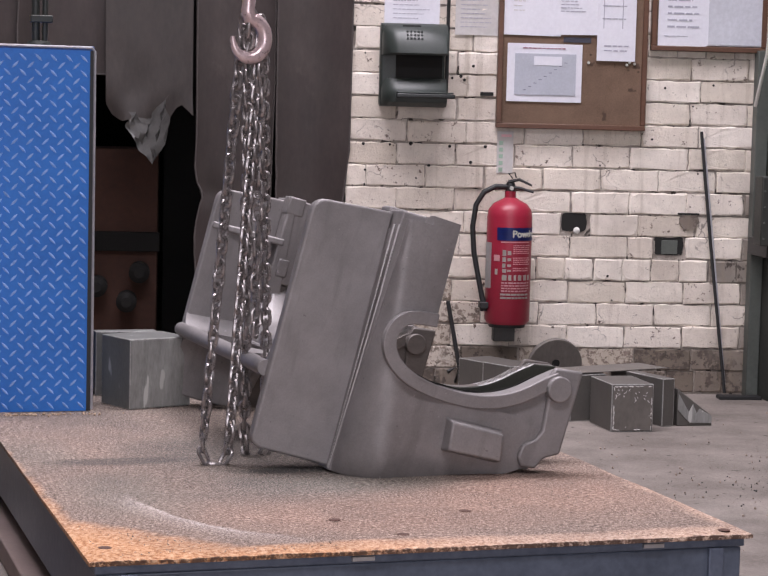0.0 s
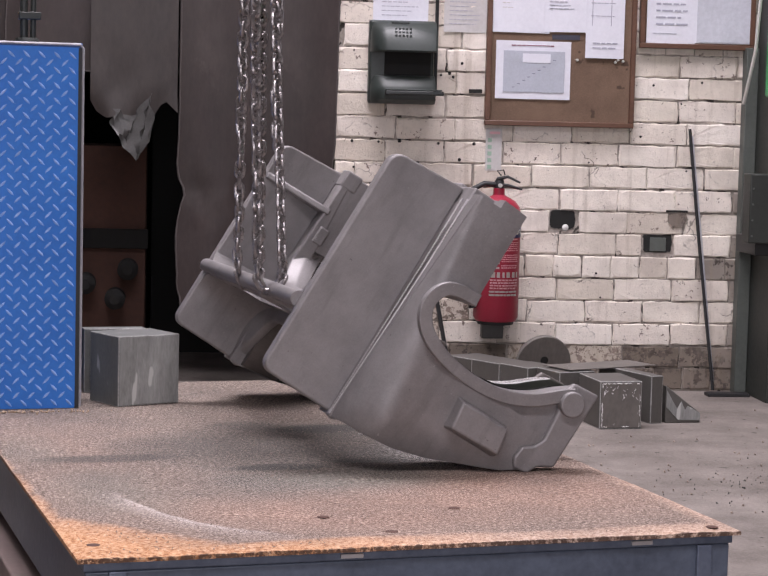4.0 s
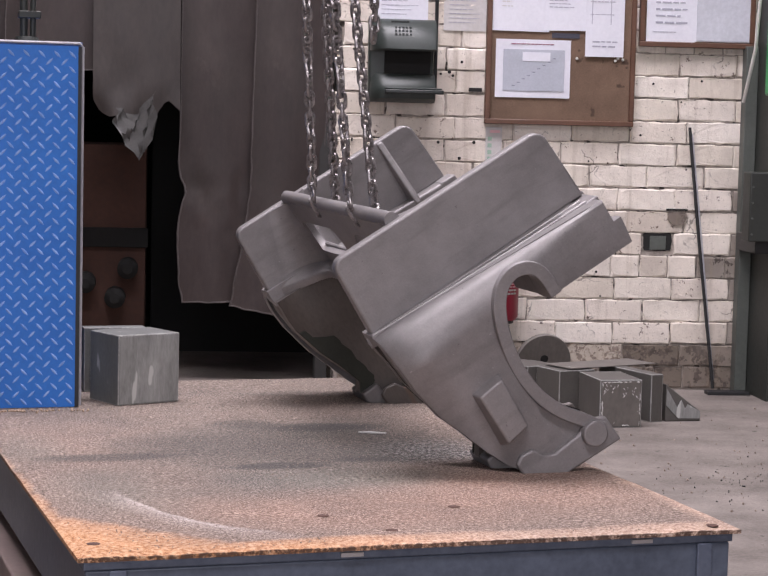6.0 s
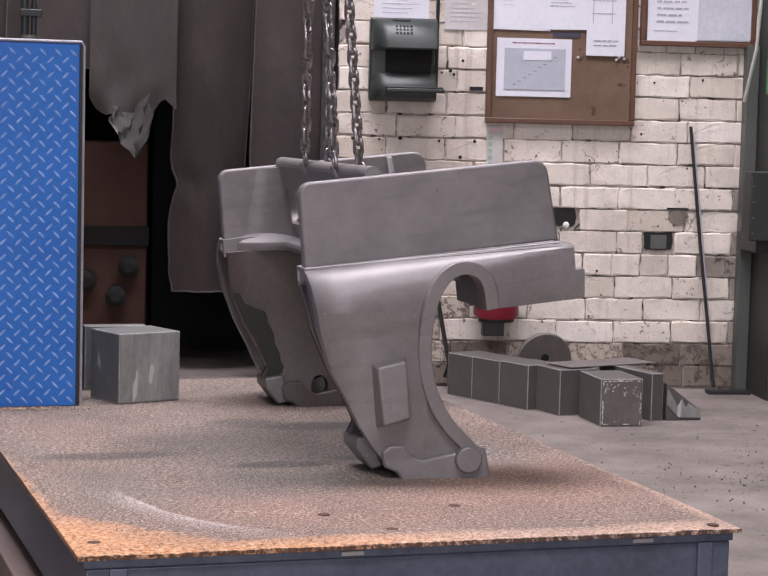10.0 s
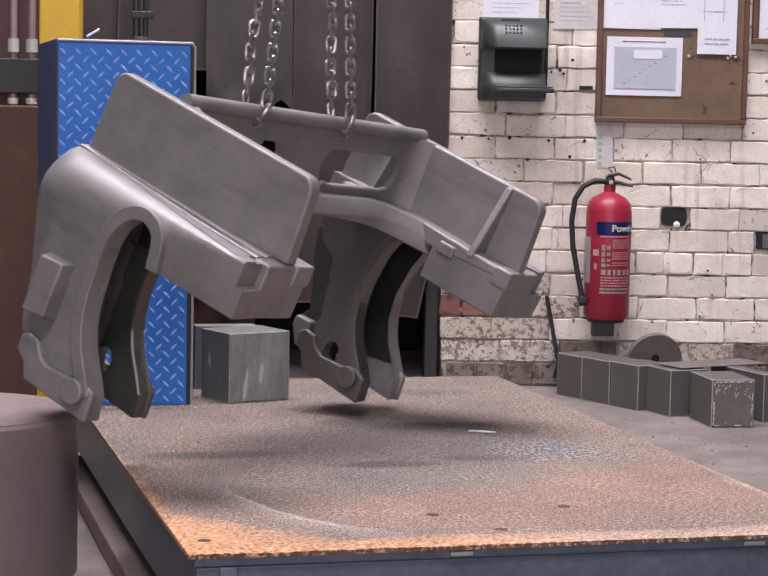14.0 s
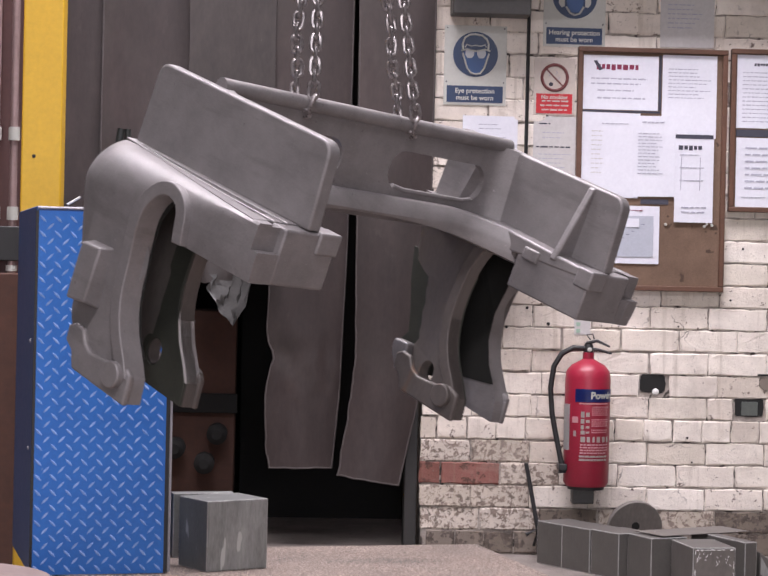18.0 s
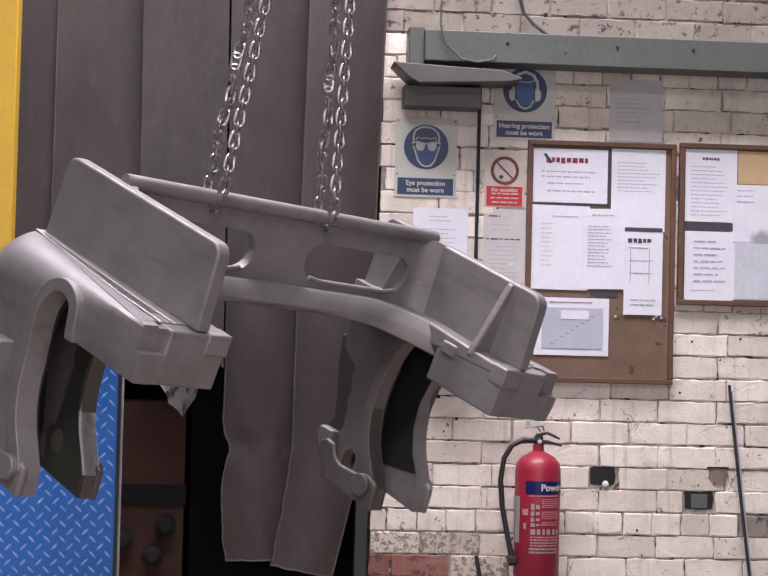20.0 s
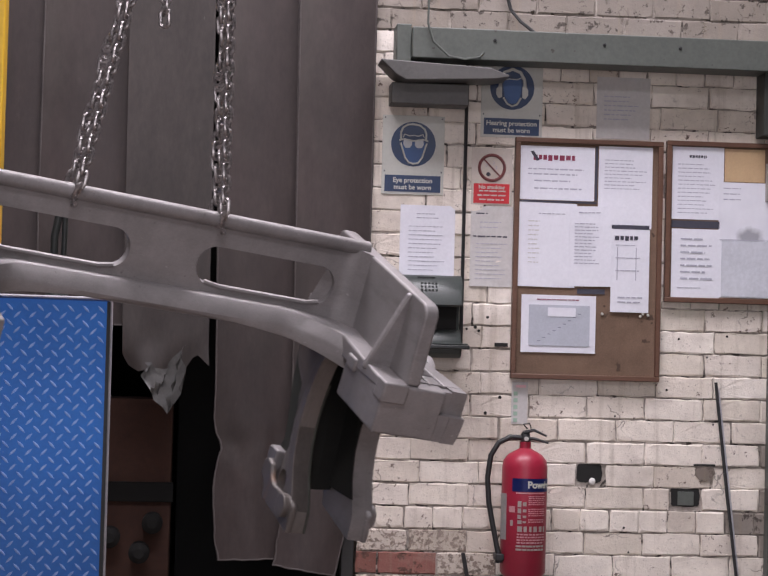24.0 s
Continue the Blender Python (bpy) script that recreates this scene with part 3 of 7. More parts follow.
def taper(bm):
    """The leg's outer wall draws inwards below the shoulder."""
    for v in bm.verts:
        f = min(max((-0.26 - v.co.z) / 0.17, 0.0), 1.0)
        v.co.y += 0.027 * f * f * (3 - 2 * f)
    return bm


def side_shell():
    """The outer skin in one piece: shoulder, nose face and outer leg wall."""
    mouth, sole, back = leg_profile()
    mouth = rounded(mouth)
    heel = [(0.112, -0.628), (0.088, -0.592), (0.066, -0.545)]
    pts = [(-0.012, -0.190), (0.586, -0.190), (0.586, -0.247), (0.607, -0.247), (0.604, -0.3135)] + mouth + sole[:3] + heel + [(0.046, -0.490), (0.018, -0.423), (-0.004, -0.330)] + back[3:-1]
    bm = prism(pts, -0.132, -0.094)
    for k in range(1, 16):
        bmesh.ops.bisect_plane(bm, geom=bm.verts[:] + bm.edges[:] + bm.faces[:], plane_co=(0, 0, -0.190 - 0.0066 * k), plane_no=(0, 0, 1))
    for k in range(0, 15):
        bmesh.ops.bisect_plane(bm, geom=bm.verts[:] + bm.edges[:] + bm.faces[:], plane_co=(0.04 * k, 0, 0), plane_no=(1, 0, 0))
    for v in bm.verts:
        d = swell(v.co.x, v.co.z)
        v.co.y += d
        if v.co.x < 0.10 and v.co.z > -0.55:
            # the back edge rolls over towards the inside
            f = max(0.0, 1 - (v.co.x + 0.012 - max(0.0, (-0.33 - v.co.z) * 0.28)) / 0.05)
            v.co.y += 0.030 * min(f, 1.0) ** 2
    return taper(bm)


def flutes():
    """Two fine ribs along the foot of the plate, running out to the nose."""
    out = []
    for off in (0.35, 0.75):
        pts = [(-0.008, -0.004 - 0.020 * off, -0.1905), (0.20, -0.004 - 0.055 * off, -0.1895), (0.40, -0.004 - 0.085 * off, -0.1885), (0.57, -0.004 - 0.095 * off, -0.1875)]
        out.append(tube(pts, 0.0028, sides=8))
    return out


def flute_teeth():
    """Fine cross marks left by the mould between the two ribs."""
    bm = bmesh.new()
    for k in range(64):
        x = 0.012 + 0.0078 * k
        f = x / 0.57
        y0, y1 = -0.006 - 0.030 * f, -0.010 - 0.072 * f - 0.006
        prism([(x, y0), (x + 0.0026, y0), (x + 0.0050, y1), (x + 0.0024, y1)], -0.1935, -0.1880 + 0.0015 * f, "z", bm)
    return bm


def shelf():
    """Flat ledge between the plate's foot and the ridge."""
    bm, rings = bmesh.new(), []
    for x, y in ((-0.012, -0.022), (0.15, -0.050), (0.30, -0.080), (0.45, -0.108), (0.559, -0.126)):
        rings.append([(x, 0.06, -0.188), (x, y, -0.1895), (x, y, -0.215), (x, 0.06, -0.235)])
    return bridge(bm, rings)


def inner_wall(y0, y1, top):
    """Inner leg wall with its lightening hole: two halves that meet on a line through the hole."""
    mouth, sole, back = leg_profile()
    mouth = rounded(mouth[2:])
    hx, hz = 0.214, -0.615
    right = [(hx + 0.024 * math.cos(radians(a)), hz + 0.030 * math.sin(radians(a))) for a in range(-90, 91, 20)]
    left = [(hx + 0.024 * math.cos(radians(a)), hz + 0.030 * math.sin(radians(a))) for a in range(90, 271, 20)]
    right[0] = left[-1] = (hx, hz - 0.030)
    right[-1] = left[0] = (hx, hz + 0.030)
    if top < mouth[0][1]:
        # the lining stops at a level edge below the arch
        below = [p for p in mouth if p[1] < top]
        edge = [(below[0][0], top)] + below
        cap = [(hx, top)]
    else:
        edge, cap = mouth, [(hx, top), (0.362, top), (0.362, -0.245)]
    bm = prism(edge + [sole[0], (hx, -0.690)] + right + cap, y0, y1)
    prism([(hx, top)] + left + [(hx, -0.690)] + sole[1:] + [q for q in back[:-2] if q[1] < top] + [(-0.008 if top > -0.3 else 0.004, top)], y0, y1, bm=bm)
    seam = [f for f in bm.faces if all(abs(v.co.x - hx) < 1e-6 for v in f.verts)]
    bmesh.ops.delete(bm, geom=seam, context="FACES_ONLY")
    bmesh.ops.remove_doubles(bm, verts=bm.verts, dist=1e-5)
    if top > -0.3:
        # the wall rolls round to the back of the leg
        for k in range(10):
            bmesh.ops.bisect_plane(bm, geom=bm.verts[:] + bm.edges[:] + bm.faces[:], plane_co=(0.012 * k + 0.004, 0, 0), plane_no=(1, 0, -0.22))
        for k in range(8):
            bmesh.ops.bisect_plane(bm, geom=bm.verts[:] + bm.edges[:] + bm.faces[:], plane_co=(0, 0, -0.25 - 0.045 * k), plane_no=(0, 0, 1))
        for v in bm.verts:
            edge_x = along_back(v.co.z)
            f = min(max(1 - (v.co.x - edge_x) / 0.105, 0.0), 1.0)
            v.co.y -= 0.050 * f ** 2.2 * min(max((-0.235 - v.co.z) / 0.05, 0.0), 1.0)
    return bm


def along_back(z):
    """Where the back edge of the leg lies at a height."""
    line = [(-0.012, -0.192), (-0.010, -0.262), (0.002, -0.330), (0.030, -0.423), (0.060, -0.490), (0.082, -0.552), (0.090, -0.70)]
    for (x0, z0), (x1, z1) in zip(line, line[1:]):
        if z >= z1:
            return x0 + (x1 - x0) * (z0 - z) / (z0 - z1)
    return line[-1][0]


def leg_back():
    """The rounded back of the leg, joining its two walls."""
    bm, rings = bmesh.new(), []
    line = [(-0.010, -0.215), (-0.010, -0.262), (-0.002, -0.330), (0.024, -0.423), (0.055, -0.490), (0.078, -0.545), (0.092, -0.600), (0.100, -0.640)]
    for x, z in line:
        ring, out = [], -0.122 + swell(0.0, z) + (0.03 if z > -0.5 else 0.055)
        for k in range(11):
            a = math.pi * k / 10
            ring.append((x + 0.034 - 0.030 * math.sin(a), (0.046 + out) / 2 - (0.046 - out) / 2 * math.cos(a), z))
        ring += [(x + 0.060, 0.050, z), (x + 0.060, out, z)]
        rings.append(ring)
    return bridge(bm, rings)


def rim(y0, y1, first=0):
    mouth = rounded(leg_profile()[0][first:])
    return prism(band(mouth, 0.031), y0, y1)


def foot(y0, y1):
    """Raised sole pad with its stepped upper edge."""
    pts = [(0.352, -0.697), (0.154, -0.691), (0.136, -0.655), (0.108, -0.640), (0.106, -0.605), (0.126, -0.592), (0.158, -0.596), (0.174, -0.622), (0.198, -0.634), (0.270, -0.628), (0.308, -0.612), (0.346, -0.628)]
    return prism(pts[::-1], y0, y1)


def lug():
    """Square lug, wider at its root than at its face."""
    face = [(0.104, -0.411), (0.170, -0.404), (0.169, -0.531), (0.108, -0.541)]
    root = [(0.096, -0.402), (0.182, -0.394), (0.180, -0.545), (0.098, -0.552)]
    return bridge(bmesh.new(), [[(x, -0.156, z) for x, z in face], [(x, -0.098, z) for x, z in root]])


def gusset():
    """Fin that stands square on the plate and runs out to the edge of the ledge."""
    return prism([(0.030, -0.006), (0.042, -0.006), (0.100, -0.202), (0.030, -0.212)], 0.470, 0.489, "x")


def back_ledge():
    """Floor of the beam behind its web: narrow in the middle, flaring out to the rear corner of each plate."""
    bm, rings = bmesh.new(), []
    for k in range(49):
        y = 0.034 + (SPAN - 0.068) * k / 48
        d = min(y, SPAN - y) - 0.034
        back = 0.142 - 0.158 * max(0.0, 1 - d / 0.150) ** 1.7
        lift = 0.020 * max(0.0, 1 - d / 0.10) ** 2
        rings.append([(back, y, -0.226), (back - 0.004, y, -0.214), (back, y, -0.202 + lift * 0.2), (back + 0.02, y, -0.197 + lift * 0.4), (0.195, y, -0.186 + lift), (0.195, y, -0.230)])
    return bridge(bm, rings)


def web_fillet():
    """Hollow round between the back of the web and the plate."""
    bm, rings = bmesh.new(), []
    for z in (-0.205, -0.15, -0.10, -0.05, -0.006):
        r = 0.062 + 0.055 * (-z) / 0.2
        arc_pts = [(0.168 - r + r * math.sin(a), 0.0362 + r - r * math.cos(a), z) for a in (math.pi / 2 * k / 10 for k in range(11))]
        rings.append(arc_pts + [(0.186, 0.030, z)])
    return bridge(bm, rings)


def lining_back():
    bm, rings = bmesh.new(), []
    for x, z in ((0.064, -0.236), (0.070, -0.330), (0.096, -0.423), (0.127, -0.490), (0.150, -0.560), (0.164, -0.640)):
        rings.append([(x, -0.093, z), (x + 0.02, -0.02, z), (x, 0.053, z), (x - 0.006, 0.053, z), (x - 0.006, -0.093, z)])
    return bridge(bm, rings)


def casting():
    top = thing("steel_casting", Matrix.Identity(4), "grey shot-blasted steel casting with two claw legs and cross beam", "casting")
    for far in (False, True):
        side = mirrored if far else (lambda b: b)
        cheek = part("cheek_plate", side(cheek_plate()), CAST, top, bevel=0.006)
        shell = part("side_shell", side(side_shell()), CAST, top, "outer skin with round shoulder and leg wall", bevel=0.0045)
        part("shelf", side(shelf()), CAST, top)
        for f in flutes():
            part("flute", side(f), CAST_HIGHLIT, top, "thin rib painted bright for its highlight", smooth=True)
        part("mould_strip", side(flute_teeth()), CAST, top, "row of fine cross marks between the ribs")
        part("nose_block", side(box(0.366, 0.604, -0.068, 0.090, -0.3132, -0.1915)), CAST, top, "square nose block with a notched corner", bevel=0.005)
        part("nose_fill", side(box(0.366, 0.5855, -0.096, -0.066, -0.3128, -0.1945)), CAST, top)
        part("nose_notch", side(box(0.584, 0.6035, -0.096, -0.066, -0.3125, -0.2475)), CAST, top)
        part("nose_ledge", side(box(0.560, 0.610, 0.030, 0.094, -0.236, -0.187)), CAST, top, bevel=0.005)
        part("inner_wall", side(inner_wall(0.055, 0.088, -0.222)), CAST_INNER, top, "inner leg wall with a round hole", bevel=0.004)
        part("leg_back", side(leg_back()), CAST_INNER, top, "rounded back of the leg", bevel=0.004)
        # lining sheets and roof carry the hollow's shade in their colours
        part("lining", side(inner_wall(0.0475, 0.0545, -0.338)), CAST_GREEN, top, "greenish inside of the leg, darkened for the shade within", bevel=0.003)
        part("lining", side(lining_back()), CAVITY_SHADE, top)
        part("black_wash", side(prism([(0.070, -0.226), (0.276, -0.226), (0.262, -0.258), (0.246, -0.300), (0.238, -0.339), (0.070, -0.339)], 0.0510, 0.0545)), CAVITY_SHADE, top, "black sheet painted as the shade high inside the leg")
        part("lining", side(taper(prism([(0.06, -0.232), (0.352, -0.226), (0.352, -0.240), (0.318, -0.232), (0.286, -0.250), (0.256, -0.300), (0.245, -0.350), (0.242, -0.430), (0.252, -0.500), (0.28, -0.558), (0.316, -0.601), (0.12, -0.64), (0.10, -0.56), (0.07, -0.43), (0.06, -0.30)], -0.0935, -0.0905))), CAVITY_SHADE, top)
        part("roof", side(box(0.05, 0.372, -0.09, 0.052, -0.232, -0.222)), CAVITY_SHADE, top)
        part("mouth_rim", side(taper(rim(-0.151, -0.130))), CAST, top, "raised rim along the curved mouth", bevel=0.007)
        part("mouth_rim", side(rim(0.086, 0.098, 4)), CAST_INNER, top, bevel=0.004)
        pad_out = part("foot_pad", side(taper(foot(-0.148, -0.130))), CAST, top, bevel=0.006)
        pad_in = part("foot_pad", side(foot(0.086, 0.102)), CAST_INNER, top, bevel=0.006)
        part("heel", side(prism([(0.064, -0.604), (0.096, -0.655), (0.122, -0.650), (0.118, -0.575), (0.066, -0.578)], -0.050, 0.080)), CAST, top, bevel=0.006)
        toe = rounded(leg_profile()[0][7 if far else 8:])
        part("ground_band", side(prism(band(toe, 0.006), 0.0552 if far else 0.0490, 0.0965)), CAST_INNER if far else GROUND, top, "worn edge of the mouth" if far else "ground edge of the mouth, painted white for its glint")
        part("boss", side(taper(disc(0.300, -0.645, 0.030, -0.166, -0.140))), CAST, pad_out, "round boss at the toe", bevel=0.004)
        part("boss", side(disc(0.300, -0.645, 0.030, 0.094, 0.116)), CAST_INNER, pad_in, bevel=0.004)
        part("lug", side(lug()), CAST, shell, "square lug on the outer leg wall", bevel=0.005)
        part("gusset", side(gusset()), CAST, cheek, "sloping fin inside the plate", bevel=0.005)
        part("web_fillet", side(web_fillet()), CAST, top, smooth=True)
        part("inner_ledge", side(prism([(0.25, -0.180), (0.590, -0.190), (0.597, -0.212), (0.25, -0.236)], 0.034, 0.093)), CAST, top, bevel=0.006)
        part("pad", side(box(0.386, 0.436, 0.086, 0.099, -0.232, -0.200)), CAST, top, "small rubbed pad under the ledge", bevel=0.005)
    # cross beam: web with two long holes that sweeps forward into the plates, top bead, curved lower flange
    bm = bmesh.new()
    holes = ((0.095, 0.455), (SPAN - 0.455, SPAN - 0.095))
    half, mid, r = 0.048, -0.108, 0.047

    def hole_edges(y):
        for a, b in holes:
            if a <= y <= b:
                d = min(y - a, b - y)
                h = half if d >= r else half - r + math.sqrt(max(r * r - (r - d) ** 2, 0.0))
                return mid - h, mid + h
        return None

    def web_x(y, z):
        d = min(y, SPAN - y) - 0.03
        return 0.170 + (-z) * 0.07 + 0.050 * max(0.0, 1 - d / 0.055) ** 2

    cols = sorted({*[0.03 + 0.0118 * k for k in range(9)], *[SPAN - 0.03 - 0.0118 * k for k in range(9)], *[a + (b - a) * k / 26 for a, b in holes for k in range(27)], *[q for a, b in holes for k in range(9) for q in (a + r * (1 - math.cos(math.pi / 2 * k / 8)), b - r * (1 - math.cos(math.pi / 2 * k / 8)))]})
    for y0, y1 in zip(cols, cols[1:]):
        if y1 - y0 < 0.0006:
            continue
        spans = [((-0.235, -0.235), (0.0, 0.0))]
        if hole_edges((y0 + y1) / 2) is not None:
            l0, l1 = hole_edges(y0) or (mid, mid), hole_edges(y1) or (mid, mid)
            spans = [((-0.235, -0.235), (l0[0], l1[0])), ((l0[1], l1[1]), (0.0, 0.0))]
        for (a0, a1), (b0, b1) in spans:
            q = [(y0, a0), (y1, a1), (y1, b1), (y0, b0)]
            f = [bm.verts.new((web_x(y, z) + 0.013, y, z)) for y, z in q]
            g = [bm.verts.new((web_x(y, z) - 0.013, y, z)) for y, z in q]
            bm.faces.new(f)
            bm.faces.new(g[::-1])
            for k in range(4):
                bm.faces.new((f[k], g[k], g[(k + 1) % 4], f[(k + 1) % 4]))
    bmesh.ops.remove_doubles(bm, verts=bm.verts, dist=0.0004)
    inner = [f for f in bm.faces if all(len(e.link_faces) > 2 for e in f.edges)]
    bmesh.ops.delete(bm, geom=inner, context="FACES")
    web = part("beam_web", bm, CAST, top, "cross beam web with two long rounded holes", smooth=True)
    part("beam_bead", tube([(0.177, 0.03, 0.002), (0.177, SPAN - 0.03, 0.002)], 0.0185, sides=20), CAST, top, "round bead along the top of the beam", smooth=True)
    for a, b in holes:
        part("hole_lip", tube([(0.190, a + 0.03, mid - half + 0.006), (0.194, a + 0.07, mid - half), (0.194, b - 0.07, mid - half), (0.190, b - 0.03, mid - half + 0.006)], 0.0065, sides=8), CAST, web, "raised lower edge of the hole", smooth=True)
    bm, rings = bmesh.new(), []
    for k in range(33):
        y = 0.03 + (SPAN - 0.06) * k / 32
        s = abs(k - 16) / 16
        low = -0.212 - 0.052 * s ** 2
        front = 0.226 + 0.185 * max(0.0, (s - 0.66) / 0.34) ** 1.6
        up = -0.172 - 0.014 * max(0.0, (s - 0.66) / 0.34)
        rings.append([(0.19, y, -0.186), (0.186, y, up - 0.002), (front - 0.012, y, up + 0.001), (front - 0.002, y, up - 0.002), (front + 0.020, y, up - 0.027), (front + 0.024, y, up - 0.035), (front + 0.022, y, low), (front - 0.012, y, low - 0.004), (front - 0.03, y, -0.226), (0.19, y, -0.226)])
    part("beam_flange", bridge(bm, rings), CAST, top, "curved lower flange of the beam", bevel=0.003)
    part("back_ledge", back_ledge(), CAST, top, "flared floor of the beam behind its web", bevel=0.003)
    return top


def link_mesh():
    """One welded chain link, long way up z."""
    pts = [(0.0106 * math.cos(a), 0, 0.0106 * math.sin(a) + (0.0092 if math.sin(a) >= 0 else -0.0092)) for a in (2 * math.pi * k / 14 for k in range(14))]
    return mesh_of(tube(pts, 0.0048, sides=7, closed=True), CHAIN, True)


LINK = link_mesh()


def hang_link(parent, p, d, turn):
    ob = new("link", LINK)
    q = Vector(d).to_track_quat("Z", "Y")
    ob.matrix_basis = Matrix.Translation(p) @ q.to_matrix().to_4x4() @ pose(0, 0, 0, 0, 0, 45 + 90 * turn)
    ob.parent = parent


def chain_loop(label):
    """A doubled sling leg: a bight round the bead, and two falls that rise from it."""
    top = thing("sling_chain", Matrix.Identity(4), label, "chain", "sling chains")
    pitch, path = 0.0272, []
    w = 0.030
    for k in range(37):
        path.append((w - 0.010 * k / 36, 0, 0.035 + pitch * k))
    path = path[::-1]
    path += [(0.026, 0, 0.006), (0.0, 0, -0.018), (-0.026, 0, 0.006)]
    path += [(-w + 0.010 * k / 36, 0.004 * math.sin(k), 0.035 + pitch * k) for k in range(37)]
    for i, p in enumerate(path):
        a, b = Vector(path[max(i - 1, 0)]), Vector(path[min(i + 1, len(path) - 1)])
        hang_link(top, p, b - a, i % 2)
    return top


def crane_hook():
    top = thing("crane_hook", Matrix.Identity(4), "worn pinkish steel crane hook holding the sling chains", "hook")
    pts, rad = [], []
    for k in range(23):
        a = radians(100 - 285 * k / 22)
        pts.append((0.040 * math.cos(a), 0, 0.045 * math.sin(a)))
        rad.append(0.017 if k < 14 else 0.017 - 0.0013 * (k - 13))
    pts = [(0.0, 0, 0.16), (0.0, 0, 0.10), (-0.004, 0, 0.062)] + pts[1:]
    rad = [0.015, 0.015, 0.016] + rad[1:]
    part("hook_body", tube(pts, rad, sides=12), HOOK, top, smooth=True)
    part("shank_ring", lathe([(0.0, 0.125), (0.024, 0.127), (0.026, 0.14), (0.024, 0.152), (0.0, 0.154)], 20), CHAIN, top, smooth=True)
    part("hoist_rope", tube([(0, 0, 0.15), (0, 0, 4.85)], 0.007, sides=8), CHAIN, top, "steel hoist rope", smooth=True)
    for k in range(23):
        hang_link(top, (0.030 + 0.002 * math.sin(k), 0.0, -0.075 - 0.0272 * k), (0.02 * math.sin(2 * k), 0.02 * math.cos(3 * k), 1), k % 2)
    part("safety_latch", prism([(0.030, 0.040), (0.036, 0.036), (0.004, 0.078), (-0.004, 0.074)], -0.008, 0.008), CHAIN, top, bevel=0.001)
    return top


# lighter steel: the highlight along the ribs is painted in
CAST_HIGHLIT = surface("highlit_ridge_steel", (0.24, 0.226, 0.224), (0.54, 0.515, 0.51), 0.36, 0.45, 8.0, 120.0, 0.1, 0.0006)
# greenish inner skin, made darker for the shade in the hollow
CAST_GREEN = surface("greenish_shaded_skin", (0.008, 0.0095, 0.007), (0.044, 0.046, 0.034), 0.75, 0.0, 9.0, 130.0, 0.4, 0.002)
# ground steel with its bright reflection painted in as white
GROUND = surface("ground_steel_glint", (0.45, 0.43, 0.425), (0.92, 0.90, 0.90), 0.50, 0.2, 18.0, 70.0, 0.2, 0.001)
HOOK = surface("worn_hook_paint", (0.42, 0.29, 0.29), (0.78, 0.65, 0.66), 0.30, 0.5, 14.0, 90.0, 0.1, 0.0006)
steel_casting = casting()
chain_near = chain_loop("bright worn steel sling chain looped round the beam bead")
chain_far = chain_loop("bright worn steel sling chain looped round the beam bead")
hook = crane_hook()


# ---- lift table with what stands on it ----
TABLE_M = pose(-0.148, 3.606, 0.26, 0, 0, 11.6)
TW, TD = 1.335, 2.33


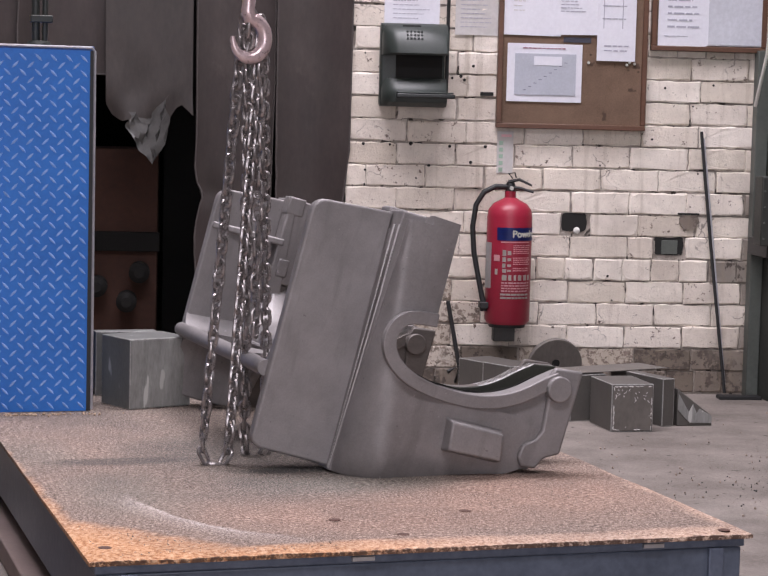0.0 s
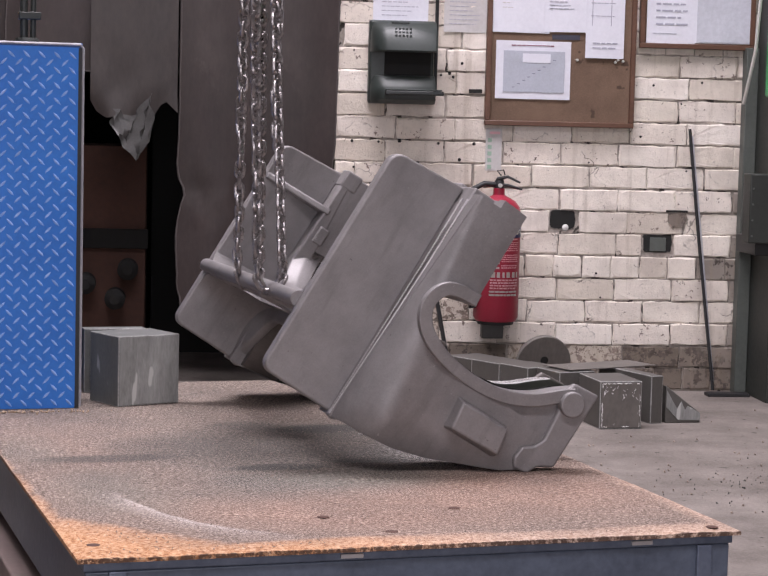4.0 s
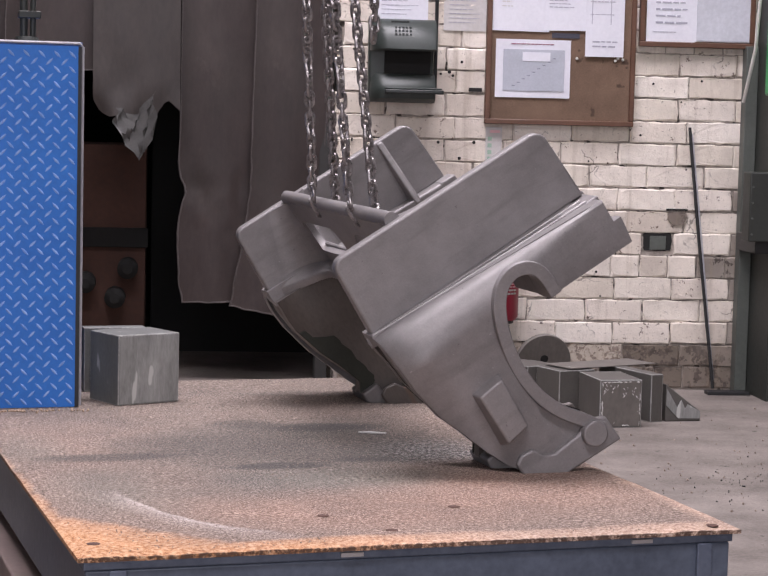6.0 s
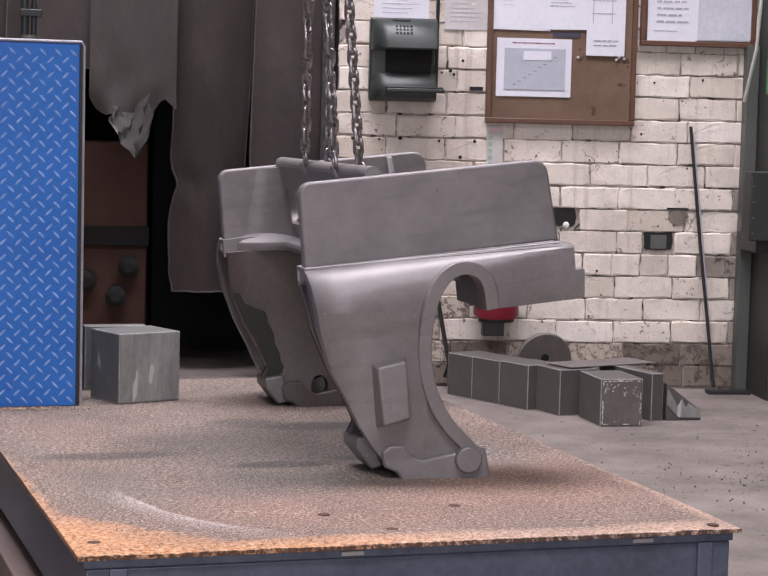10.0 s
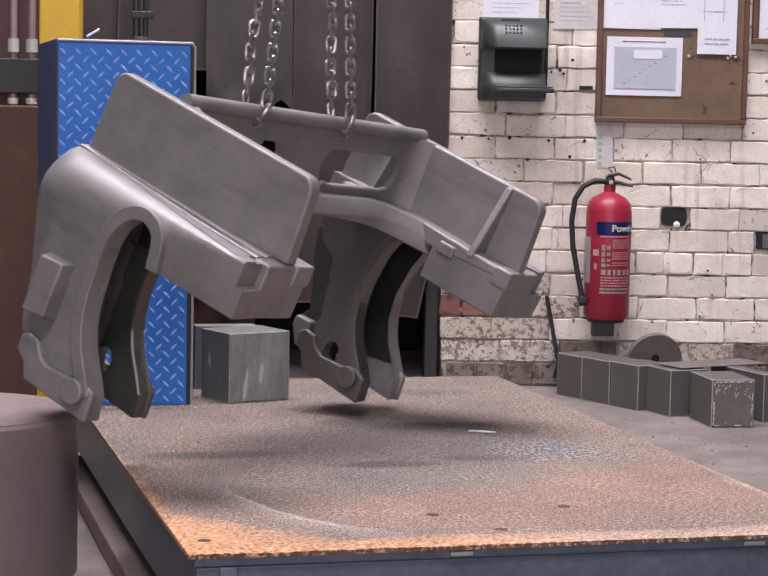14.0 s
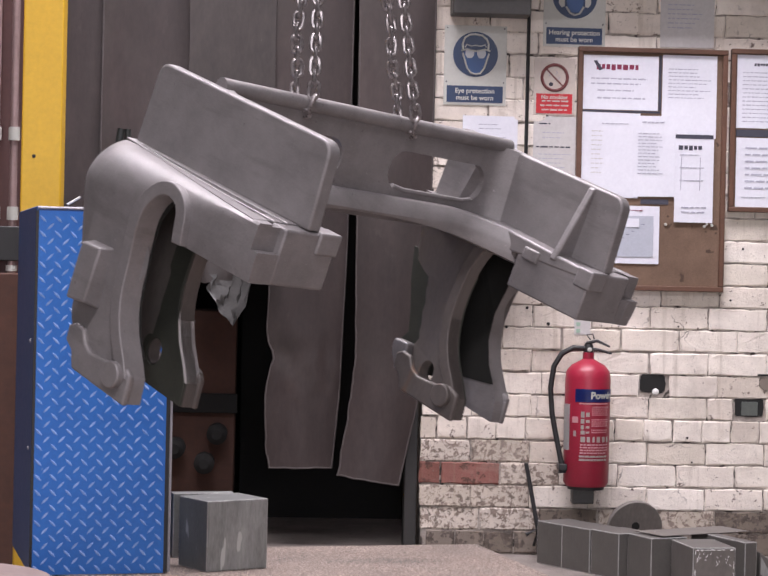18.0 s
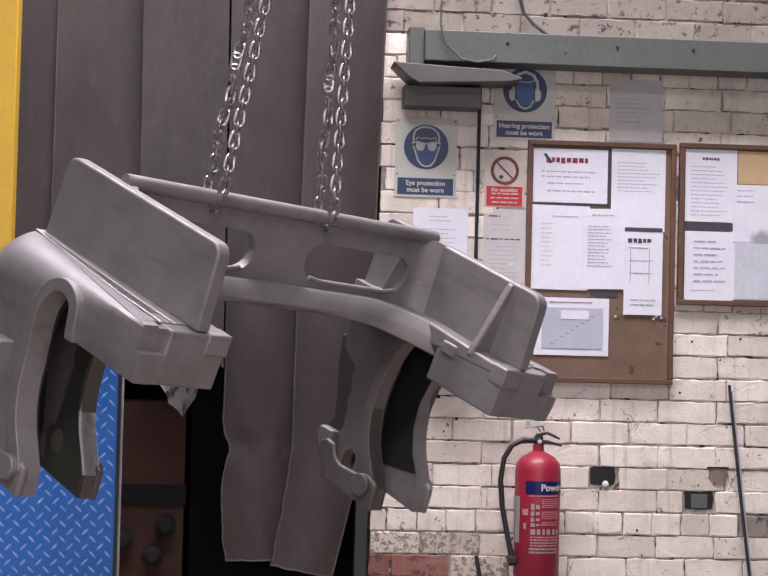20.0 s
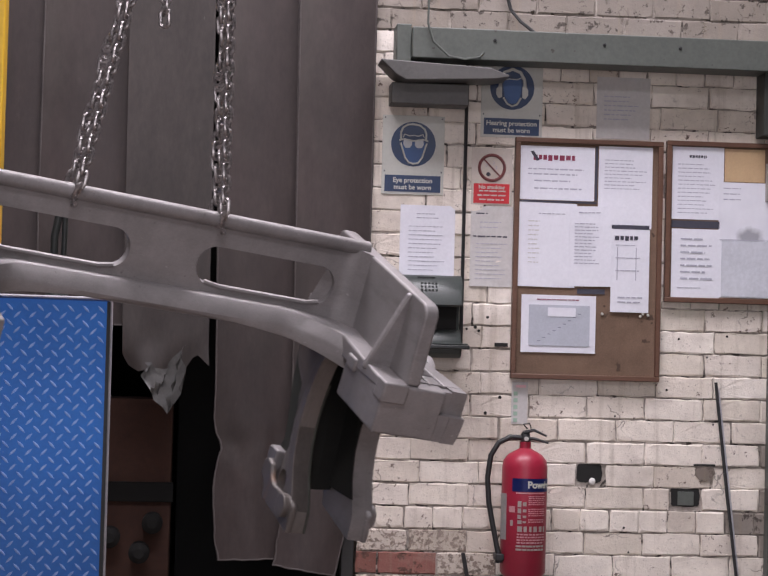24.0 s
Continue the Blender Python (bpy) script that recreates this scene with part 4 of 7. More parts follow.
def lift_table():
    top = thing("lift_table", TABLE_M, "low blue steel lift table under orange-rusted gritty plate", "table")
    bm = bmesh.new()
    nx, ny = 40, 60
    grid = [[bm.verts.new((TW * i / nx, TD * j / ny, 0.002 * noise.noise((i * 0.31, j * 0.27, 0.0)) - (0.004 if i in (0, nx) or j in (0, ny) else 0.0))) for i in range(nx + 1)] for j in range(ny + 1)]
    for j in range(ny):
        for i in range(nx):
            bm.faces.new((grid[j][i], grid[j][i + 1], grid[j + 1][i + 1], grid[j + 1][i]))
    rim = [grid[0][i] for i in range(nx + 1)] + [grid[j][nx] for j in range(1, ny + 1)] + [grid[ny][i] for i in range(nx - 1, -1, -1)] + [grid[j][0] for j in range(ny - 1, 0, -1)]
    low = [bm.verts.new((v.co.x, v.co.y, -0.012)) for v in rim]
    for k in range(len(rim)):
        q = (k + 1) % len(rim)
        bm.faces.new((rim[q], rim[k], low[k], low[q]))
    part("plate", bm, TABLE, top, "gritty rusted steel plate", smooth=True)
    part("apron", box(0.012, TW - 0.012, 0.012, TD - 0.012, -0.030, -0.0125), BLUE_EDGE, top, bevel=0.003)
    part("frame", box(0.016, TW - 0.016, 0.018, TD - 0.05, -0.165, -0.031), BLUE_DARK, top, "dirty dark blue frame", bevel=0.004)
    part("base", box(-0.02, TW - 0.10, 0.06, TD - 0.10, -0.258, -0.205), BROWN_GREY, top, "dusty base frame on the floor", bevel=0.004)
    part("skirt", box(0.10, TW - 0.10, 0.09, TD - 0.10, -0.206, -0.164), BLACK_RUBBER, top)
    for x in (0.075, TW - 0.075):
        part("corner_post", box(x - 0.016, x + 0.016, 0.008, 0.017, -0.165, -0.031), BLUE_EDGE, top, bevel=0.002)
    for x in (0.52, 1.12):
        part("clip", box(x - 0.022, x + 0.022, 0.004, 0.014, -0.024, -0.016), STEEL_EDGE, top)
    # flat brown discs added for the small dark smudges on the plate
    for x, y in ((0.045, 0.10), (TW - 0.05, 0.03), (0.632, 0.11), (0.833, 0.311), (0.539, 0.272)):
        part("bolt_hole", lathe([(0.0, 0.0), (0.013, 0.0), (0.0125, 0.0006), (0.0, 0.0007)], 14), BROWN, top, at=pose(x, y, 0.0008))
    return top


BLUE_EDGE = surface("scuffed_blue_edge", (0.04, 0.052, 0.085), (0.15, 0.17, 0.22), 0.5, 0.2, 5.0, 50.0, 0.1, 0.001)
BROWN_GREY = surface("dusty_brown_steel", (0.13, 0.095, 0.086), (0.27, 0.205, 0.188), 0.7, 0.1, 3.0, 60.0, 0.15, 0.001)
lift_table()


def heaps():
    """Low drifts of grit on the plate, where the blasting shot has gathered."""
    bm = bmesh.new()
    rnd = random.Random(5)
    for _ in range(7000):
        x, y = rnd.uniform(0.02, TW - 0.02), rnd.uniform(0.02, TD - 0.03)
        r = rnd.uniform(0.0008, 0.0022)
        c = Vector((x, y, r * 0.5))
        q = [bm.verts.new(c + Vector((math.cos(a) * r, math.sin(a) * r, -r * 0.5))) for a in (0.3, 2.4, 4.4)]
        t = bm.verts.new(c + Vector((0, 0, r * 0.6)))
        for k in range(3):
            bm.faces.new((q[k], q[(k + 1) % 3], t))
    ob = part("grit", bm, GRIT, None)
    ob.matrix_basis = TABLE_M
    return tagged(ob, "grains of steel shot and rust scattered on the table", "grit", kind="stuff")


BILLET = surface("rolled_billet_steel", (0.140, 0.106, 0.101), (0.225, 0.176, 0.170), 0.6, 0.2, 3.0, 120.0, 0.1, 0.001)
GRIT = surface("grit_grains", (0.13, 0.10, 0.085), (0.50, 0.40, 0.34), 0.7, 0.2, 40.0, 300.0, 0)
heaps()
chip = part("paint_flake", prism([(-0.035, 0), (0.0, 0.008), (0.036, -0.004), (0.004, -0.009)], 0.0, 0.003, "z"), CHALK, None, at=pose(0.53, 5.02, 0.2625, 0, 0, -8))
tagged(chip, "small pale flake lying on the table", "flake")


def tread_plate():
    """Upright blue locker clad in tread plate."""
    m = pose(-0.592, 5.373, 0.2605, 0, 0, 11.2)
    top = thing("tread_plate_locker", m, "upright bright blue locker clad in diamond tread plate", "locker")
    w, d, h = 0.378, 0.58, 0.985
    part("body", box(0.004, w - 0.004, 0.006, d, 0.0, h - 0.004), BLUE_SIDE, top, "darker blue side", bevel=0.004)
    part("front_sheet", box(0.010, w - 0.012, 0.0, 0.006, 0.0, h - 0.016), BLUE, top)
    bm = bmesh.new()
    rnd = random.Random(2)
    step = 0.0405
    for j in range(int((h - 0.03) / step * 2)):
        for i in range(int((w - 0.03) / step) + 1):
            x, z = 0.022 + (i + 0.5 * (j % 2)) * step, 0.016 + j * step * 0.5
            if x > w - 0.022 or z > h - 0.022:
                continue
            a = radians(45 if j % 2 else -45)
            c, s = math.cos(a), math.sin(a)
            ring = []
            for u, v in ((-0.0138, 0), (-0.0050, 0.0033), (0.0050, 0.0033), (0.0138, 0), (0.0050, -0.0033), (-0.0050, -0.0033)):
                ring.append(bm.verts.new((x + u * c - v * s, 0.0, z + u * s + v * c)))
            crest = [bm.verts.new((x + u * c, -0.0024, z + u * s)) for u in (-0.008, 0.008)]
            bm.faces.new((ring[0], ring[1], crest[0]))
            bm.faces.new((ring[1], ring[2], crest[1], crest[0]))
            bm.faces.new((ring[2], ring[3], crest[1]))
            bm.faces.new((ring[3], ring[4], crest[1]))
            bm.faces.new((ring[4], ring[5], crest[0], crest[1]))
            bm.faces.new((ring[5], ring[0], crest[0]))
    tread = part("tread", bm, BLUE_WORN, top, "raised tread lozenges with worn bright crests")
    tread["kind"] = "stuff"
    part("edge_trim", tube([(0.008, 0.0, h - 0.008), (w - 0.012, 0.0, h - 0.008), (w - 0.004, 0.0, h - 0.018), (w - 0.002, 0.0, 0.004)], 0.0038, sides=8), EDGE_PALE, top, "worn pale edge", smooth=True)
    part("edge_strip", box(w - 0.0165, w - 0.006, -0.0015, 0.004, 0.0, h - 0.016), BLACK_RUBBER, top)
    part("edge_strip", box(0.0035, 0.0105, -0.002, 0.004, 0.0, h - 0.016), BLACK_RUBBER, top)
    for z in (0.33, 0.62):
        part("rivet", lathe([(0, 0), (0.006, 0.0), (0.004, 0.003), (0, 0.0035)], 10), EDGE_PALE, top, at=pose(0.004, 0.10, z, 0, -90, 0))
    return top


BLUE_SIDE = surface("darker_blue_side", (0.022, 0.055, 0.16), (0.045, 0.095, 0.24), 0.5, 0.1, 3.0, 60.0, 0.1, 0.001)
BLUE_WORN = surface("worn_tread_crest", (0.11, 0.26, 0.66), (0.46, 0.60, 0.88), 0.35, 0.2, 30.0, 120.0, 0.05, 0.0005, coord="Object")
EDGE_PALE = surface("scuffed_edge", (0.26, 0.27, 0.32), (0.50, 0.48, 0.50), 0.45, 0.4, 10.0, 80.0, 0.1, 0.0005)
tread_plate()


def rubble(name, m, label, n, spread, size, material, seed):
    bm, rnd = bmesh.new(), random.Random(seed)
    for _ in range(n):
        r = rnd.uniform(*size)
        c = Vector((rnd.gauss(0, spread[0]), rnd.gauss(0, spread[1]), r * 0.45))
        ico = bmesh.ops.create_icosphere(bm, subdivisions=1, radius=r, matrix=Matrix.Translation(c) @ pose(0, 0, 0, rnd.uniform(0, 90), rnd.uniform(0, 90), rnd.uniform(0, 90)) @ Matrix.Diagonal((1, rnd.uniform(0.5, 1), rnd.uniform(0.4, 0.8), 1)))
    ob = part(name, bm, material, None, at=m)
    return tagged(ob, label, "debris", kind="stuff")


PALE_GRIT = surface("pale_orange_grit", (0.30, 0.20, 0.13), (0.62, 0.48, 0.36), 0.9, 0.0, 30.0, 200.0, 0)
rubble("spilt_shot", pose(-0.47, 5.335, 0.261, 0, 0, 9), "orange-brown drift of grit against the locker foot", 260, (0.13, 0.010), (0.0015, 0.0045), PALE_GRIT, 3)
rubble("floor_chips", pose(2.0, 5.9, 0.0), "small dark and pale chips lying on the concrete", 420, (0.50, 0.55), (0.0015, 0.0060), GRIT, 4)
rubble("floor_scale", pose(1.98, 5.75, 0.0, 0, 0, 20), "black flakes of mill scale swept into a loose patch", 420, (0.22, 0.16), (0.0010, 0.0040), BLACK_RUBBER, 14)


def worn_arris(ob, limit):
    """Give the narrow arris faces of a chamfered block the bright worn steel."""
    ob.data.materials.append(ARRIS)
    for f in ob.data.polygons:
        if f.area < limit:
            f.material_index = 1


def steel_block(name, m, size, label, material, category="steel block", face=None, group=""):
    x, y, z = size
    top = thing(name, m, label, category, group)
    body = part("body", box(0, x, 0, y, 0, z, chamfer=0.0030), material, top)
    worn_arris(body, 0.003 * max(size))
    if face:
        part("sawn_face", box(0.006, x - 0.006, -0.0025, 0.0, 0.006, z - 0.006), face, top, "scratched paler sawn face")
    return top


ARRIS = surface("bright_worn_arris", (0.08, 0.08, 0.077), (0.60, 0.59, 0.57), 0.5, 0.3, 45.0, 120.0, 0.1, 0.0005)
STREAK = surface("pale_streaks", (0.13, 0.132, 0.127), (0.38, 0.38, 0.367), 0.6, 0.2, 9.0, 90.0, 0.15, 0.001, ((0.50, 0.50, 0.48), 0.63, 20.0), stretch=(1.6, 1, 0.35), spread=0.20)
b = steel_block("steel_block", pose(-0.121, 5.462, 0.2605, 0, 0, 31), (0.192, 0.158, 0.193), "square bright sawn steel block with pale streaks", STEEL, face=None)
# real streaks, plus the face's white reflection painted in as pale patches
part("chalk_face", box(0.004, 0.188, -0.0016, 0.0, 0.004, 0.189), STREAK, b, "streaked sawn face with its pale reflection painted in")
steel_block("steel_plate", pose(-0.225, 5.735, 0.2605, 0, 0, 12), (0.178, 0.05, 0.184), "thick grey steel plate standing behind the block", STEEL)

ROW = ((1.512, 6.80, 0.154, 0.23, 0.168, 21, 0), (1.414, 7.035, 0.15, 0.16, 0.168, 21, 1), (1.322, 7.17, 0.15, 0.155, 0.166, 30, 1), (1.240, 7.31, 0.15, 0.16, 0.163, 31, 1), (1.158, 7.445, 0.15, 0.15, 0.162, 30, 1), (1.725, 6.93, 0.05, 0.34, 0.172, 21, 1))
for x, y, w, d, h, a, plainly in ROW:
    blk = steel_block("ingot_block", pose(x, y, 0, 0, 0, a - 14 if not plainly else a), (w, d, h), "dull grey steel ingot block on the concrete floor", INGOT, "ingot", None if plainly else INGOT_END, "row of ingot blocks")
    if not plainly:
        rnd = random.Random(31)
        for (u0, v0), (u1, v1), share in (((0.008, 0.008), (0.008, h - 0.008), 0.9), ((0.008, h - 0.008), (w - 0.008, h - 0.008), 0.8), ((w - 0.008, h - 0.008), (w - 0.008, 0.008), 0.55), ((w - 0.008, 0.008), (0.008, 0.008), 0.35)):
            for k in range(9):
                if rnd.random() < share:
                    f, n = (k + rnd.random() * 0.4) / 9, rnd.uniform(0.07, 0.13)
                    line = [(u0 + (u1 - u0) * (f + n * q) + rnd.uniform(-0.0016, 0.0016), -0.0026, v0 + (v1 - v0) * (f + n * q) + rnd.uniform(-0.0016, 0.0016)) for q in (0, 0.5, 1.0)]
                    part("chalk_edge", tube(line, [0.0008, rnd.uniform(0.0014, 0.0028), 0.0008], sides=5), CHALK, blk, "chalk-white rubbed edge")
        for k in range(26):
            u, v = 0.010 + rnd.random() ** 1.4 * 0.125, h - 0.014 - rnd.random() ** 1.5 * 0.045
            a0, n = rnd.uniform(0.6, 2.6), rnd.uniform(0.003, 0.012)
            line = [(u + math.cos(a0 + rnd.uniform(-0.7, 0.7)) * n * q, -0.0028, v - math.sin(a0) * n * q) for q in (0, 0.5, 1.0)]
            part("chalk_stroke", tube(line, [0.0006, rnd.uniform(0.0008, 0.0017), 0.0005], sides=5), CHALK, blk, "loose white chalk scratch")
wedge = thing("ingot_wedge", pose(1.785, 6.955, 0, 0, 0, 8), "grey steel offcut with chalk-white torn edge", "offcut")
part("body", prism([(0, 0), (0.135, 0), (0.135, 0.035), (0.0, 0.135)], 0, 0.16), INGOT, wedge, bevel=0.004)
part("torn_edge", prism([(0.002, 0.060), (0.030, 0.030), (0.05, 0.012), (0.132, 0.010), (0.132, 0.036), (0.085, 0.062), (0.075, 0.045), (0.06, 0.078), (0.045, 0.050), (0.004, 0.118)], -0.003, 0.0), STREAK, wedge, "chalk-white torn face")
plate = part("loose_plate", box(-0.14, 0.26, -0.06, 0.10, 0.1725, 0.1750), INGOT_END, None, at=pose(1.555, 7.17, 0.0, 0, 0, 27))
tagged(plate, "thin dark steel plate lying on the ingot blocks", "plate")
wheel = thing("grinding_wheel", pose(1.47, 7.66, 0.105, 12, 0, 8), "dusty grey worn grinding disc leaning on the wall", "disc")
part("disc", disc(0, 0.022, 0.110, -0.012, 0.012, 40), INGOT_END, wheel, bevel=0.003)
# black disc painted for the shade in the bore
part("bore", disc(0.0, 0.035, 0.016, -0.014, -0.011, 16), BLACK, wheel)
part("foot", box(-0.12, 0.12, -0.05, 0.02, -0.105, -0.070), BROWN_GREY, wheel, bevel=0.004)

clump = thing("scrap_heap", pose(1.175, 7.70, 0.0), "small black heap of wire and scrap at the wall foot", "scrap")
rnd = random.Random(8)
for k in range(16):
    x, y, r, h = rnd.uniform(-0.07, 0.06), rnd.uniform(-0.05, 0.05), rnd.uniform(0.005, 0.013), rnd.uniform(0.03, 0.13)
    part("scrap_piece", tube([(x, y, 0.004), (x + rnd.uniform(-0.03, 0.03), y, h), (x + rnd.uniform(-0.07, 0.07), y + rnd.uniform(-0.03, 0.03), h * rnd.uniform(0.3, 0.8))], r, sides=7), BLACK_RUBBER, clump, smooth=True)
crow = part("pry_bar", tube([(1.125, 7.70, 0.02), (1.108, 7.72, 0.10), (1.062, 7.775, 0.36)], 0.0085, sides=8), BLACK_RUBBER, None, smooth=True)
tagged(crow, "thin black pry bar leaning on the brick wall", "bar")

rod = thing("floor_scraper", pose(0, 0, 0), "long thin dark steel scraper leaning on the wall", "scraper")
part("handle", tube([(2.055, 7.785, 1.047), (2.10, 7.75, 0.60), (2.165, 7.70, 0.02)], 0.0065, sides=8), BLACK_RUBBER, rod, smooth=True)
part("handle_edge", tube([(2.066, 7.786, 1.02), (2.118, 7.755, 0.55), (2.170, 7.72, 0.05)], 0.004, sides=6), EDGE_PALE, rod, smooth=True)
part("blade", box(2.13, 2.30, 7.64, 7.70, 0.0, 0.014, chamfer=0.003), BLACK_RUBBER, rod)

drum = thing("round_billet", pose(-0.731, 4.57, 0.0), "brown-grey round steel billet standing on the floor", "billet")
part("body", lathe([(0.0, 0.0), (0.286, 0.0), (0.287, 0.362), (0.280, 0.370)], 64), BILLET, drum, smooth=True)
part("end_face", lathe([(0.0, 0.366), (0.280, 0.3661), (0.2795, 0.3725), (0.0, 0.374)], 64), BROWN_GREY, drum, "dusty brown upper end face", smooth=True)

post = thing("yellow_post", pose(-0.730, 6.20, 0.0), "bright yellow painted steel guard post", "post")
part("shaft", box(0.0, 0.123, 0, 0.11, 0.0, 3.2), YELLOW, post, bevel=0.006)
part("foot_plate", box(-0.04, 0.15, -0.04, 0.15, 0.0, 0.012), YELLOW, post, bevel=0.002)
part("bolt", lathe([(0, 0), (0.006, 0), (0.006, 0.004), (0, 0.005)], 6), BLACK_RUBBER, post, at=pose(0.04, -0.001, 1.42, 90, 0, 0))


# ---- curtain of rubber strips in the doorway ----
TOP_Z = 3.08


def along(line, z):
    """A value read off a line of height, value pairs that fall in height."""
    for (z0, v0), (z1, v1) in zip(line, line[1:]):
        if z >= z1:
            f = min(max((z0 - z) / (z0 - z1), 0.0), 1.0)
            return v0 + (v1 - v0) * f
    return line[-1][1]


def strip(edges, low, y, wave, seed, label="heavy dark brown rubber curtain strip with frayed lower edge", nx=16, nz=90, crease=0.0):
    """One hanging strip between two edge lines; its pivot is the rail that it hangs from."""
    bm, rnd = bmesh.new(), random.Random(seed)
    left, right = edges
    px = (left[0][1] + right[0][1]) / 2
    tears = [rnd.uniform(-1, 1) for _ in range(nz + 1)]
    grid = []
    for j in range(nz + 1):
        f = j / nz
        row = []
        for i in range(nx + 1):
            u = i / nx
            base = low[0] + (low[1] - low[0]) * u + 0.005 * noise.noise((u * 6, seed, 0.0))
            z = base + (TOP_Z - base) * f
            fray = 0.004 * tears[j] * max(0.0, 1 - f * 3)
            x0, x1 = along(left, z) + (fray if i == 0 else 0.0), along(right, z)
            x = x0 + (x1 - x0) * u
            yy = wave * 0.55 * math.sin(u * math.pi) * (0.4 + 0.6 * (1 - f)) + 0.007 * math.sin(5 * f + seed) + 0.003 * noise.noise((u * 2.5 + seed * 7, f * 4, 0.0))
            yy += 0.010 * max(0.0, 0.35 - f) * noise.noise((u * 3 + seed * 3, f * 12, 2.0))
            bulge = max(0.0, 1 - abs(z - 0.68) / 0.26)
            yy += crease * bulge * (0.6 * noise.noise((x * 22, z * 7, 4.0)) + 0.5 * noise.noise((x * 60, z * 16, 9.0)))
            row.append((x - px, yy, z - TOP_Z))
        grid.append(row)
    f0 = [[bm.verts.new(p) for p in row] for row in grid]
    b0 = [[bm.verts.new((p[0], p[1] + 0.008, p[2])) for p in row] for row in grid]
    for j in range(nz):
        for i in range(nx):
            bm.faces.new((f0[j][i], f0[j][i + 1], f0[j + 1][i + 1], f0[j + 1][i]))
            bm.faces.new((b0[j][i], b0[j + 1][i], b0[j + 1][i + 1], b0[j][i + 1]))
        bm.faces.new((f0[j][0], f0[j + 1][0], b0[j + 1][0], b0[j][0]))
        bm.faces.new((f0[j][nx], b0[j][nx], b0[j + 1][nx], f0[j + 1][nx]))
    for i in range(nx):
        bm.faces.new((f0[0][i], b0[0][i], b0[0][i + 1], f0[0][i + 1]))
        bm.faces.new((f0[nz][i], f0[nz][i + 1], b0[nz][i + 1], b0[nz][i]))
    top = thing("curtain_strip", pose(px, y, TOP_Z), label, "curtain strip", "curtain strips")
    part("sheet", bm, RUBBER, top, smooth=True)
    for i, off in ((0, 0.002), (nx, -0.002)):
        edge = [(row[i][0] + off, row[i][1] + 0.002, row[i][2]) for row in grid]
        part("edge_roll", tube(edge, [0.0042 + 0.0007 * t for t in tears], sides=7), RUBBER_EDGE, top, "worn rolled edge, painted paler as if lit", smooth=True)
    part("hem", tube([(q[0], q[1] + 0.003, q[2] + 0.002) for q in grid[0]], 0.0045, sides=7), RUBBER_EDGE, top, "worn lower hem, painted paler as if lit", smooth=True)
    wide = right[0][1] - left[0][1]
    for u in (-0.25, 0.25):
        part("hanger", box(u * wide - 0.02, u * wide + 0.02, -0.035, 0.02, -0.05, 0.02), GREEN_DARK, top, bevel=0.003)
    return top


# paler rubber: the lit line along worn strip edges is painted in
RUBBER_EDGE = surface("lit_curtain_edge", (0.024, 0.019, 0.018), (0.115, 0.098, 0.094), 0.5, 0.0, 8.0, 60.0, 0.1, 0.001)

strip_right = strip((((TOP_Z, 0.366), (1.1, 0.385), (0.75, 0.391), (0.52, 0.366), (0.40, 0.345), (0.28, 0.330)), ((TOP_Z, 0.672), (0.95, 0.674), (0.60, 0.640), (0.26, 0.572))), (0.298, 0.262), 7.772, -0.035, 1, crease=0.004)
strip_mid = strip((((TOP_Z, 0.050), (0.95, 0.063), (0.86, 0.058), (0.80, 0.066), (0.755, 0.091), (0.71, 0.078), (0.672, 0.071), (0.60, 0.058), (0.45, 0.064), (0.30, 0.082)), ((TOP_Z, 0.362), (1.2, 0.366), (0.6, 0.352), (0.30, 0.330))), (0.312, 0.318), 7.815, -0.030, 2, "heavy dark brown rubber curtain strip, torn and creased low down", crease=0.016)
for n, (x0, x1, bottom, y) in enumerate(((-0.62, -0.28, 1.20, 7.86), (-0.96, -0.60, 0.3, 7.88), (-1.30, -0.94, 0.3, 7.86), (-1.64, -1.28, 0.3, 7.88))):
    strip((((TOP_Z, x0), (bottom, x0)), ((TOP_Z, x1), (bottom, x1))), (bottom, bottom + 0.01), y, -0.030, 4 + n, nx=8, nz=40)


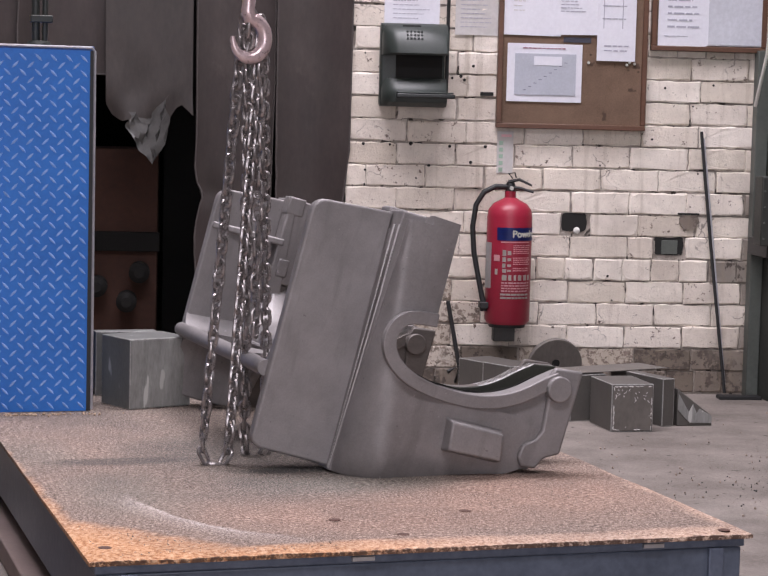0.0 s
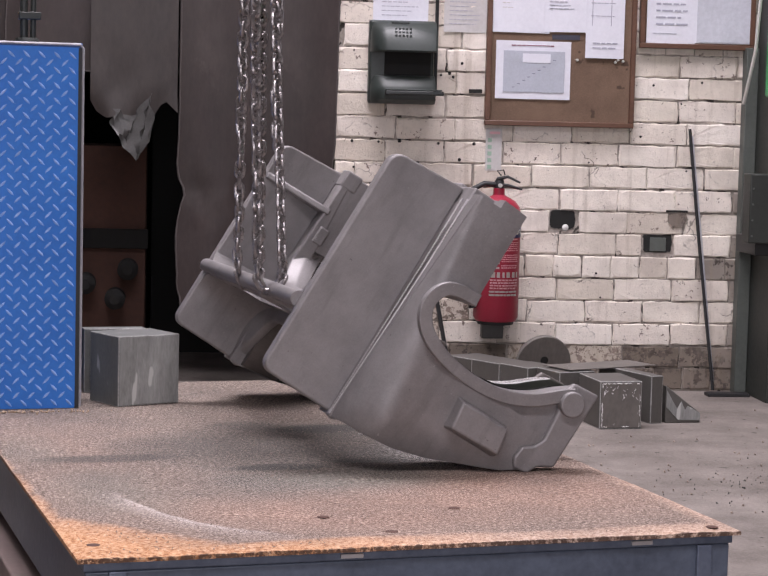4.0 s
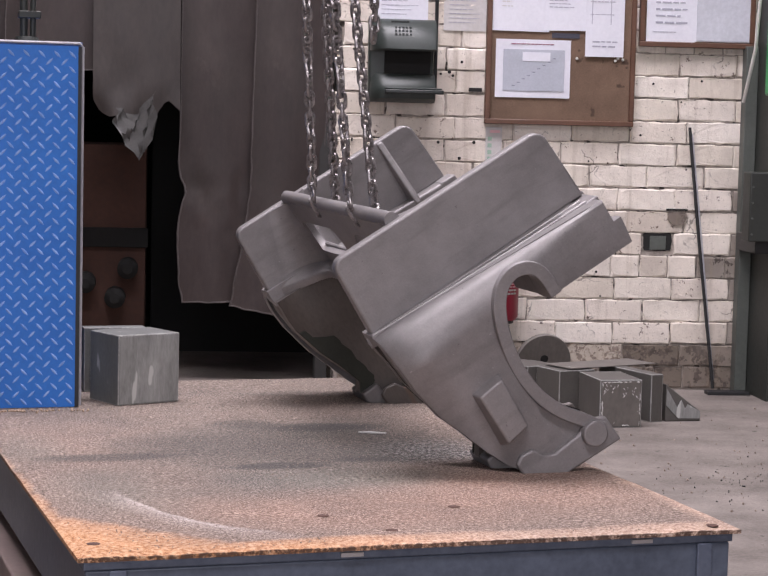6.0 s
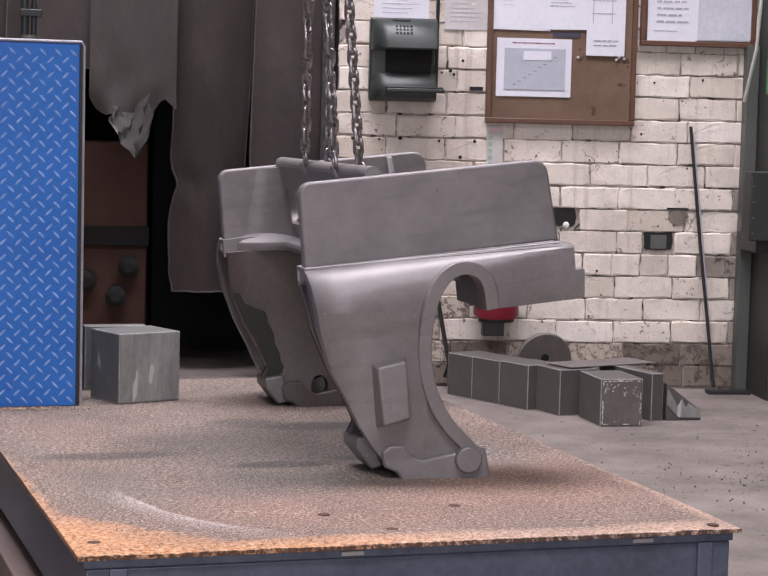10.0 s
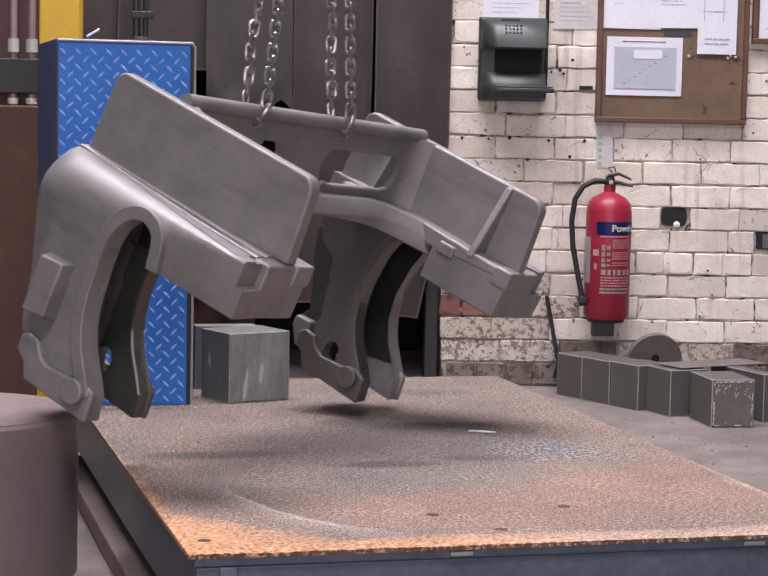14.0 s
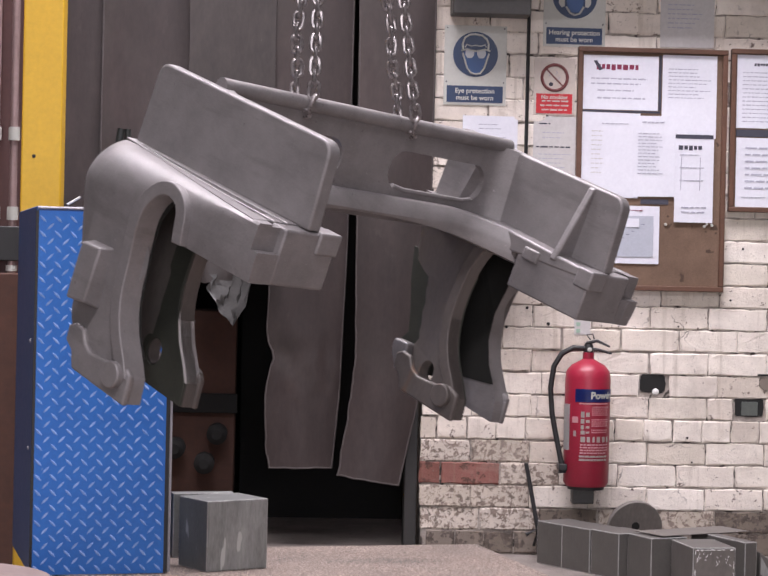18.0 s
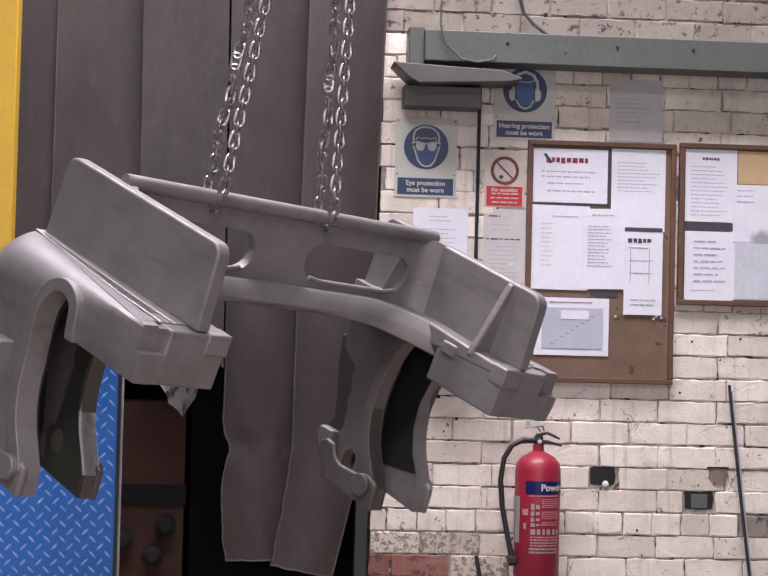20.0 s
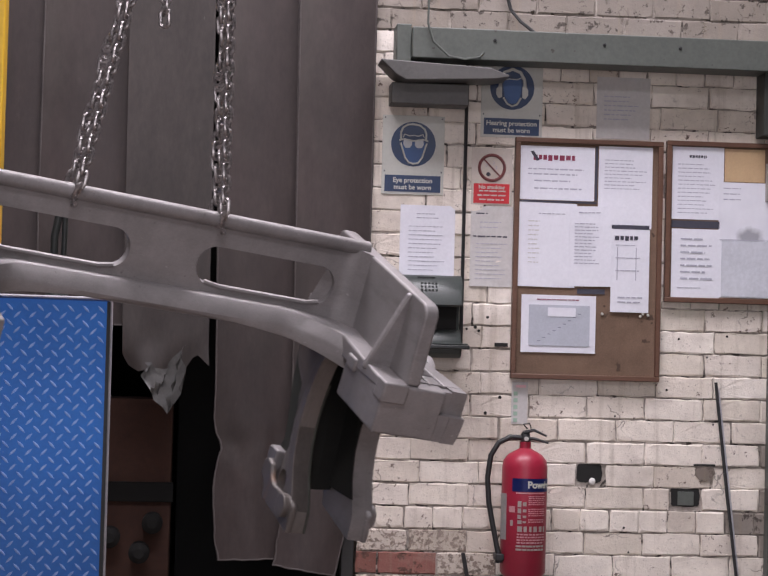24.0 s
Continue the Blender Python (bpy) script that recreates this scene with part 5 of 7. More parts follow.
def torn_sheet():
    """The remnant of a torn strip: crumpled, with a ragged tongue and a curled flap."""
    low = (1.10, 1.06, 1.045, 1.035, 1.04, 1.03, 1.02, 1.00, 0.99, 0.985, 0.99, 1.02, 1.06, 1.09, 1.10, 1.08, 1.06)
    bm, nz, nx = bmesh.new(), 34, len(low) - 1
    front = []
    for i, z0 in enumerate(low):
        x = -0.292 + 0.332 * i / nx
        col = []
        for j in range(nz + 1):
            f = (j / nz) ** 2.2
            z = z0 + (TOP_Z - z0) * f
            drop = max(0.0, 1.15 - z)
            slack = max(0.0, 1.45 - z)
            y = 0.006 * math.sin(9 * x + 1.2) + 0.05 * noise.noise((x * 9, z * 6, 3.0)) * (0.06 + 0.5 * slack + 1.4 * drop) - 0.18 * drop * math.sin(26 * x)
            col.append((x + 0.03 * drop * math.sin(31 * z) + 0.126, y, z - TOP_Z))
        front.append(col)
    f0 = [[bm.verts.new(p) for p in col] for col in front]
    b0 = [[bm.verts.new((p[0], p[1] + 0.005, p[2])) for p in col] for col in front]
    for i in range(nx):
        for j in range(nz):
            bm.faces.new((f0[i][j], f0[i + 1][j], f0[i + 1][j + 1], f0[i][j + 1]))
            bm.faces.new((b0[i][j], b0[i][j + 1], b0[i + 1][j + 1], b0[i + 1][j]))
        bm.faces.new((f0[i][0], b0[i][0], b0[i + 1][0], f0[i + 1][0]))
    top = thing("torn_strip", pose(-0.126, 7.80, TOP_Z), "torn grey curtain strip hanging with a ragged tongue", "curtain strip")
    part("sheet", bm, TORN, top, smooth=True)
    # crumpled tongue at the torn end, painted paler as if lit
    tip = ((1.07, 1.00), (1.07, 0.960), (1.065, 0.955), (1.05, 0.925), (1.045, 0.90), (1.05, 0.872), (1.07, 0.868), (1.09, 0.90), (1.12, 0.95), (1.14, 1.02))
    bm, rows = bmesh.new(), []
    for i, (zt, zb) in enumerate(tip):
        x = -0.205 + 0.0165 * i
        rows.append([(x + 0.126 + 0.012 * math.sin(1.7 * i + 0.9 * j), -0.038 + 0.010 * math.sin(2.2 * i + 1.3 * j) - 0.002 * j, zt + (zb - zt) * j / 7 - TOP_Z) for j in range(8)])
    fr = [[bm.verts.new(q) for q in row] for row in rows]
    rr = [[bm.verts.new((q[0], q[1] + 0.004, q[2])) for q in row] for row in rows]
    for i in range(len(rows) - 1):
        for j in range(7):
            bm.faces.new((fr[i][j], fr[i + 1][j], fr[i + 1][j + 1], fr[i][j + 1]))
            bm.faces.new((rr[i][j], rr[i][j + 1], rr[i + 1][j + 1], rr[i + 1][j]))
    part("tongue", bm, FLAP, top, "crumpled torn tongue, painted paler as if lit", smooth=True)
    return top


TORN = surface("grey_torn_rubber", (0.014, 0.0105, 0.0095), (0.055, 0.0435, 0.0395), 0.5, 0.0, 4.5, 60.0, 0.2, 0.002, ((0.13, 0.128, 0.12), 0.76, 30.0), stretch=(1, 1, 0.4), spread=0.22)
# torn rubber with the light on the tongue put into its colour
FLAP = surface("lit_torn_rubber", (0.024, 0.023, 0.022), (0.095, 0.092, 0.089), 0.5, 0.0, 12.0, 70.0, 0.2, 0.001)
torn_strip = torn_sheet()
JAMB = surface("dark_jamb_steel", (0.012, 0.012, 0.012), (0.035, 0.033, 0.031), 0.6)
jamb = part("door_jamb", box(0.592, 0.640, 7.83, 7.93, 0.0, 3.1, chamfer=0.004), JAMB, None)
tagged(jamb, "dark steel door jamb behind the curtain", "door frame", kind="structure")
# dim clutter of the unlit bay; its gloom is partly painted in black
crate = thing("brown_crate", pose(-0.42, 8.3, 0.0), "dim rust-brown crate in the dark bay", "crate")
part("body", box(0, 0.34, 0, 0.5, 0.0, 0.92), BROWN, crate, bevel=0.006)
part("rail", box(-0.01, 0.35, -0.03, 0.0, 0.06, 0.16), BROWN, crate, bevel=0.004)
part("rail", box(-0.01, 0.35, -0.03, 0.0, 0.50, 0.58), BLACK, crate, bevel=0.004)
for z, x in ((0.36, 0.10), (0.30, 0.22), (0.42, 0.27)):
    part("roll", lathe([(0, 0), (0.042, 0.0), (0.042, 0.10), (0.020, 0.12), (0, 0.12)], 18), BLACK, crate, at=pose(x, -0.03, z, 90, 0, 0), smooth=True)
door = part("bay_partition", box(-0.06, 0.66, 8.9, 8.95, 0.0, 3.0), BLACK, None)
tagged(door, "partition painted black for the unlit bay", "partition")


LOCKER_M = pose(-0.592, 5.373, 0.2605, 0, 0, 11.2)
strip_m = thing("bent_strip", LOCKER_M @ pose(0.09, 0.05, 0.9855), "short pale bent strip lying on the locker", "strip")
part("strip", tube([(0.0, 0, 0.003), (0.018, 0.004, 0.014), (0.034, 0.006, 0.024)], 0.0035, sides=7), CABLE_WHITE, strip_m, smooth=True)
clamp = thing("clamp_stand", LOCKER_M @ pose(0.245, 0.16, 0.9855), "dark green steel clamp standing on the locker", "clamp")
part("base", lathe([(0, 0), (0.034, 0.0), (0.030, 0.010), (0, 0.012)], 20), GREEN_DARK, clamp, smooth=True)
part("stem", tube([(-0.008, 0, 0.008), (-0.010, 0, 0.16), (0.0, 0, 0.22)], 0.011, sides=10), GREEN_DARK, clamp, smooth=True)
part("stem", tube([(0.016, 0, 0.008), (0.018, 0, 0.22)], 0.008, sides=10), GREEN_DARK, clamp, smooth=True)
part("jaw", box(-0.024, 0.036, -0.016, 0.016, 0.060, 0.080), GREEN_DARK, clamp, bevel=0.003)

# machine in the shadow beyond the guard post
MACHINE_RED = surface("dull_machine_red", (0.055, 0.020, 0.018), (0.12, 0.05, 0.045), 0.6, 0.0, 4.0, 60.0, 0.1, 0.001)
mach = thing("red_machine", pose(-0.80, 6.70, 0.0), "dull dark red machine with white-banded guide rods", "machine")
part("body", box(-0.85, -0.02, 0.09, 0.60, 0.0, 2.3), MACHINE_RED, mach, bevel=0.008)
part("bed", box(-0.85, 0.02, 0.02, 0.60, 0.0, 1.06), BROWN, mach, bevel=0.006)
part("throat", box(-0.30, 0.015, 0.03, 0.10, 1.10, 1.215), BLACK_RUBBER, mach, bevel=0.004)
ROD_PINK = surface("stained_rod_steel", (0.22, 0.15, 0.145), (0.42, 0.30, 0.29), 0.5, 0.3, 8.0, 60.0, 0.1, 0.001)
for x in (-0.078, -0.018):
    rod = part("guide_rod", tube([(x, 0.05, 1.06), (x, 0.05, 2.3)], 0.013, sides=12), ROD_PINK, mach, "pinkish steel guide rod", smooth=True)
    for z in (1.065, 1.235, 1.50):
        part("white_collar", lathe([(0.0, 0.0), (0.019, 0.001), (0.019, 0.045 if z > 1.1 else 0.02), (0.0, 0.046 if z > 1.1 else 0.021)], 16, at=(x, 0.05, z)), SIGN_WHITE, rod, smooth=True)


# ---- on the brick wall ----
FACE = WALL_Y - 0.001


def sheet(parent, x0, x1, z0, z1, depth, material, name="paper", label="", thick=0.0016, tilt=0.0):
    """A flat paper or card pinned on something, depth metres off the wall's face."""
    cx, cz = (x0 + x1) / 2, (z0 + z1) / 2
    ob = part(name, box(-(x1 - x0) / 2, (x1 - x0) / 2, -thick, 0, -(z1 - z0) / 2, (z1 - z0) / 2), material, parent, label)
    ob.matrix_basis = pose(cx, FACE - depth, cz, 0, tilt, 0)
    return ob


def bars(parent, x0, x1, z_top, count, step, material, depth, seed=1, height=0.004, ragged=0.4, name="print_line"):
    """Lines of print too small to read, as thin bars, broken into word-like runs."""
    rnd = random.Random(seed)
    bm = bmesh.new()
    for k in range(count):
        end = x1 - (x1 - x0) * ragged * rnd.random()
        z, x = z_top - step * k, x0
        while x < end:
            w = min({"print_line": rnd.uniform(2.0, 6.0), "heading": rnd.uniform(0.5, 0.9)}[name] * height, end - x)
            box(x, x + w, FACE - depth - 0.0008, FACE - depth, z - height * rnd.uniform(0.75, 1.0), z, bm)
            x += w + height * (0.9 if name == "print_line" else 0.22)
    ob = part(name, bm, material, parent)
    ob.matrix_basis = parent.matrix_basis.inverted()
    ob["kind"] = "stuff"
    return ob


def ring_frame(parent, x0, x1, z0, z1, w, d, material):
    for a in ((x0, x1, z1 - w, z1), (x0, x1, z0, z0 + w), (x0, x0 + w, z0 + w, z1 - w), (x1 - w, x1, z0 + w, z1 - w)):
        part("frame_rail", box(a[0], a[1], FACE - d, FACE, a[2], a[3]), material, parent, bevel=0.003)


TAG_GREEN = plain("faded_green_print", (0.30, 0.42, 0.33), 0.8)
HOOD_GREY = surface("dusty_hood_sheet", (0.055, 0.053, 0.051), (0.12, 0.115, 0.112), 0.5, 0.1, 3.0, 60.0, 0.12, 0.001)
PENCIL = plain("pencil_grey", (0.20, 0.20, 0.25), 0.8)


def notice_board_left():
    top = thing("notice_board", Matrix.Identity(4), "brown pin board with varnished frame, crowded with white papers", "notice board", "notice boards")
    ring_frame(top, 1.232, 1.824, 1.043, 1.992, 0.020, 0.030, WOOD)
    part("board", box(1.252, 1.804, FACE - 0.016, FACE, 1.063, 1.972), CORK, top)
    d = 0.017
    a = sheet(top, 1.254, 1.550, 1.748, 1.960, d, PAPER, label="white notice with a maroon heading")
    bars(a, 1.305, 1.47, 1.925, 1, 0.02, INK_RED, d + 0.0018, 3, 0.024, 0.0, "heading")
    part("heading_mark", prism([(1.292, 1.938), (1.305, 1.94), (1.330, 1.905), (1.318, 1.900)], FACE - d - 0.0028, FACE - d - 0.0018), INK_DARK, top)
    bars(a, 1.285, 1.53, 1.872, 2, 0.020, INK, d + 0.0018, 4, 0.006)
    bars(a, 1.31, 1.50, 1.826, 2, 0.030, INK, d + 0.0018, 5, 0.006)
    sheet(top, 1.552, 1.562, 1.75, 1.965, d, INK_DARK, "edge_strip")
    a = sheet(top, 1.566, 1.782, 1.645, 1.968, d, PAPER)
    bars(a, 1.59, 1.76, 1.915, 9, 0.014, INK, d + 0.0018, 6, 0.004)
    sheet(top, 1.252, 1.56, 1.738, 1.745, d, INK_DARK, "edge_strip")
    a = sheet(top, 1.250, 1.480, 1.405, 1.736, d + 0.002, PAPER, tilt=0.6)
    bars(a, 1.33, 1.45, 1.695, 1, 0.01, INK, d + 0.0042, 7, 0.004)
    bars(a, 1.29, 1.34, 1.665, 10, 0.018, PAPER_OLD, d + 0.0042, 8, 0.004)
    a = sheet(top, 1.455, 1.682, 1.412, 1.728, d + 0.004, PAPER, tilt=-0.8)
    bars(a, 1.49, 1.60, 1.705, 1, 0.01, INK, d + 0.0062, 9, 0.005)
    bars(a, 1.475, 1.585, 1.66, 13, 0.013, INK, d + 0.0062, 10, 0.004)
    a = sheet(top, 1.622, 1.775, 1.314, 1.642, d + 0.006, PAPER)
    sheet(top, 1.622, 1.772, 1.642, 1.658, d + 0.007, INK_DARK, "edge_strip")
    bars(a, 1.635, 1.73, 1.615, 1, 0.01, INK_DARK, d + 0.0082, 11, 0.020, 0.0, "heading")
    for x in (1.645, 1.72):
        part("diagram_line", box(x, x + 0.003, FACE - d - 0.0088, FACE - d - 0.008, 1.44, 1.57), INK, top)
    bars(a, 1.64, 1.74, 1.58, 3, 0.05, INK, d + 0.0082, 12, 0.004)
    bars(a, 1.65, 1.76, 1.375, 2, 0.018, INK, d + 0.0082, 13, 0.006)
    sheet(top, 1.49, 1.60, 1.382, 1.402, d, INK_DARK, "edge_strip")
    a = sheet(top, 1.270, 1.566, 1.148, 1.374, d + 0.002, PAPER, label="white sheet with a grey chart")
    sheet(top, 1.30, 1.542, 1.175, 1.335, d + 0.0045, GLARE, "chart")
    a = sheet(top, 1.375, 1.485, 1.290, 1.325, d + 0.006, PAPER, "chart_label")
    bars(a, 1.33, 1.50, 1.358, 1, 0.01, INK_RED, d + 0.0042, 14, 0.004, 0.1)
    for k in range(9):
        part("chart_dash", box(1.335 + 0.020 * k, 1.347 + 0.020 * k, FACE - d - 0.0068, FACE - d - 0.006, 1.192 + 0.0135 * k, 1.195 + 0.0135 * k), PENCIL, top)
    for x, z in ((1.745, 1.300), (1.755, 1.31), (1.775, 1.305), (1.768, 1.64), (1.592, 1.305)):
        part("pin", lathe([(0, 0), (0.006, 0), (0.005, 0.006), (0, 0.007)], 10), SIGN_WHITE, top, at=pose(x, FACE - 0.017, z, 90, 0, 0))
    return top


def notice_board_right():
    top = thing("notice_board", Matrix.Identity(4), "brown framed pin board with papers and grey sheets", "notice board", "notice boards")
    ring_frame(top, 1.838, 2.300, 1.360, 2.000, 0.020, 0.030, WOOD)
    part("board", box(1.858, 2.280, FACE - 0.016, FACE, 1.380, 1.980), CORK, top)
    d = 0.017
    a = sheet(top, 1.862, 2.070, 1.690, 1.978, d, PAPER)
    bars(a, 1.93, 2.00, 1.945, 1, 0.01, INK_DARK, d + 0.0018, 21, 0.012, 0.0, "heading")
    bars(a, 1.885, 2.05, 1.91, 13, 0.016, INK, d + 0.0018, 22, 0.004)
    sheet(top, 2.074, 2.236, 1.845, 1.975, d, SIGN_TAN, "card", "plain tan card")
    sheet(top, 1.862, 2.056, 1.656, 1.684, d + 0.001, INK_DARK, "edge_strip")
    a = sheet(top, 1.864, 2.060, 1.376, 1.652, d + 0.002, PAPER)
    bars(a, 1.90, 2.03, 1.615, 7, 0.026, INK, d + 0.0042, 23, 0.008, 0.3)
    bars(a, 1.89, 2.02, 1.42, 1, 0.02, INK, d + 0.0042, 24, 0.003)
    sheet(top, 2.052, 2.296, 1.384, 1.842, d + 0.001, GREY_SHEET, "sheet", "white sheet with a soft dark patch")
    sheet(top, 2.066, 2.294, 1.388, 1.610, d + 0.0035, GREY_LOW, "lower_sheet", "grey-blue lower sheet")
    part("fold", box(2.055, 2.294, FACE - d - 0.0036, FACE - d - 0.0026, 1.612, 1.615), INK, top)
    bars(a, 2.07, 2.17, 1.82, 3, 0.022, INK, d + 0.0028, 25, 0.005, 0.8)
    return top


def disc_sign(name, x0, x1, z0, z1, words, label, goggles):
    top = thing(name, Matrix.Identity(4), label, "safety sign", "safety signs")
    part("panel", box(x0, x1, FACE - 0.004, FACE, z0, z1, chamfer=0.001), SIGN_WHITE, top)
    cx, w = (x0 + x1) / 2, x1 - x0
    cz, r = z1 - w * 0.46, w * 0.36
    part("disc", disc(cx, cz, r, FACE - 0.0055, FACE - 0.004, 40), SIGN_BLUE, top, "round blue sign disc")
    y0, y1 = FACE - 0.0068, FACE - 0.0056

    def stroke(points, width, material=SIGN_WHITE, name="emblem_line"):
        part(name, tube([(cx + u * r, y0 - 0.0008, cz + v * r) for u, v in points], width * r, sides=6), material, top, smooth=True)

    def patch(points, material, name, lift=0.0):
        part(name, prism([(cx + u * r, cz + v * r) for u, v in points], y0 - lift, y1 - lift), material, top)

    if goggles:
        patch([(-0.50, 0.10), (0.50, 0.10), (0.50, -0.14), (0.40, -0.45), (0.22, -0.84), (-0.12, -0.86), (-0.30, -0.74), (-0.46, -0.20)], EMBLEM_BLUE, "emblem_face")
        stroke([(-0.57, 0.22), (-0.57, 0.50), (-0.48, 0.74), (-0.25, 0.87), (0.0, 0.89), (0.28, 0.84), (0.50, 0.66), (0.57, 0.45), (0.56, 0.22)], 0.045)
        stroke([(-0.47, 0.30), (-0.40, 0.44), (-0.20, 0.36), (0.0, 0.40), (0.22, 0.36), (0.42, 0.44), (0.47, 0.30)], 0.022)
        stroke([(-0.58, 0.05), (-0.50, -0.20), (-0.36, -0.62), (-0.20, -0.82), (0.0, -0.88), (0.22, -0.84), (0.40, -0.60), (0.52, -0.20), (0.60, 0.05)], 0.040)
        stroke([(-0.64, 0.15), (-0.40, 0.22), (0.0, 0.14), (0.42, 0.22), (0.66, 0.15)], 0.035)
        for q in (-1, 1):
            patch([(q * 0.06, 0.14), (q * 0.44, 0.19), (q * 0.46, -0.02), (q * 0.36, -0.17), (q * 0.16, -0.17), (q * 0.07, -0.04)], EMBLEM_PALE, "emblem_lens", 0.0012)
    else:
        patch([(-0.36, 0.30), (-0.15, 0.36), (0.20, 0.34), (0.38, 0.40), (0.42, 0.10), (0.36, -0.42), (0.18, -0.72), (-0.14, -0.72), (-0.34, -0.42), (-0.42, 0.10)], EMBLEM_BLUE, "emblem_face")
        stroke([(-0.56, -0.02), (-0.52, 0.36), (-0.36, 0.68), (0.0, 0.82), (0.36, 0.68), (0.54, 0.36), (0.58, -0.02)], 0.075, name="emblem_band")
        stroke([(-0.40, 0.32), (-0.15, 0.38), (0.20, 0.36), (0.40, 0.44)], 0.025)
        stroke([(-0.40, -0.46), (-0.22, -0.74), (0.0, -0.84), (0.22, -0.76), (0.40, -0.46)], 0.045)
        for q in (-1, 1):
            patch([(q * 0.46, 0.06), (q * 0.60, 0.08), (q * 0.72, -0.08), (q * 0.72, -0.34), (q * 0.60, -0.50), (q * 0.46, -0.46)], SIGN_WHITE, "emblem_cup", 0.0012)
    zb = z0 + 0.075
    part("word_panel", box(x0 + 0.012, x1 - 0.012, FACE - 0.0055, FACE - 0.004, z0 + 0.010, zb), SIGN_BLUE, top, "blue panel with white lettering")
    for k, line in enumerate(words):
        letters(line, 0.026, SIGN_WHITE, top, pose(cx, FACE - 0.0066, zb - 0.020 - 0.027 * k), bold=0.0006)
    for sx in (x0 + 0.01, x1 - 0.01):
        for z in (z0 + 0.09, z1 - 0.01):
            part("screw", disc(sx, z, 0.003, FACE - 0.006, FACE - 0.004, 8), INK_DARK, top)
    return top


def no_smoking_sign():
    top = thing("prohibition_sign", Matrix.Identity(4), "white sign with red prohibition ring over red panel", "safety sign", "safety signs")
    part("panel", box(1.062, 1.224, FACE - 0.004, FACE, 1.722, 1.945, chamfer=0.001), SIGN_PALE, top)
    cx, cz = 1.143, 1.868
    ring = [(cx + 0.050 * math.cos(a), FACE - 0.005, cz + 0.050 * math.sin(a)) for a in (2 * math.pi * k / 28 for k in range(28))]
    part("ring", tube(ring, 0.0060, sides=6, closed=True), INK_MAROON, top, smooth=True)
    part("slash", prism([(cx - 0.034, cz + 0.038), (cx - 0.038, cz + 0.034), (cx + 0.034, cz - 0.038), (cx + 0.038, cz - 0.034)], FACE - 0.007, FACE - 0.004), INK_MAROON, top)
    part("symbol", prism([(cx - 0.014 + 0.009 * math.cos(radians(q)), cz - 0.026 + 0.008 * math.sin(radians(q))) for q in range(0, 360, 40)], FACE - 0.005, FACE - 0.004), INK_DARK, top)
    for u, v in ((-0.024, 0.004), (0.004, 0.012), (0.014, -0.006)):
        part("smoke_curl", tube([(cx + u, FACE - 0.0048, cz + v), (cx + u + 0.006, FACE - 0.0048, cz + v + 0.007), (cx + u + 0.002, FACE - 0.0048, cz + v + 0.014)], 0.0014, sides=5), INK, top)
    part("red_panel", box(1.072, 1.214, FACE - 0.0055, FACE - 0.004, 1.728, 1.805), SIGN_RED, top)
    letters("No smoking", 0.021, SIGN_WHITE, top, pose(1.143, FACE - 0.0066, 1.791), bold=0.0006)
    for k in range(1, 4):
        bars(top, 1.088 + 0.006 * (k % 2), 1.20, 1.796 - 0.017 * k, 1, 0.01, SIGN_WHITE, 0.0056, 30 + k, 0.006, 0.12)
    return top


def loose_papers():
    a = thing("notice_sheet", Matrix.Identity(4), "printed white notice in a clear sleeve on the wall", "notice", "loose notices")
    a = sheet(a, 1.064, 1.232, 1.400, 1.716, 0.001, PAPER_OLD)
    bars(a, 1.085, 1.13, 1.690, 1, 0.01, INK_DARK, 0.003, 40, 0.006, 0)
    bars(a, 1.10, 1.20, 1.655, 2, 0.02, INK, 0.003, 41, 0.004)
    bars(a, 1.075, 1.215, 1.600, 1, 0.02, INK_DARK, 0.003, 42, 0.006, 0)
    bars(a, 1.085, 1.215, 1.57, 9, 0.017, INK, 0.003, 43, 0.0035)
    b = thing("notice_sheet", Matrix.Identity(4), "white printed sheet taped to the wall", "notice", "loose notices")
    b = sheet(b, 0.786, 1.002, 1.425, 1.712, 0.001, PAPER)
    bars(b, 0.85, 0.94, 1.680, 2, 0.016, INK, 0.003, 44, 0.004)
    bars(b, 0.82, 0.97, 1.63, 11, 0.017, INK, 0.003, 45, 0.0035)
    c = thing("notice_sheet", Matrix.Identity(4), "dusty grey printed sheet taped to the wall", "notice", "loose notices")
    c = sheet(c, 1.556, 1.770, 2.000, 2.245, 0.001, PAPER_OLD)
    bars(c, 1.585, 1.745, 2.17, 6, 0.018, INK, 0.003, 46, 0.005)
    e = thing("marker_tape", Matrix.Identity(4), "small white tag with green lettering marks", "tag")
    tag = e
    sheet(e, 1.242, 1.306, 0.865, 1.030, 0.001, PAPER_OLD)
    for k in range(5):
        part("mark", box(1.250, 1.266, FACE - 0.004, FACE - 0.003, 0.872 + 0.026 * k, 0.888 + 0.026 * k), TAG_GREEN, tag)
    part("mark", box(1.258, 1.298, FACE - 0.004, FACE - 0.003, 1.008, 1.018), SIGN_PINK, tag)


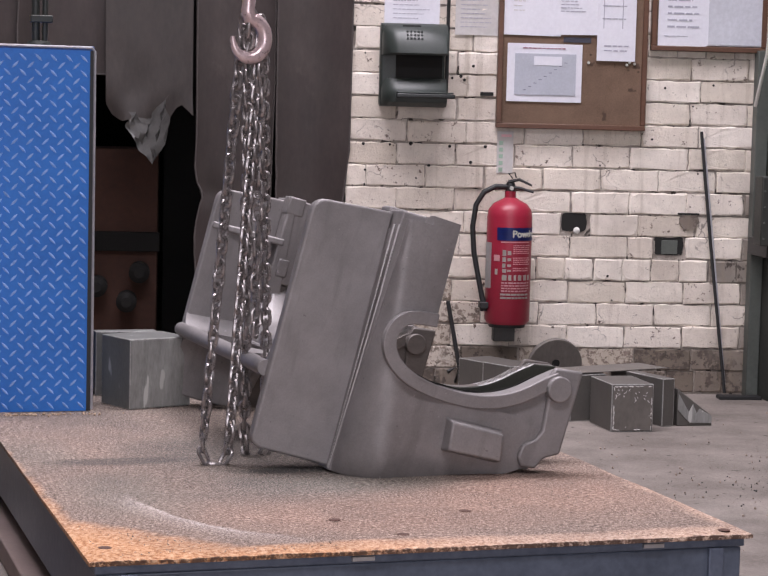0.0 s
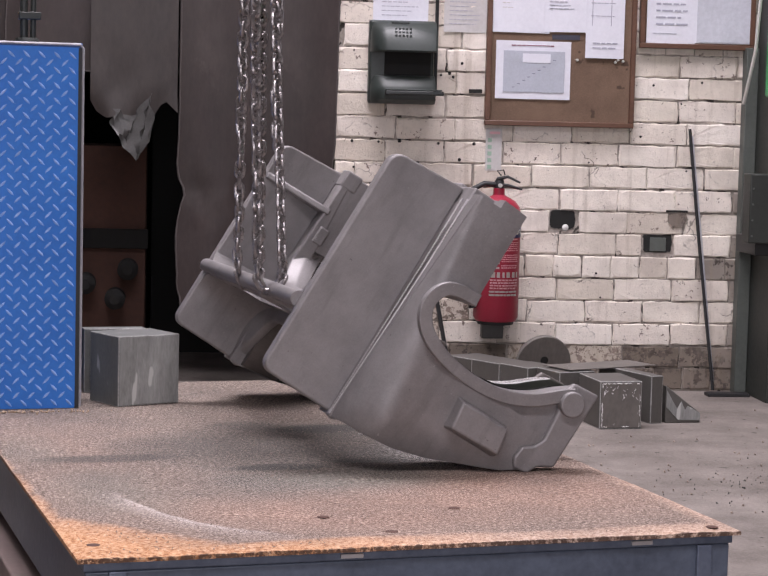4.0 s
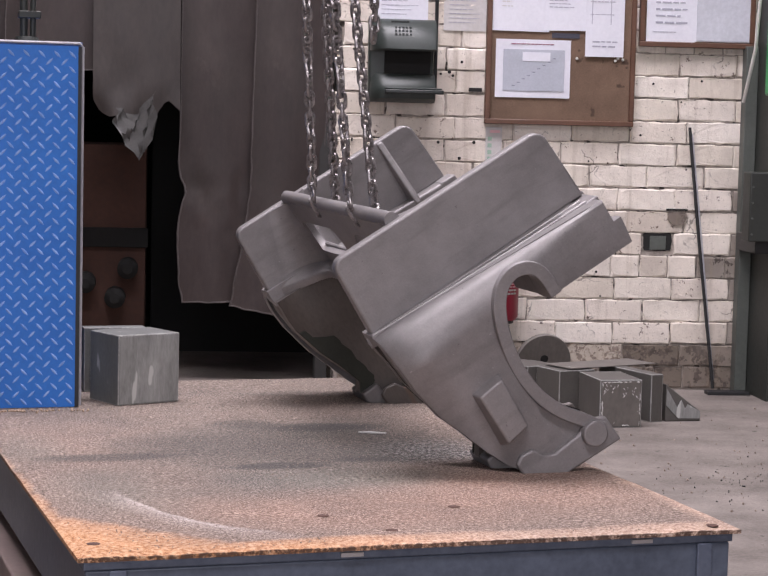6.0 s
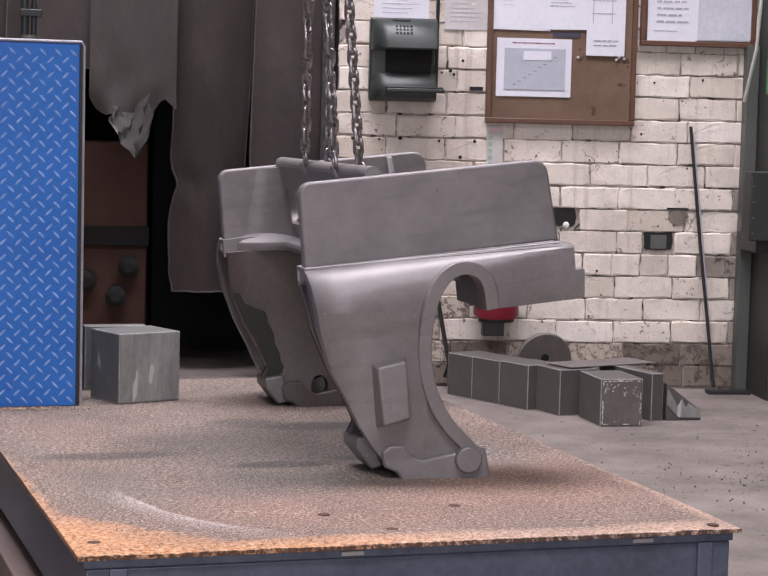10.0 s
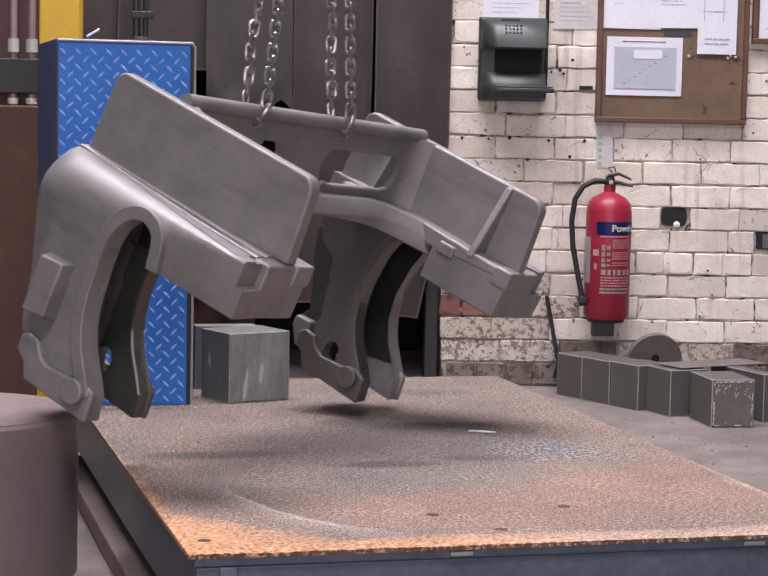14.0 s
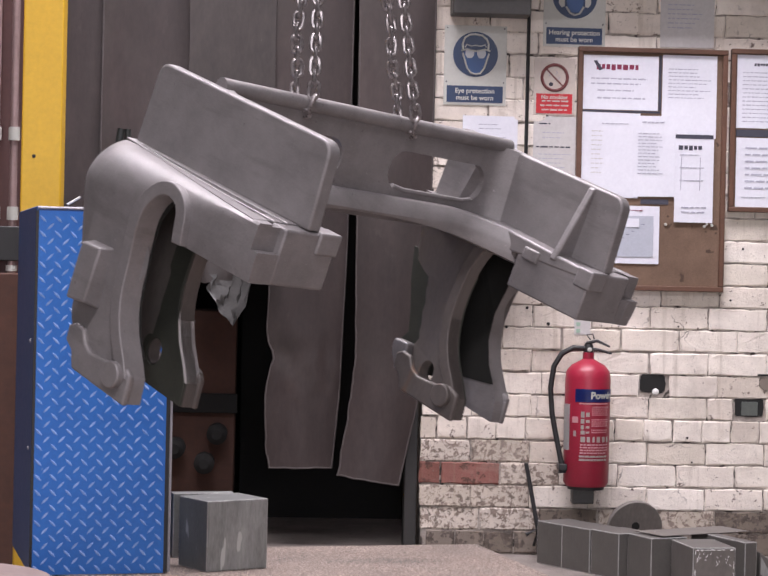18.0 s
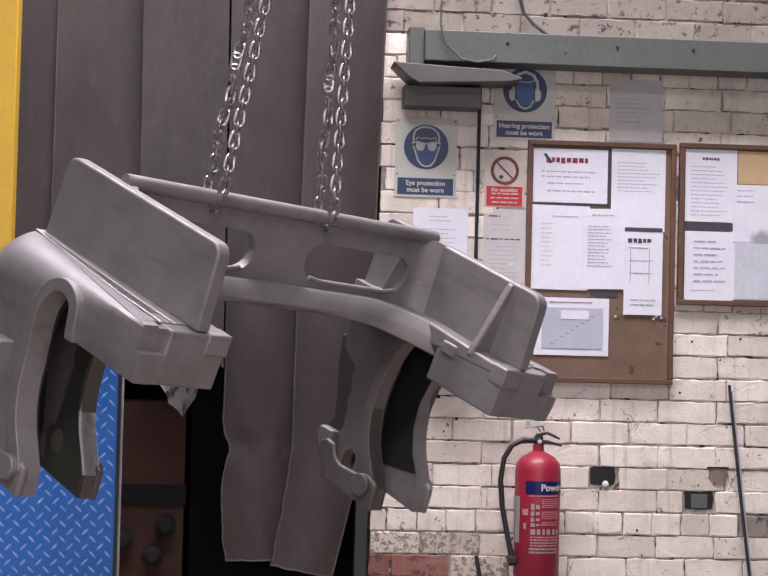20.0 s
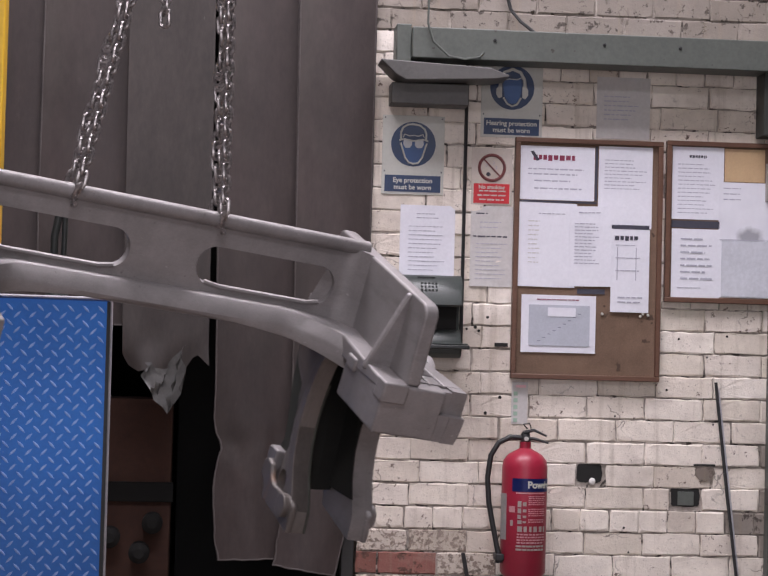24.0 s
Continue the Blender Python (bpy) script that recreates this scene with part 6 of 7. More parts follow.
def dispenser():
    top = thing("towel_dispenser", Matrix.Identity(4), "smoky dark green plastic dispenser box on the wall", "dispenser")
    x0, x1 = 0.770, 1.026

    def shell(profile):
        """A moulded front whose near end is rounded back to the wall."""
        rings = []
        for x, k in ((x0 + 0.004, 0.42), (x0 + 0.012, 0.60), (x0 + 0.026, 0.78), (x0 + 0.044, 0.92), (x0 + 0.064, 1.0), (x1 - 0.008, 1.0), (x1, 0.94)):
            rings.append([(x, FACE - d * k, z) for d, z in profile])
        return bridge(bmesh.new(), rings)

    part("back_plate", box(x0, x1 - 0.004, FACE - 0.052, FACE, 1.118, 1.436), BOX_GREY, top, bevel=0.010)
    part("lid", shell([(0.0, 1.437), (0.050, 1.436), (0.082, 1.424), (0.112, 1.394), (0.134, 1.342), (0.138, 1.320), (0.130, 1.313), (0.0, 1.328)]), BOX_GREY, top, "curved lid that juts out", smooth=True)
    part("tray_body", shell([(0.0, 1.116), (0.085, 1.118), (0.108, 1.132), (0.114, 1.160), (0.108, 1.186), (0.070, 1.224), (0.0, 1.232)]), BOX_GREY, top, "bowed lower body", smooth=True)
    # black sheet for the shade under the lid
    part("recess", box(x0 + 0.060, x1 - 0.016, FACE - 0.056, FACE - 0.0525, 1.226, 1.327), BLACK, top)
    part("tray_lip", box(x0 + 0.056, x1 + 0.026, FACE - 0.150, FACE - 0.112, 1.150, 1.166), BOX_DARK, top, "dark tray lip", bevel=0.004)
    part("tray_floor", box(x0 + 0.060, x1 + 0.020, FACE - 0.146, FACE - 0.060, 1.167, 1.173), BOX_GREY, top, bevel=0.002)
    for j in range(3):
        for k in range(5):
            part("embossed_mark", box(x0 + 0.092 + 0.014 * k, x0 + 0.100 + 0.014 * k, FACE - 0.108 - 0.008 * j, FACE - 0.096 - 0.008 * j, 1.398 - 0.013 * j, 1.405 - 0.013 * j), BOX_DARK, top)
    part("name_strip", box(x0 + 0.080, x0 + 0.150, FACE - 0.086, FACE - 0.070, 1.422, 1.428), BOX_DARK, top)
    part("conduit", tube([(1.035, FACE - 0.012, 1.16), (1.036, FACE - 0.012, 2.28)], 0.007, sides=8), BLACK_RUBBER, top, smooth=True)
    return top


def extinguisher():
    top = thing("fire_extinguisher", pose(1.284, WALL_Y - 0.105, 0.0), "red powder fire extinguisher hung on the brick wall", "extinguisher")
    r = 0.0875
    prof = [(0.0, 0.285), (0.078, 0.285), (r, 0.300), (r, 0.700), (0.083, 0.728), (0.064, 0.752), (0.034, 0.768), (0.022, 0.775), (0.022, 0.800), (0.0, 0.802)]
    body = part("cylinder", lathe(prof, 40), RED, top, smooth=True)
    part("foot_band", lathe([(0.0, 0.272), (0.070, 0.272), (0.072, 0.286), (0.0, 0.287)], 32), BLACK_RUBBER, top, smooth=True)

    def wrap(name, z0, z1, a0, a1, material, label="", off=0.0012):
        bm = bmesh.new()
        n = 14
        lo = [bm.verts.new(((r + off) * math.sin(radians(a0 + (a1 - a0) * k / n)), -(r + off) * math.cos(radians(a0 + (a1 - a0) * k / n)), z0)) for k in range(n + 1)]
        hi = [bm.verts.new((v.co.x, v.co.y, z1)) for v in lo]
        for k in range(n):
            bm.faces.new((lo[k], lo[k + 1], hi[k + 1], hi[k]))
        bmesh.ops.solidify(bm, geom=bm.faces, thickness=-0.0008)
        return part(name, bm, material, body, label, smooth=True)

    wrap("blue_band", 0.612, 0.662, -41, 80, SIGN_NAVY, "navy blue name band")
    wrap("pale_strip", 0.425, 0.602, -99, -58, PAPER_OLD, "pale instruction strip")
    rnd = random.Random(9)

    def printed(z0, z1, a0, a1, step, material, gap=1.5, small=2.0, big=6.0):
        """Rows of broken print between two heights and two angles."""
        z = z1
        while z - step * 0.55 > z0:
            a = a0
            while a < a1 - small:
                w = min(rnd.uniform(small, big), a1 - a)
                wrap("print_mark", z - step * 0.55, z, a, a + w, material, off=0.0014)
                a += w + gap
            z -= step

    for z0, z1 in ((0.553, 0.576), (0.530, 0.548), (0.508, 0.524), (0.489, 0.503)):
        wrap("pictogram", z0, z1, -25, -17 + rnd.uniform(0, 3), SIGN_WHITE)
        wrap("pictogram", z0 + 0.004, z1 - 0.003, -12, -3, SIGN_WHITE)
    for a0, a1 in ((-25, -13), (-9, -1), (5, 11), (16, 26), (32, 42), (47, 54)):
        wrap("pictogram", 0.459, 0.480, a0, a1, SIGN_WHITE, "white print")
    printed(0.556, 0.596, 2, 52, 0.0075, SIGN_PINK)
    printed(0.514, 0.548, 2, 52, 0.0080, SIGN_PINK)
    printed(0.490, 0.508, 2, 50, 0.0085, SIGN_PINK)
    printed(0.412, 0.452, -26, 52, 0.0105, SIGN_PINK, 2.0, 4.0, 12.0)
    printed(0.376, 0.408, -28, 50, 0.0130, SIGN_WHITE, 1.6, 6.0, 16.0)
    wrap("emblem", 0.532, 0.556, -49, -32, SIGN_PINK)
    wrap("emblem", 0.480, 0.502, -45, -37, SIGN_WHITE)
    wrap("print_line", 0.604, 0.609, -30, 50, SIGN_PINK)
    word = letters("Powder", 0.036, SIGN_WHITE, body, pose(0, 0, 0.637), bold=0.0012)
    for v in word.data.vertices:
        a = (v.co.x + 0.055) / r
        q = r + 0.0022 + v.co.z
        v.co.x, v.co.z = q * math.sin(a), q * math.cos(a)
    part("valve", lathe([(0.0, 0.795), (0.020, 0.795), (0.018, 0.828), (0.012, 0.838), (0.0, 0.84)], 16), BLACK_RUBBER, top, smooth=True)
    part("lever", tube([(-0.010, -0.01, 0.836), (0.030, -0.02, 0.846), (0.078, -0.03, 0.824)], [0.007, 0.006, 0.004], sides=8), BLACK_RUBBER, top, smooth=True)
    part("carry_handle", tube([(-0.006, -0.01, 0.815), (0.035, -0.02, 0.812), (0.085, -0.03, 0.798)], [0.007, 0.006, 0.004], sides=8), BLACK_RUBBER, top, smooth=True)
    part("safety_pin", tube([(0.004, -0.02, 0.85), (-0.012, -0.02, 0.868), (0.012, -0.02, 0.872), (0.018, -0.02, 0.852)], 0.003, sides=6), BLACK_RUBBER, top, smooth=True)
    part("gauge", lathe([(0, 0), (0.008, 0), (0.008, 0.010), (0, 0.011)], 16), SIGN_WHITE, top, at=pose(0.0, -0.022, 0.812, 90, 0, 0))
    hose = [(-0.016, -0.005, 0.815), (-0.060, -0.01, 0.818), (-0.105, -0.01, 0.795), (-0.135, -0.01, 0.745), (-0.146, -0.01, 0.66), (-0.138, -0.01, 0.56), (-0.118, -0.015, 0.46), (-0.100, -0.02, 0.375)]
    pipe = part("hose", tube(hose, 0.0105, sides=10), BLACK_RUBBER, top, smooth=True)
    part("nozzle", tube([(-0.100, -0.02, 0.385), (-0.094, -0.02, 0.335)], [0.010, 0.016], sides=12), BLACK_RUBBER, pipe, smooth=True)
    part("hose_clip", box(-0.112, -0.080, -0.045, 0.02, 0.345, 0.37), BLACK_RUBBER, top, bevel=0.003)
    part("bracket", box(-0.03, 0.03, 0.075, 0.104, 0.66, 0.76), BLACK_RUBBER, top, bevel=0.003)
    # added box that stands for the soft shade below the cylinder
    part("lower_bracket", box(-0.042, 0.042, 0.05, 0.104, 0.208, 0.272), HOOD_GREY, top, "grey box added as the soft shade under the cylinder", bevel=0.004)
    return top


SIGN_NAVY = plain("navy_band", (0.012, 0.025, 0.16), 0.35)
SIGN_PINK = plain("pale_pink_print", (0.72, 0.42, 0.45), 0.5)
SIGN_PALE = plain("pale_sign_face", (0.55, 0.49, 0.44), 0.5)
INK_MAROON = plain("dark_red_ring", (0.16, 0.04, 0.04), 0.5)
EMBLEM_PALE = plain("emblem_line", (0.50, 0.52, 0.55), 0.5)
EMBLEM_BLUE = plain("emblem_blue", (0.03, 0.085, 0.23), 0.4)


def patch_sheet():
    """White sheet with one soft dark patch."""
    m, n, l, b = nodes_of("dark_patch_white_sheet")
    tc, mp, ln = n.new("ShaderNodeTexCoord"), n.new("ShaderNodeMapping"), n.new("ShaderNodeVectorMath")
    mp.inputs["Location"].default_value = (-0.060, 0, 0.004)
    mp.inputs["Scale"].default_value = (9.0, 0, 8.0)
    ln.operation = "LENGTH"
    l.new(tc.outputs["Object"], mp.inputs[0])
    l.new(mp.outputs[0], ln.inputs[0])
    wob = n.new("ShaderNodeMath")
    wob.operation = "ADD"
    l.new(ln.outputs["Value"], wob.inputs[0])
    l.new(noise_of(n, l, 9.0, 3.0, 0.6), wob.inputs[1])
    base = ramp(n, l, noise_of(n, l, 5.0), [(0.3, (0.60, 0.60, 0.66)), (0.7, (0.72, 0.72, 0.78))])
    l.new(blend(n, l, ramp(n, l, wob.outputs[0], [(0.75, (0.75, 0.75, 0.75)), (1.6, (0, 0, 0))]), base, (0.20, 0.20, 0.22)), b.inputs["Base Color"])
    b.inputs["Roughness"].default_value = 0.7
    return m


GREY_SHEET = patch_sheet()
GREY_LOW = surface("grey_blue_sheet", (0.40, 0.41, 0.455), (0.62, 0.63, 0.69), 0.7, 0.0, 7.0, 60.0, 0.05, 0.0005)
BOX_DARK = plain("black_plastic", (0.012, 0.015, 0.015), 0.35)
notice_board_left()
notice_board_right()
disc_sign("eye_sign", 0.708, 0.952, 1.752, 2.062, ("Eye protection", "must be worn"), "white and blue eye protection sign", True)
disc_sign("hearing_sign", 1.094, 1.338, 1.990, 2.300, ("Hearing protection", "must be worn"), "white and blue hearing protection sign", False)
no_smoking_sign()
loose_papers()
dispenser()
extinguisher()

# green steel: cross beam, column, switch box
beam = thing("steel_beam", Matrix.Identity(4), "grey-green painted steel beam along the wall", "beam")
part("web", box(0.800, 2.268, FACE - 0.16, FACE - 0.012, 2.268, 2.388), GREEN, beam, bevel=0.004)
part("end_plate", box(0.742, 0.800, FACE - 0.13, FACE, 2.252, 2.402), GREEN, beam, bevel=0.004)
for x in (1.12, 1.55, 1.85):
    part("bolt", lathe([(0, 0), (0.007, 0), (0.006, 0.005), (0, 0.006)], 6), BLACK_RUBBER, beam, at=pose(x, FACE - 0.16, 2.346, 90, 0, 0))
hood = thing("strip_light_hood", Matrix.Identity(4), "dusty grey sheet metal hood under the beam", "hood")
part("shell", prism([(0.676, 2.262), (0.735, 2.206), (0.775, 2.184), (1.120, 2.200), (1.172, 2.210), (1.176, 2.217), (1.10, 2.244)], FACE - 0.20, FACE - 0.03), HOOD_GREY, hood, bevel=0.004, at=pose(0, 0, -0.010))
# box added for the dark shade that the hood throws on the wall
part("back_box", box(0.728, 1.030, FACE - 0.12, FACE - 0.002, 2.094, 2.176), HOOD_GREY, hood, bevel=0.004)
cable = thing("loose_cable", Matrix.Identity(4), "thin pale cable drooping over the beam end", "cable")
part("wire", tube([(0.86, FACE - 0.165, 2.60), (0.858, FACE - 0.17, 2.40), (0.88, FACE - 0.175, 2.33), (0.94, FACE - 0.18, 2.275), (1.0, FACE - 0.18, 2.265), (1.06, FACE - 0.18, 2.275), (1.075, FACE - 0.17, 2.295)], 0.0045, sides=7), GREEN, cable, smooth=True)
cable = thing("black_cable", Matrix.Identity(4), "black cable curving down to the beam", "cable")
part("wire", tube([(1.185, FACE - 0.02, 2.75), (1.182, FACE - 0.02, 2.56), (1.20, FACE - 0.03, 2.49), (1.235, FACE - 0.06, 2.44), (1.29, FACE - 0.09, 2.392)], 0.0068, sides=8), BLACK_RUBBER, cable, smooth=True)

col = thing("steel_column", Matrix.Identity(4), "dark green painted steel column at the wall end", "column")
part("flange", box(2.312, 2.345, FACE - 0.32, FACE - 0.002, 0.0, 6.0), GREEN_DARK, col, bevel=0.003)
part("web", box(2.345, 2.62, FACE - 0.30, FACE - 0.22, 0.0, 6.0), GREEN, col, bevel=0.003)
part("conduit_strip", box(2.262, 2.311, FACE - 0.06, FACE - 0.002, 0.0, 1.37), GREEN, col, bevel=0.003)
for k in range(9):
    part("rivet", lathe([(0, 0), (0.008, 0), (0.006, 0.005), (0, 0.006)], 8), GREEN, col, at=pose(2.365, FACE - 0.30, 0.25 + 0.27 * k, 90, 0, 0))
sw = thing("switch_box", Matrix.Identity(4), "dark grey-green steel switch box beside the column", "switch box")
part("body", box(2.196, 2.345, FACE - 0.40, FACE - 0.30, 0.622, 0.885), GREEN_DARK, sw, bevel=0.005)
part("bracket", box(2.25, 2.31, FACE - 0.31, FACE - 0.05, 0.57, 0.64), BLACK_RUBBER, sw, bevel=0.003)
for z in (0.65, 0.71, 0.77, 0.83):
    for x in (2.208, 2.332):
        part("screw", lathe([(0, 0), (0.004, 0), (0.004, 0.003), (0, 0.003)], 8), GREEN, sw, at=pose(x, FACE - 0.40, z, 90, 0, 0))
top_box = thing("junction_box", Matrix.Identity(4), "dark steel junction box above the board", "junction box")
part("body", box(2.20, 2.312, FACE - 0.12, FACE, 2.02, 2.28), GREEN_DARK, top_box, bevel=0.004)
SWITCH_GREY = plain("dirty_beige_plastic", (0.27, 0.25, 0.235), 0.5)
small = thing("wall_switch", Matrix.Identity(4), "small grey painted switch plate", "switch")
part("plate", box(2.238, 2.330, FACE - 0.05, FACE - 0.020, 1.768, 1.92), SWITCH_GREY, small, bevel=0.004)
KIT_LIGHT = plain("light_green_panel", (0.03, 0.40, 0.13), 0.35)
kit = thing("first_aid_box", pose(-0.042, 0, 0.0), "bright green plastic first-aid box on the column", "first-aid box")
part("case", box(2.300, 2.66, FACE - 0.45, FACE - 0.325, 1.175, 1.645), KIT_GREEN, kit, bevel=0.010)
part("panel", box(2.355, 2.64, FACE - 0.4535, FACE - 0.45, 1.20, 1.62), KIT_LIGHT, kit)
part("white_label", box(2.375, 2.64, FACE - 0.4570, FACE - 0.4536, 1.55, 1.60), SIGN_WHITE, kit)
part("white_label", box(2.375, 2.64, FACE - 0.4570, FACE - 0.4536, 1.47, 1.50), SIGN_WHITE, kit)
part("tray", box(2.345, 2.66, FACE - 0.46, FACE - 0.33, 1.135, 1.165), SIGN_WHITE, kit, bevel=0.003)
socket = thing("socket_outlet", pose(-0.048, 0, 0), "white socket outlet with white flex hanging down", "socket")
part("body", box(2.335, 2.48, FACE - 0.38, FACE - 0.325, 2.05, 2.115), SIGN_WHITE, socket, bevel=0.004)
part("flex", tube([(2.372, FACE - 0.385, 2.06), (2.350, FACE - 0.385, 1.96), (2.295, FACE - 0.36, 1.80), (2.275, FACE - 0.34, 1.60), (2.272, FACE - 0.30, 1.35), (2.262, FACE - 0.2, 1.15)], 0.007, sides=8), CABLE_WHITE, socket, smooth=True)
part("clip", box(2.318, 2.352, FACE - 0.395, FACE - 0.37, 1.935, 1.965), SIGN_WHITE, socket, bevel=0.003)
for x0, x1, z0, z1 in ((2.36, 2.62, 1.73, 1.90), (2.36, 2.62, 2.14, 2.5)):
    bx = thing("control_box", Matrix.Identity(4), "grey control box on the column", "control box", "control boxes")
    part("body", box(x0, x1, FACE - 0.42, FACE - 0.30, z0, z1), GREEN, bx, bevel=0.006)
    part("cover", box(x0 + 0.03, x1 - 0.03, FACE - 0.428, FACE - 0.42, z0 + 0.03, z1 - 0.03), EDGE_PALE, bx, bevel=0.003)


# ---- bricks ----
COURSE, LONG, JOINT = 0.0886, 0.2326, 0.0052


def brick_mesh(w, h, seed):
    """A worn brick face with softened, uneven arrises and a few knocked corners."""
    rnd = random.Random(seed)
    bm = bmesh.new()
    n = max(2, round(w / 0.033))
    line = [(w * i / n, 0.0, 0, -1) for i in range(n)] + [(w, h * i / 3, 1, 0) for i in range(3)] + [(w - w * i / n, h, 0, 1) for i in range(n)] + [(0.0, h - h * i / 3, -1, 0) for i in range(3)]
    corners = {0, n, n + 3, 2 * n + 3}
    back, mid, front = [], [], []
    for k, (x, z, _, _) in enumerate(line):
        c = rnd.uniform(0.0015, 0.0060) * (2.2 if k in corners and rnd.random() < 0.5 else 1.0)
        ux, uz = (x - w / 2) / (w / 2), (z - h / 2) / (h / 2)
        dx, dz = (-c * (1 if ux > 0 else -1) if abs(ux) > 0.98 else 0.0), (-c * (1 if uz > 0 else -1) if abs(uz) > 0.98 else 0.0)
        e = rnd.uniform(-0.0036, 0.0030)
        ex, ez = (e if abs(ux) > 0.98 else 0.0), (e if abs(uz) > 0.98 else 0.0)
        back.append(bm.verts.new((x, 0.03, z)))
        mid.append(bm.verts.new((x + ex, 0.0036, z + ez)))
        front.append(bm.verts.new((x + dx, rnd.uniform(-0.0012, 0.0008), z + dz)))
    m = len(line)
    for k in range(m):
        q = (k + 1) % m
        bm.faces.new((back[k], back[q], mid[q], mid[k]))
        bm.faces.new((mid[k], mid[q], front[q], front[k]))
    bm.faces.new(front)
    return bm


def lay_bricks():
    h = COURSE - JOINT
    kinds = {}

    def mesh_for(w, material, k):
        key = (round(w, 4), material.name, k)
        if key not in kinds:
            me = mesh_of(brick_mesh(w, h, k + int(w * 1000)), material)
            kinds[key] = me
        return kinds[key]

    rnd = random.Random(12)
    for j in range(-1, 31):
        z = 0.980 - COURSE * (10 - j) - COURSE + JOINT / 2
        if z < -0.05 or z > 2.72:
            continue
        header = (10 - j) % 5 == 0 and j not in (9, 10)
        unit = LONG / 2 if header else LONG
        x = 1.312 - LONG * 4 + (0 if (10 - j) % 2 == 0 else LONG * (0.17 if j % 3 else 0.5)) - (LONG / 4 if header else 0)
        while x < 2.345:
            x0, x1 = max(x, OPEN_X1 + rnd.uniform(0, 0.008)), min(x + unit, 2.345)
            x += unit
            if x1 - x0 < 0.03:
                continue
            w = round((x1 - x0 - JOINT) / 0.01) * 0.01 if x1 - x0 < unit - 0.001 else unit - JOINT
            cx, cz = (x0 + x1) / 2, z + h / 2
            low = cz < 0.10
            jamb_side = cx < 0.90 and cz < 1.0
            if (0.63 < cx < 0.86 and (0.30 < cz < 0.385 or 0.50 < cz < 0.545)):
                material = BRICK_BARE
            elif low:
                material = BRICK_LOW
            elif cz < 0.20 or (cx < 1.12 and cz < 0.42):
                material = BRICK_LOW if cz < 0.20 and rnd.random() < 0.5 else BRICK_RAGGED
            elif cz > 2.36 or (cx > 2.16 and cz < 0.9 and rnd.random() < 0.75):
                # grime and the fall-off of light here are both in the brick colour
                material = BRICK_DIM
            elif jamb_side or (cx < 0.86 and rnd.random() < 0.4) or cz < 0.23 or cz > 2.42:
                material = BRICK_WORN if rnd.random() < 0.85 else BRICK
            else:
                material = BRICK_WORN if rnd.random() < 0.20 else BRICK
            me = mesh_for(w, material, rnd.randrange(9))
            for hx0, hx1, hz0, hz1 in ((1.502, 1.618, 0.640, 0.722), (1.880, 2.012, 0.552, 0.640)):
                if x0 < hx1 - 0.02 and x1 > hx0 + 0.02 and z < hz1 - 0.02 and z + h > hz0 + 0.02:
                    for a, b_ in ((x0, hx0 - JOINT), (hx1 + JOINT, x1)):
                        if b_ - a > 0.03:
                            ob = new("brick", mesh_for(round((b_ - a) / 0.01) * 0.01, material, 1))
                            ob.matrix_basis = pose(a + JOINT / 2, WALL_Y, z)
                            ob.parent = wall_north
                    me = None
                    break
            if me is None:
                continue
            ob = new("brick", me)
            ob.matrix_basis = pose(x0 + JOINT / 2 + rnd.uniform(-0.002, 0.002), WALL_Y + rnd.uniform(-0.003, 0.003), z + rnd.uniform(-0.0022, 0.0022), rnd.uniform(-0.6, 0.6), rnd.uniform(-0.5, 0.5), rnd.uniform(-0.5, 0.5))
            ob.parent = wall_north


lay_bricks()
for x0, x1, z0, z1, lining in ((1.506, 1.612, 0.640, 0.718, False), (1.884, 2.006, 0.553, 0.636, True)):
    pocket = thing("wall_pocket", Matrix.Identity(4), "black square hole where a brick is missing", "hole", "wall holes")
    w, h = (x1 - x0) / 2, (z1 - z0) / 2
    rnd = random.Random(int(x0 * 100))
    edge = [(x0 + w + math.copysign(abs(math.cos(q)) ** 0.35, math.cos(q)) * w * rnd.uniform(0.90, 1.0), z0 + h + math.copysign(abs(math.sin(q)) ** 0.35, math.sin(q)) * h * rnd.uniform(0.90, 1.0)) for q in (2 * math.pi * k / 28 for k in range(28))]
    # flat black plate: the hole's depth and shade are only painted
    part("recess", prism(edge, WALL_Y + 0.0045, WALL_Y + 0.0066), BLACK, pocket)
    if lining:
        part("rubble", box(x0 + 0.03, x0 + 0.095, WALL_Y + 0.001, WALL_Y + 0.0043, z0 + 0.006, z1 - 0.022), GREEN, pocket, bevel=0.002)
    else:
        part("plaster_lump", lathe([(0, 0), (0.016, 0.002), (0.012, 0.012), (0, 0.016)], 9), CHALK, pocket, at=pose(x0 + 0.065, WALL_Y + 0.012, z0 + 0.006, 80, 0, 0))


